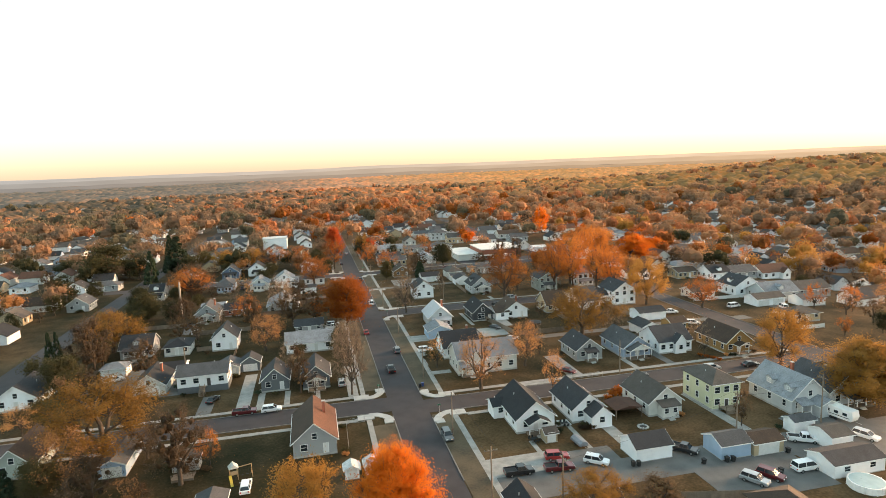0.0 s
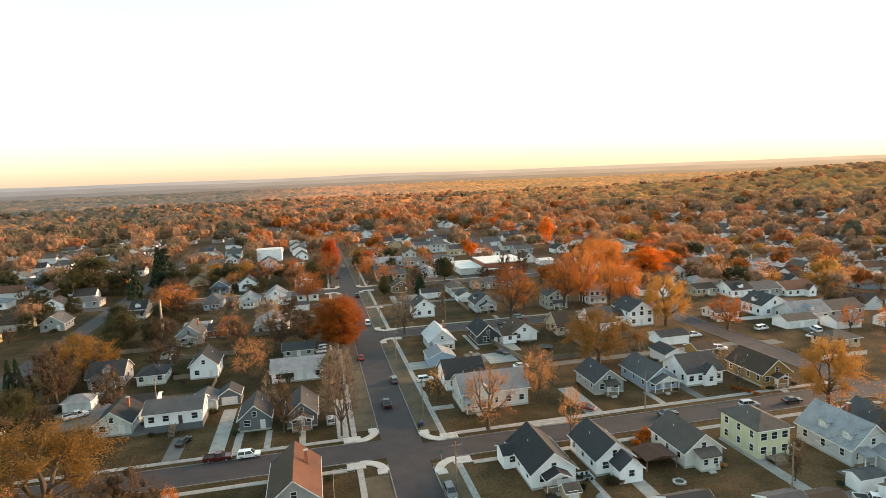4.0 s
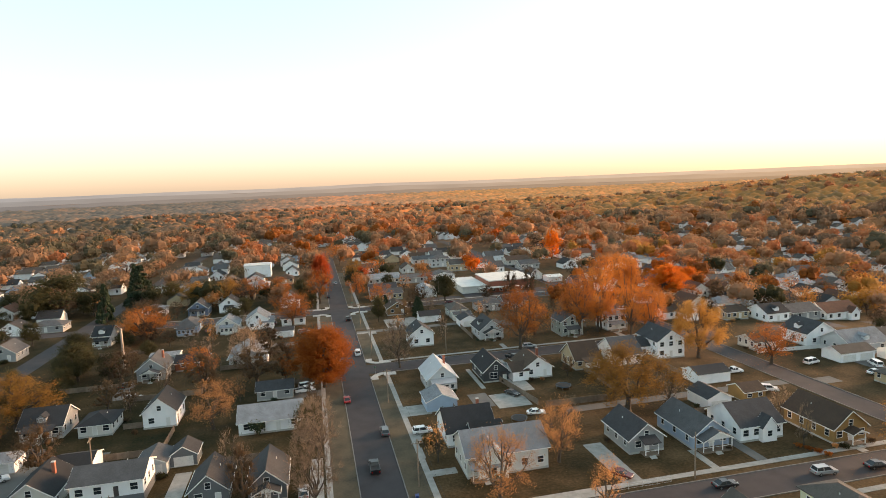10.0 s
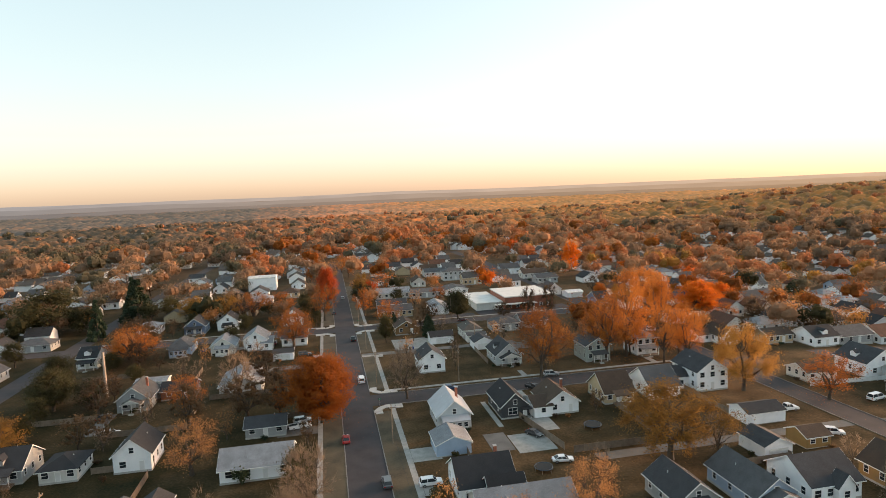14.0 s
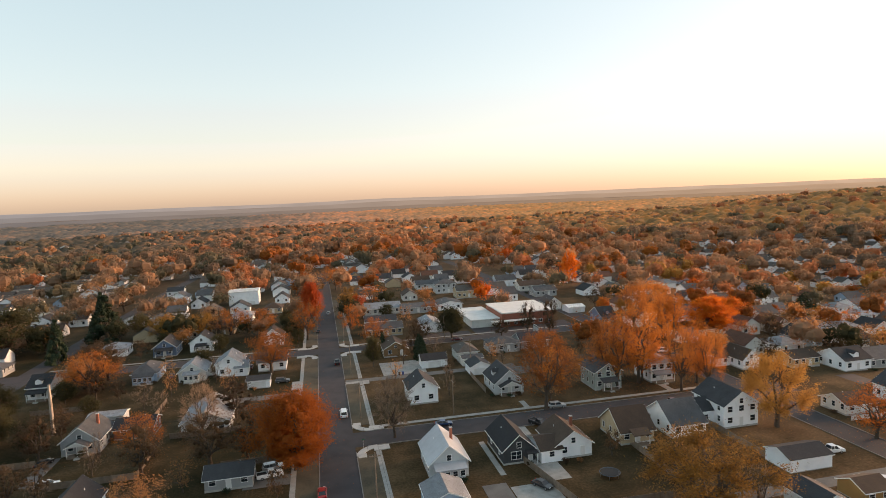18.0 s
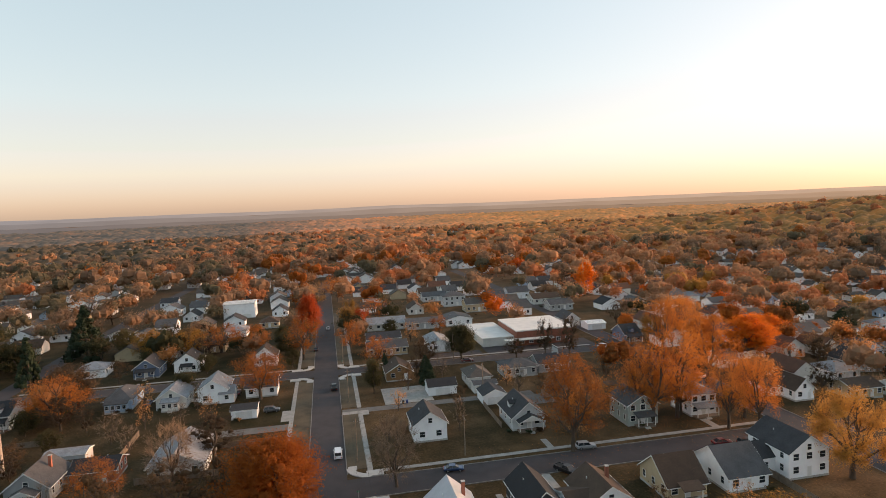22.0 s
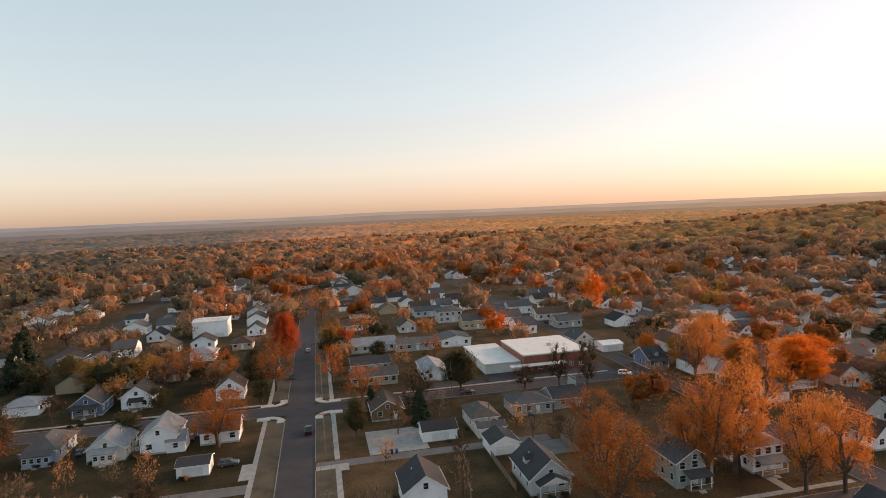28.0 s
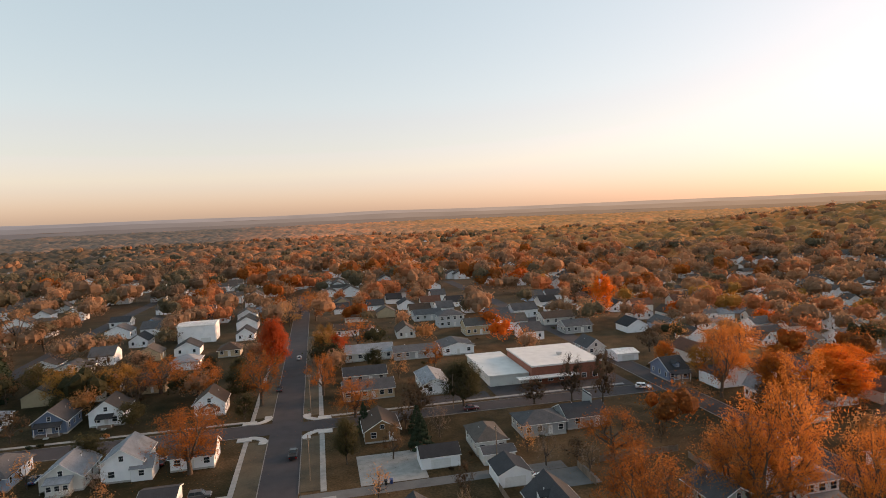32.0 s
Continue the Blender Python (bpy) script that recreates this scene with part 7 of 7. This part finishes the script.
WHITE_FENCE = rough_mat("white_fence_paint", (0.7, 0.7, 0.68), 0.6, 0.1, 1, 10, 0.1)
fence(42.6, 57.5, 38.5, 80.0)
fence(20.8, 55.0, 21.6, 79.0)
fence(21.6, 79.0, 21.9, 96.0)
fence(44.0, 55.5, 61.0, 55.2)
fence(36.0, -44.0, 48.0, -47.0, 1.8)
fence(-36.0, 47.5, -22.0, 47.5, 1.6)
fence(-61.0, 75.0, -48.0, 75.0, 1.5)
fence(-44.0, 118.0, -26.0, 118.0, 1.6)
fence(64.0, 140.0, 64.0, 149.0, 1.6)
fence(124.0, 30.0, 140.0, 30.0, 1.4, WHITE_FENCE, "white painted board fence")
fence(-50.0, 176.0, -36.0, 176.0, 1.1, WHITE_FENCE, "low white picket fence beside the street")
fence(124.5, 76.0, 150.0, 74.0, 1.3, WHITE_FENCE, "white painted board fence")
for x0, y0, x1, y1 in ((-64, 57, -48, 57), (-48, 57, -48, 70), (-30, 70, -14, 70), (-66, 96, -46, 96), (-46, 96, -46, 112), (-28, 96, -12, 96), (-70, 134, -52, 134), (-52, 134, -52, 150), (-34, 134, -14, 134), (-88, 110, -72, 110),
                       (-96, 60, -84, 60), (-90, 150, -74, 150), (24, 124, 24, 140), (44, 126, 44, 144), (70, 40, 86, 40), (86, 40, 86, 49), (66, 60, 66, 78), (90, 62, 90, 84), (70, 150, 90, 150), (90, 126, 90, 146)):
    fence(x0, y0, x1, y1, 1.6, None, "dark weathered board fence between back yards")
low_fence(-16.5, 4.0, -12.6, 4.0)
low_fence(-16.8, 4.0, -17.0, -8.5)
low_fence(40.0, 13.6, 52.0, 13.6)


def bin_cart(x, y, rot=0, mat=None, label="black wheeled rubbish bin beside the drive"):
    e = tagged(new("wheeled_bin"), label, "rubbish bin", group="wheeled bins")
    e.matrix_basis = pose(x, y, ground_z(x, y), rz=rot)
    m = mat or RUBBER
    part("bin_body", Shape().add([(-0.25, -0.28, 0.08), (0.25, -0.28, 0.08), (0.25, 0.28, 0.08), (-0.25, 0.28, 0.08), (-0.32, -0.38, 1.0), (0.32, -0.38, 1.0), (0.32, 0.36, 1.0), (-0.32, 0.36, 1.0)],
                                [(0, 3, 2, 1), (4, 5, 6, 7), (0, 1, 5, 4), (1, 2, 6, 5), (2, 3, 7, 6), (3, 0, 4, 7)]), m, e)
    part("bin_lid", Shape().box(-0.35, 0.35, -0.42, 0.4, 1.0, 1.08), m, e)
    for s in (-1, 1):
        part("wheel", Shape().tube((s * 0.24, 0.3, 0.12), (s * 0.3, 0.3, 0.12), 0.12, 0.12, 10), RUBBER, e)


BLUE_BIN = rough_mat("blue_bin", (0.03, 0.06, 0.2), 0.5, 0.1)
for x, y in ((52.0, -35.0), (53.2, -35.2), (65.2, -35.4), (34.6, -31.4), (35.6, -31.6), (57.3, -42.0), (58.3, -41.2), (14.6, -28.5), (47.5, -34.4), (3.4, 20.5)):
    bin_cart(x, y)
bin_cart(4.2, 21.2, 0, BLUE_BIN, "blue wheeled recycling bin on the kerb")
bin_cart(22.5, 153.4, 0, BLUE_BIN, "blue wheeled recycling bin beside the alley")
bin_cart(21.3, 153.2)


def camper(x, y, rot):
    e = tagged(new("camper"), "long white camper trailer with dark windows", "camper")
    e.matrix_basis = pose(x, y, 0, rz=rot)
    m = rough_mat("camper_shell", (0.78, 0.78, 0.76), 0.4, 0.08, 0.8, 10, 0.05)
    b = part("shell", Shape().prism([(-3.9, 0.6), (3.7, 0.6), (4.1, 1.6), (3.8, 2.9), (-3.7, 2.95), (-4.0, 2.6)], -1.2, 1.2, "x"), m, e)
    bv = b.modifiers.new("soft", "BEVEL")
    bv.width, bv.segments = 0.12, 2
    part("stripe", Shape().box(-1.215, 1.215, -3.4, 3.4, 1.15, 1.3), rough_mat("camper_stripe", (0.1, 0.09, 0.09), 0.5), e)
    for u in (-2.4, -0.6, 1.2, 2.6):
        part("window", Shape().box(-1.225, 1.225, u - 0.45, u + 0.45, 1.6, 2.2), GLASS, e)
    part("air_conditioner", Shape().box(-0.35, 0.35, -0.4, 0.5, 2.95, 3.2), TRIM, e)
    for s in (-1, 1):
        for u in (-0.5, 0.45):
            part("wheel", Shape().tube((s * 0.95, u, 0.34), (s * 1.18, u, 0.34), 0.34, 0.34, 14), RUBBER, e)
    part("tow_bar", Shape().tube((0, -5.2, 0.5), (0, -3.9, 0.6), 0.07, 0.07, 6), STEEL, e)


camper(86.6, -25.6, 12)


def pool(x, y):
    e = tagged(new("swimming_pool"), "round white above-ground pool under a pale cover", "pool")
    e.matrix_basis = pose(x, y, 0)
    part("pool_wall", Shape().tube((0, 0, 0), (0, 0, 1.2), 2.9, 2.9, 28), TRIM, e)
    part("pool_cover", Shape().tube((0, 0, 1.16), (0, 0, 1.24), 2.72, 2.6, 28), rough_mat("pool_cover", (0.3, 0.42, 0.44), 0.5, 0.2), e)
    for k in range(10):
        a = k * 0.6283
        part("upright", Shape().box(math.cos(a) * 2.95 - 0.06, math.cos(a) * 2.95 + 0.06, math.sin(a) * 2.95 - 0.06, math.sin(a) * 2.95 + 0.06, 0, 1.26), TRIM, e)
    part("ladder", Shape().tube((-0.25, -3.2, 0), (-0.25, -3.0, 1.7), 0.03, 0.03, 6).tube((0.25, -3.2, 0), (0.25, -3.0, 1.7), 0.03, 0.03, 6).tube((-0.25, -3.1, 0.5), (0.25, -3.1, 0.5), 0.03, 0.03, 6).tube((-0.25, -3.06, 0.95), (0.25, -3.06, 0.95), 0.03, 0.03, 6), STEEL, e)


pool(68.5, -49.0)


def trampoline(x, y, r=2.1):
    e = tagged(new("trampoline"), "round black trampoline on steel legs in a yard", "trampoline", group="trampolines")
    e.matrix_basis = pose(x, y, 0)
    part("mat", Shape().tube((0, 0, 0.86), (0, 0, 0.88), r - 0.25, r - 0.25, 24), RUBBER, e)
    s = Shape()
    for k in range(24):
        a, b = k * math.pi / 12, (k + 1) * math.pi / 12
        s.tube((r * math.cos(a), r * math.sin(a), 0.87), (r * math.cos(b), r * math.sin(b), 0.87), 0.09, 0.09, 5)
    part("rim", s, rough_mat("trampoline_pad", (0.06, 0.09, 0.12), 0.6), e)
    for k in range(6):
        a = k * math.pi / 3
        part("leg", Shape().tube((r * math.cos(a), r * math.sin(a), 0), (r * math.cos(a), r * math.sin(a), 0.87), 0.03, 0.03, 6), STEEL, e)


trampoline(54.0, 67.1)
trampoline(34.6, 49.6, 1.9)
bush("conifer", -27.7, 61.5, 4.2, 3.4)
bush("olive", 11.1, 44.0, 2.6, 3.6)
car("sedan", "black", 38.8, 66.8, 150)
car("sedan", "white", 39.9, 52.2, 100)
car("suv", "white", 10.6, 50.0, 90)


def play_set(x, y, rot):
    e = tagged(new("play_set"), "wooden garden play tower with yellow slide and swing", "play set")
    e.matrix_basis = pose(x, y, 0, rz=rot)
    m = rough_mat("play_timber", (0.36, 0.24, 0.12), 0.8, 0.2)
    for a in (-0.7, 0.7):
        for b in (-0.7, 0.7):
            part("post", Shape().box(a - 0.05, a + 0.05, b - 0.05, b + 0.05, 0, 2.6), m, e)
    part("deck", Shape().box(-0.75, 0.75, -0.75, 0.75, 1.2, 1.28), m, e)
    part("tower_roof", Shape().prism([(-0.9, 2.5), (0.9, 2.5), (0, 3.3)], -0.9, 0.9, "y"), rough_mat("play_canopy", (0.55, 0.55, 0.5), 0.7), e)
    part("slide", Shape().add([(-1.0, -0.75, 1.25), (-0.5, -0.75, 1.25), (-0.5, -2.9, 0.15), (-1.0, -2.9, 0.15), (-1.0, -0.75, 1.3), (-0.5, -0.75, 1.3), (-0.5, -2.9, 0.2), (-1.0, -2.9, 0.2)],
                                [(0, 3, 2, 1), (4, 5, 6, 7), (0, 1, 5, 4), (1, 2, 6, 5), (2, 3, 7, 6), (3, 0, 4, 7)]), rough_mat("slide_yellow", (0.6, 0.42, 0.05), 0.4), e, "yellow plastic slide")
    part("swing_beam", Shape().box(0.7, 3.4, -0.06, 0.06, 2.2, 2.34), m, e)
    for b in (-0.9, 0.9):
        part("swing_leg", Shape().tube((3.3, 0, 2.25), (3.3, b, 0), 0.06, 0.06, 5), m, e)
    for u in (1.5, 2.5):
        part("swing_seat", Shape().tube((u - 0.2, 0, 2.2), (u - 0.2, 0, 0.5), 0.012, 0.012, 4).tube((u + 0.2, 0, 2.2), (u + 0.2, 0, 0.5), 0.012, 0.012, 4).box(u - 0.22, u + 0.22, -0.1, 0.1, 0.46, 0.5), RUBBER, e)


play_set(-39.0, -14.0, 15)


def carport(x0, x1, y0, y1, h, roof, label):
    e = tagged(new("carport"), label, "carport")
    e.matrix_basis = pose((x0 + x1) / 2, (y0 + y1) / 2, 0)
    a, b = (x1 - x0) / 2, (y1 - y0) / 2
    for u in (-a + 0.1, a - 0.1):
        for v in (-b + 0.1, b - 0.1):
            part("post", Shape().box(u - 0.07, u + 0.07, v - 0.07, v + 0.07, 0, h), TIMBER, e)
    part("carport_roof", Shape().prism([(-a - 0.2, h), (a + 0.2, h), (0, h + 0.7)], -b - 0.2, b + 0.2, "y"), roof_mat(roof), e)
    part("back_wall", Shape().box(-a + 0.1, a - 0.1, b - 0.16, b - 0.08, 0, h - 0.02), wall_mat("brown"), e)


carport(41.5, 48.0, -12.5, -7.0, 2.3, "rust", "low open shelter with rusty red roof beside a house")
carport(93.0, 101.0, -24.0, -18.0, 2.6, "greybrown", "brick coloured carport with flat brown roof")
garage(20.0, 25.0, -45.0, 5.0, 2.4, 1.2, "x", "grey", "dkgrey", "small grey shed with dark roof beside the alley", doors=0)
garage(-14.6, -11.9, -20.0, 2.6, 2.0, 0.7, "y", "white", "white", "small white garden shed behind a house", doors=1)
garage(-18.4, -15.8, -20.6, 2.6, 2.0, 0.7, "y", "white", "white", "small white garden shed behind a house", doors=1)


def sign(x, y, rot=0):
    e = tagged(new("street_sign"), "small street sign on a thin steel post", "street sign", group="street signs")
    e.matrix_basis = pose(x, y, 0, rz=rot)
    part("post", Shape().tube((0, 0, 0), (0, 0, 2.8), 0.035, 0.035, 6), STEEL, e)
    part("plate", Shape().box(-0.35, 0.35, -0.015, 0.015, 2.45, 2.75), rough_mat("sign_green", (0.03, 0.18, 0.09), 0.5), e)


for x, y in ((4.6, 2.2), (-7.6, 19.0), (4.6, 96.0), (4.6, 201.0)):
    sign(x, y)
sign(15.5, 201.8, 0)


def timber_stair(x, y, rot, h, n, label):
    """Open wooden steps with handrails."""
    e = tagged(new("timber_stair"), label, "stairs")
    e.matrix_basis = pose(x, y, 0, rz=rot)
    for k in range(n):
        part("tread", Shape().box(-0.6, 0.6, -0.28 * (n - k), -0.28 * (n - k) + 0.3, h * (k + 1) / n - 0.05, h * (k + 1) / n), TIMBER, e)
    for u in (-0.62, 0.62):
        part("stringer", Shape().add([(u - 0.03, -0.28 * n, 0), (u + 0.03, -0.28 * n, 0), (u + 0.03, 0, h - 0.2), (u - 0.03, 0, h - 0.2), (u - 0.03, -0.28 * n, 0.2), (u + 0.03, -0.28 * n, 0.2), (u + 0.03, 0, h), (u - 0.03, 0, h)],
                                     [(0, 3, 2, 1), (4, 5, 6, 7), (0, 1, 5, 4), (1, 2, 6, 5), (2, 3, 7, 6), (3, 0, 4, 7)]), TIMBER, e)
        for q in (0.05, 0.95):
            part("rail_post", Shape().box(u - 0.05, u + 0.05, -0.28 * n * q - 0.05, -0.28 * n * q + 0.05, 0, h * (1 - q) + 0.95), TIMBER, e)
        part("handrail", Shape().tube((u, 0, h + 0.9), (u, -0.28 * n, 0.95), 0.05, 0.05, 5), TIMBER, e)
    part("landing", Shape().box(-0.9, 0.9, 0, 1.1, h - 0.08, h), TIMBER, e)


def deck(x0, x1, y0, y1, h, label):
    """A raised deck: boards on posts with a rail."""
    e = tagged(new("deck"), label, "deck", group="garden decks")
    e.matrix_basis = pose((x0 + x1) / 2, (y0 + y1) / 2, 0)
    a, b = (x1 - x0) / 2, (y1 - y0) / 2
    n = max(4, int((y1 - y0) / 0.25))
    for k in range(n):
        v = -b + k * 2 * b / n
        part("board", Shape().box(-a, a, v, v + 2 * b / n - 0.02, h - 0.05, h), TIMBER, e)
    for u in (-a + 0.06, a - 0.06):
        for v in (-b + 0.06, b - 0.06):
            part("post", Shape().box(u - 0.06, u + 0.06, v - 0.06, v + 0.06, 0, h + 0.95), TIMBER, e)
    part("rail", Shape().box(-a, a, -b + 0.02, -b + 0.1, h + 0.88, h + 0.95), TIMBER, e)
    part("skirt", Shape().box(-a + 0.02, a - 0.02, -b + 0.01, -b + 0.05, 0, h - 0.06), TIMBER, e)


timber_stair(-52.6, 34.95, 0, 1.75, 9, "brown wooden steps up to a raised white house")
deck(65.8, 70.4, -17.4, -14.8, 0.9, "dark brown wooden deck behind a yellow house")
deck(-50.6, -46.6, -12.0, -9.6, 0.5, "low weathered garden deck on a lawn")


def covered_trailer(x, y, rot):
    e = tagged(new("trailer"), "small utility trailer under a grey tarpaulin on grass", "trailer")
    e.matrix_basis = pose(x, y, 0, rz=rot)
    tarp = rough_mat("grey_tarpaulin", (0.2, 0.21, 0.23), 0.6, 0.3, 1.5, 6, 0.4)
    c = part("cover", Shape().prism([(-1.0, 0.45), (1.0, 0.45), (0.95, 0.95), (0.4, 1.35), (-0.3, 1.4), (-0.95, 0.95)], -1.9, 1.9, "y"), tarp, e)
    b = c.modifiers.new("soft", "BEVEL")
    b.width, b.segments = 0.1, 2
    for s in (-1, 1):
        part("wheel", Shape().tube((s * 0.82, 0, 0.3), (s * 1.0, 0, 0.3), 0.3, 0.3, 12), RUBBER, e)
    part("tow_bar", Shape().tube((0, -3.0, 0.4), (0, -1.8, 0.45), 0.05, 0.05, 6), STEEL, e)


def fire_pit(x, y):
    e = tagged(new("fire_pit"), "ring of pale stones round a fire pit on a lawn", "fire pit")
    e.matrix_basis = pose(x, y, 0)
    for k in range(12):
        a = k * math.pi / 6
        part("stone", Shape().box(math.cos(a) - 0.2, math.cos(a) + 0.2, math.sin(a) - 0.17, math.sin(a) + 0.17, -0.05, 0.2 + 0.03 * (k % 3)), CONCRETE, e)
    part("ash_bed", Shape().tube((0, 0, -0.05), (0, 0, 0.05), 0.85, 0.85, 16), rough_mat("ash", (0.05, 0.048, 0.045), 0.95), e)


def patio_set(x, y, rot=0):
    e = tagged(new("patio_table"), "dark metal patio table with an open frame", "table")
    e.matrix_basis = pose(x, y, 0.02, rz=rot)
    part("tabletop", Shape().box(-0.8, 0.8, -0.45, 0.45, 0.7, 0.74), RUBBER, e)
    for a in (-0.7, 0.7):
        for b in (-0.38, 0.38):
            part("leg", Shape().tube((a, b, 0), (a, b, 0.7), 0.025, 0.025, 6), RUBBER, e)
    for k in range(4):
        c = tagged(new("patio_chair"), "dark metal patio chair beside a table", "chair", group="patio chairs")
        sx, sy = (-0.45, 0.45)[k % 2], (-0.85, 0.85)[k // 2]
        c.matrix_basis = pose(x, y, 0.02, rz=rot) @ pose(sx, sy, 0, rz=0 if sy < 0 else 180)
        part("seat", Shape().box(-0.24, 0.24, -0.24, 0.24, 0.42, 0.46), RUBBER, c)
        part("backrest", Shape().box(-0.24, 0.24, -0.27, -0.23, 0.46, 0.95), RUBBER, c)
        for a in (-0.2, 0.2):
            for b in (-0.2, 0.2):
                part("leg", Shape().tube((a, b, 0), (a, b, 0.42), 0.02, 0.02, 5), RUBBER, c)


covered_trailer(28.9, -20.4, 6)
fire_pit(45.3, -17.2)
patio_set(29.6, -11.6)
patio_set(20.6, -16.6, 20)
garage(22.6, 25.2, -18.0, 2.8, 2.0, 0.8, "x", "tan", "greybrown", "small brown timber garden shed on the grass", doors=1, name="garden_shed")
for x, y, h1 in ((47.5, 0.0, 1.8), (50.4, 1.4, 2.2), (45.4, -1.6, 1.5), (48.9, 0.6, 2.0), (85.3, 18.6, 1.1), (86.2, 17.0, 1.1), (87.0, 15.4, 1.2), (87.9, 13.8, 1.1)):
    bush("red", x, y, h1, h1 * 1.3)
for x, y in ((33.4, -14.4), (34.6, -14.5), (32.4, -14.2)):
    bush("brown", x, y, 1.2, 1.7)
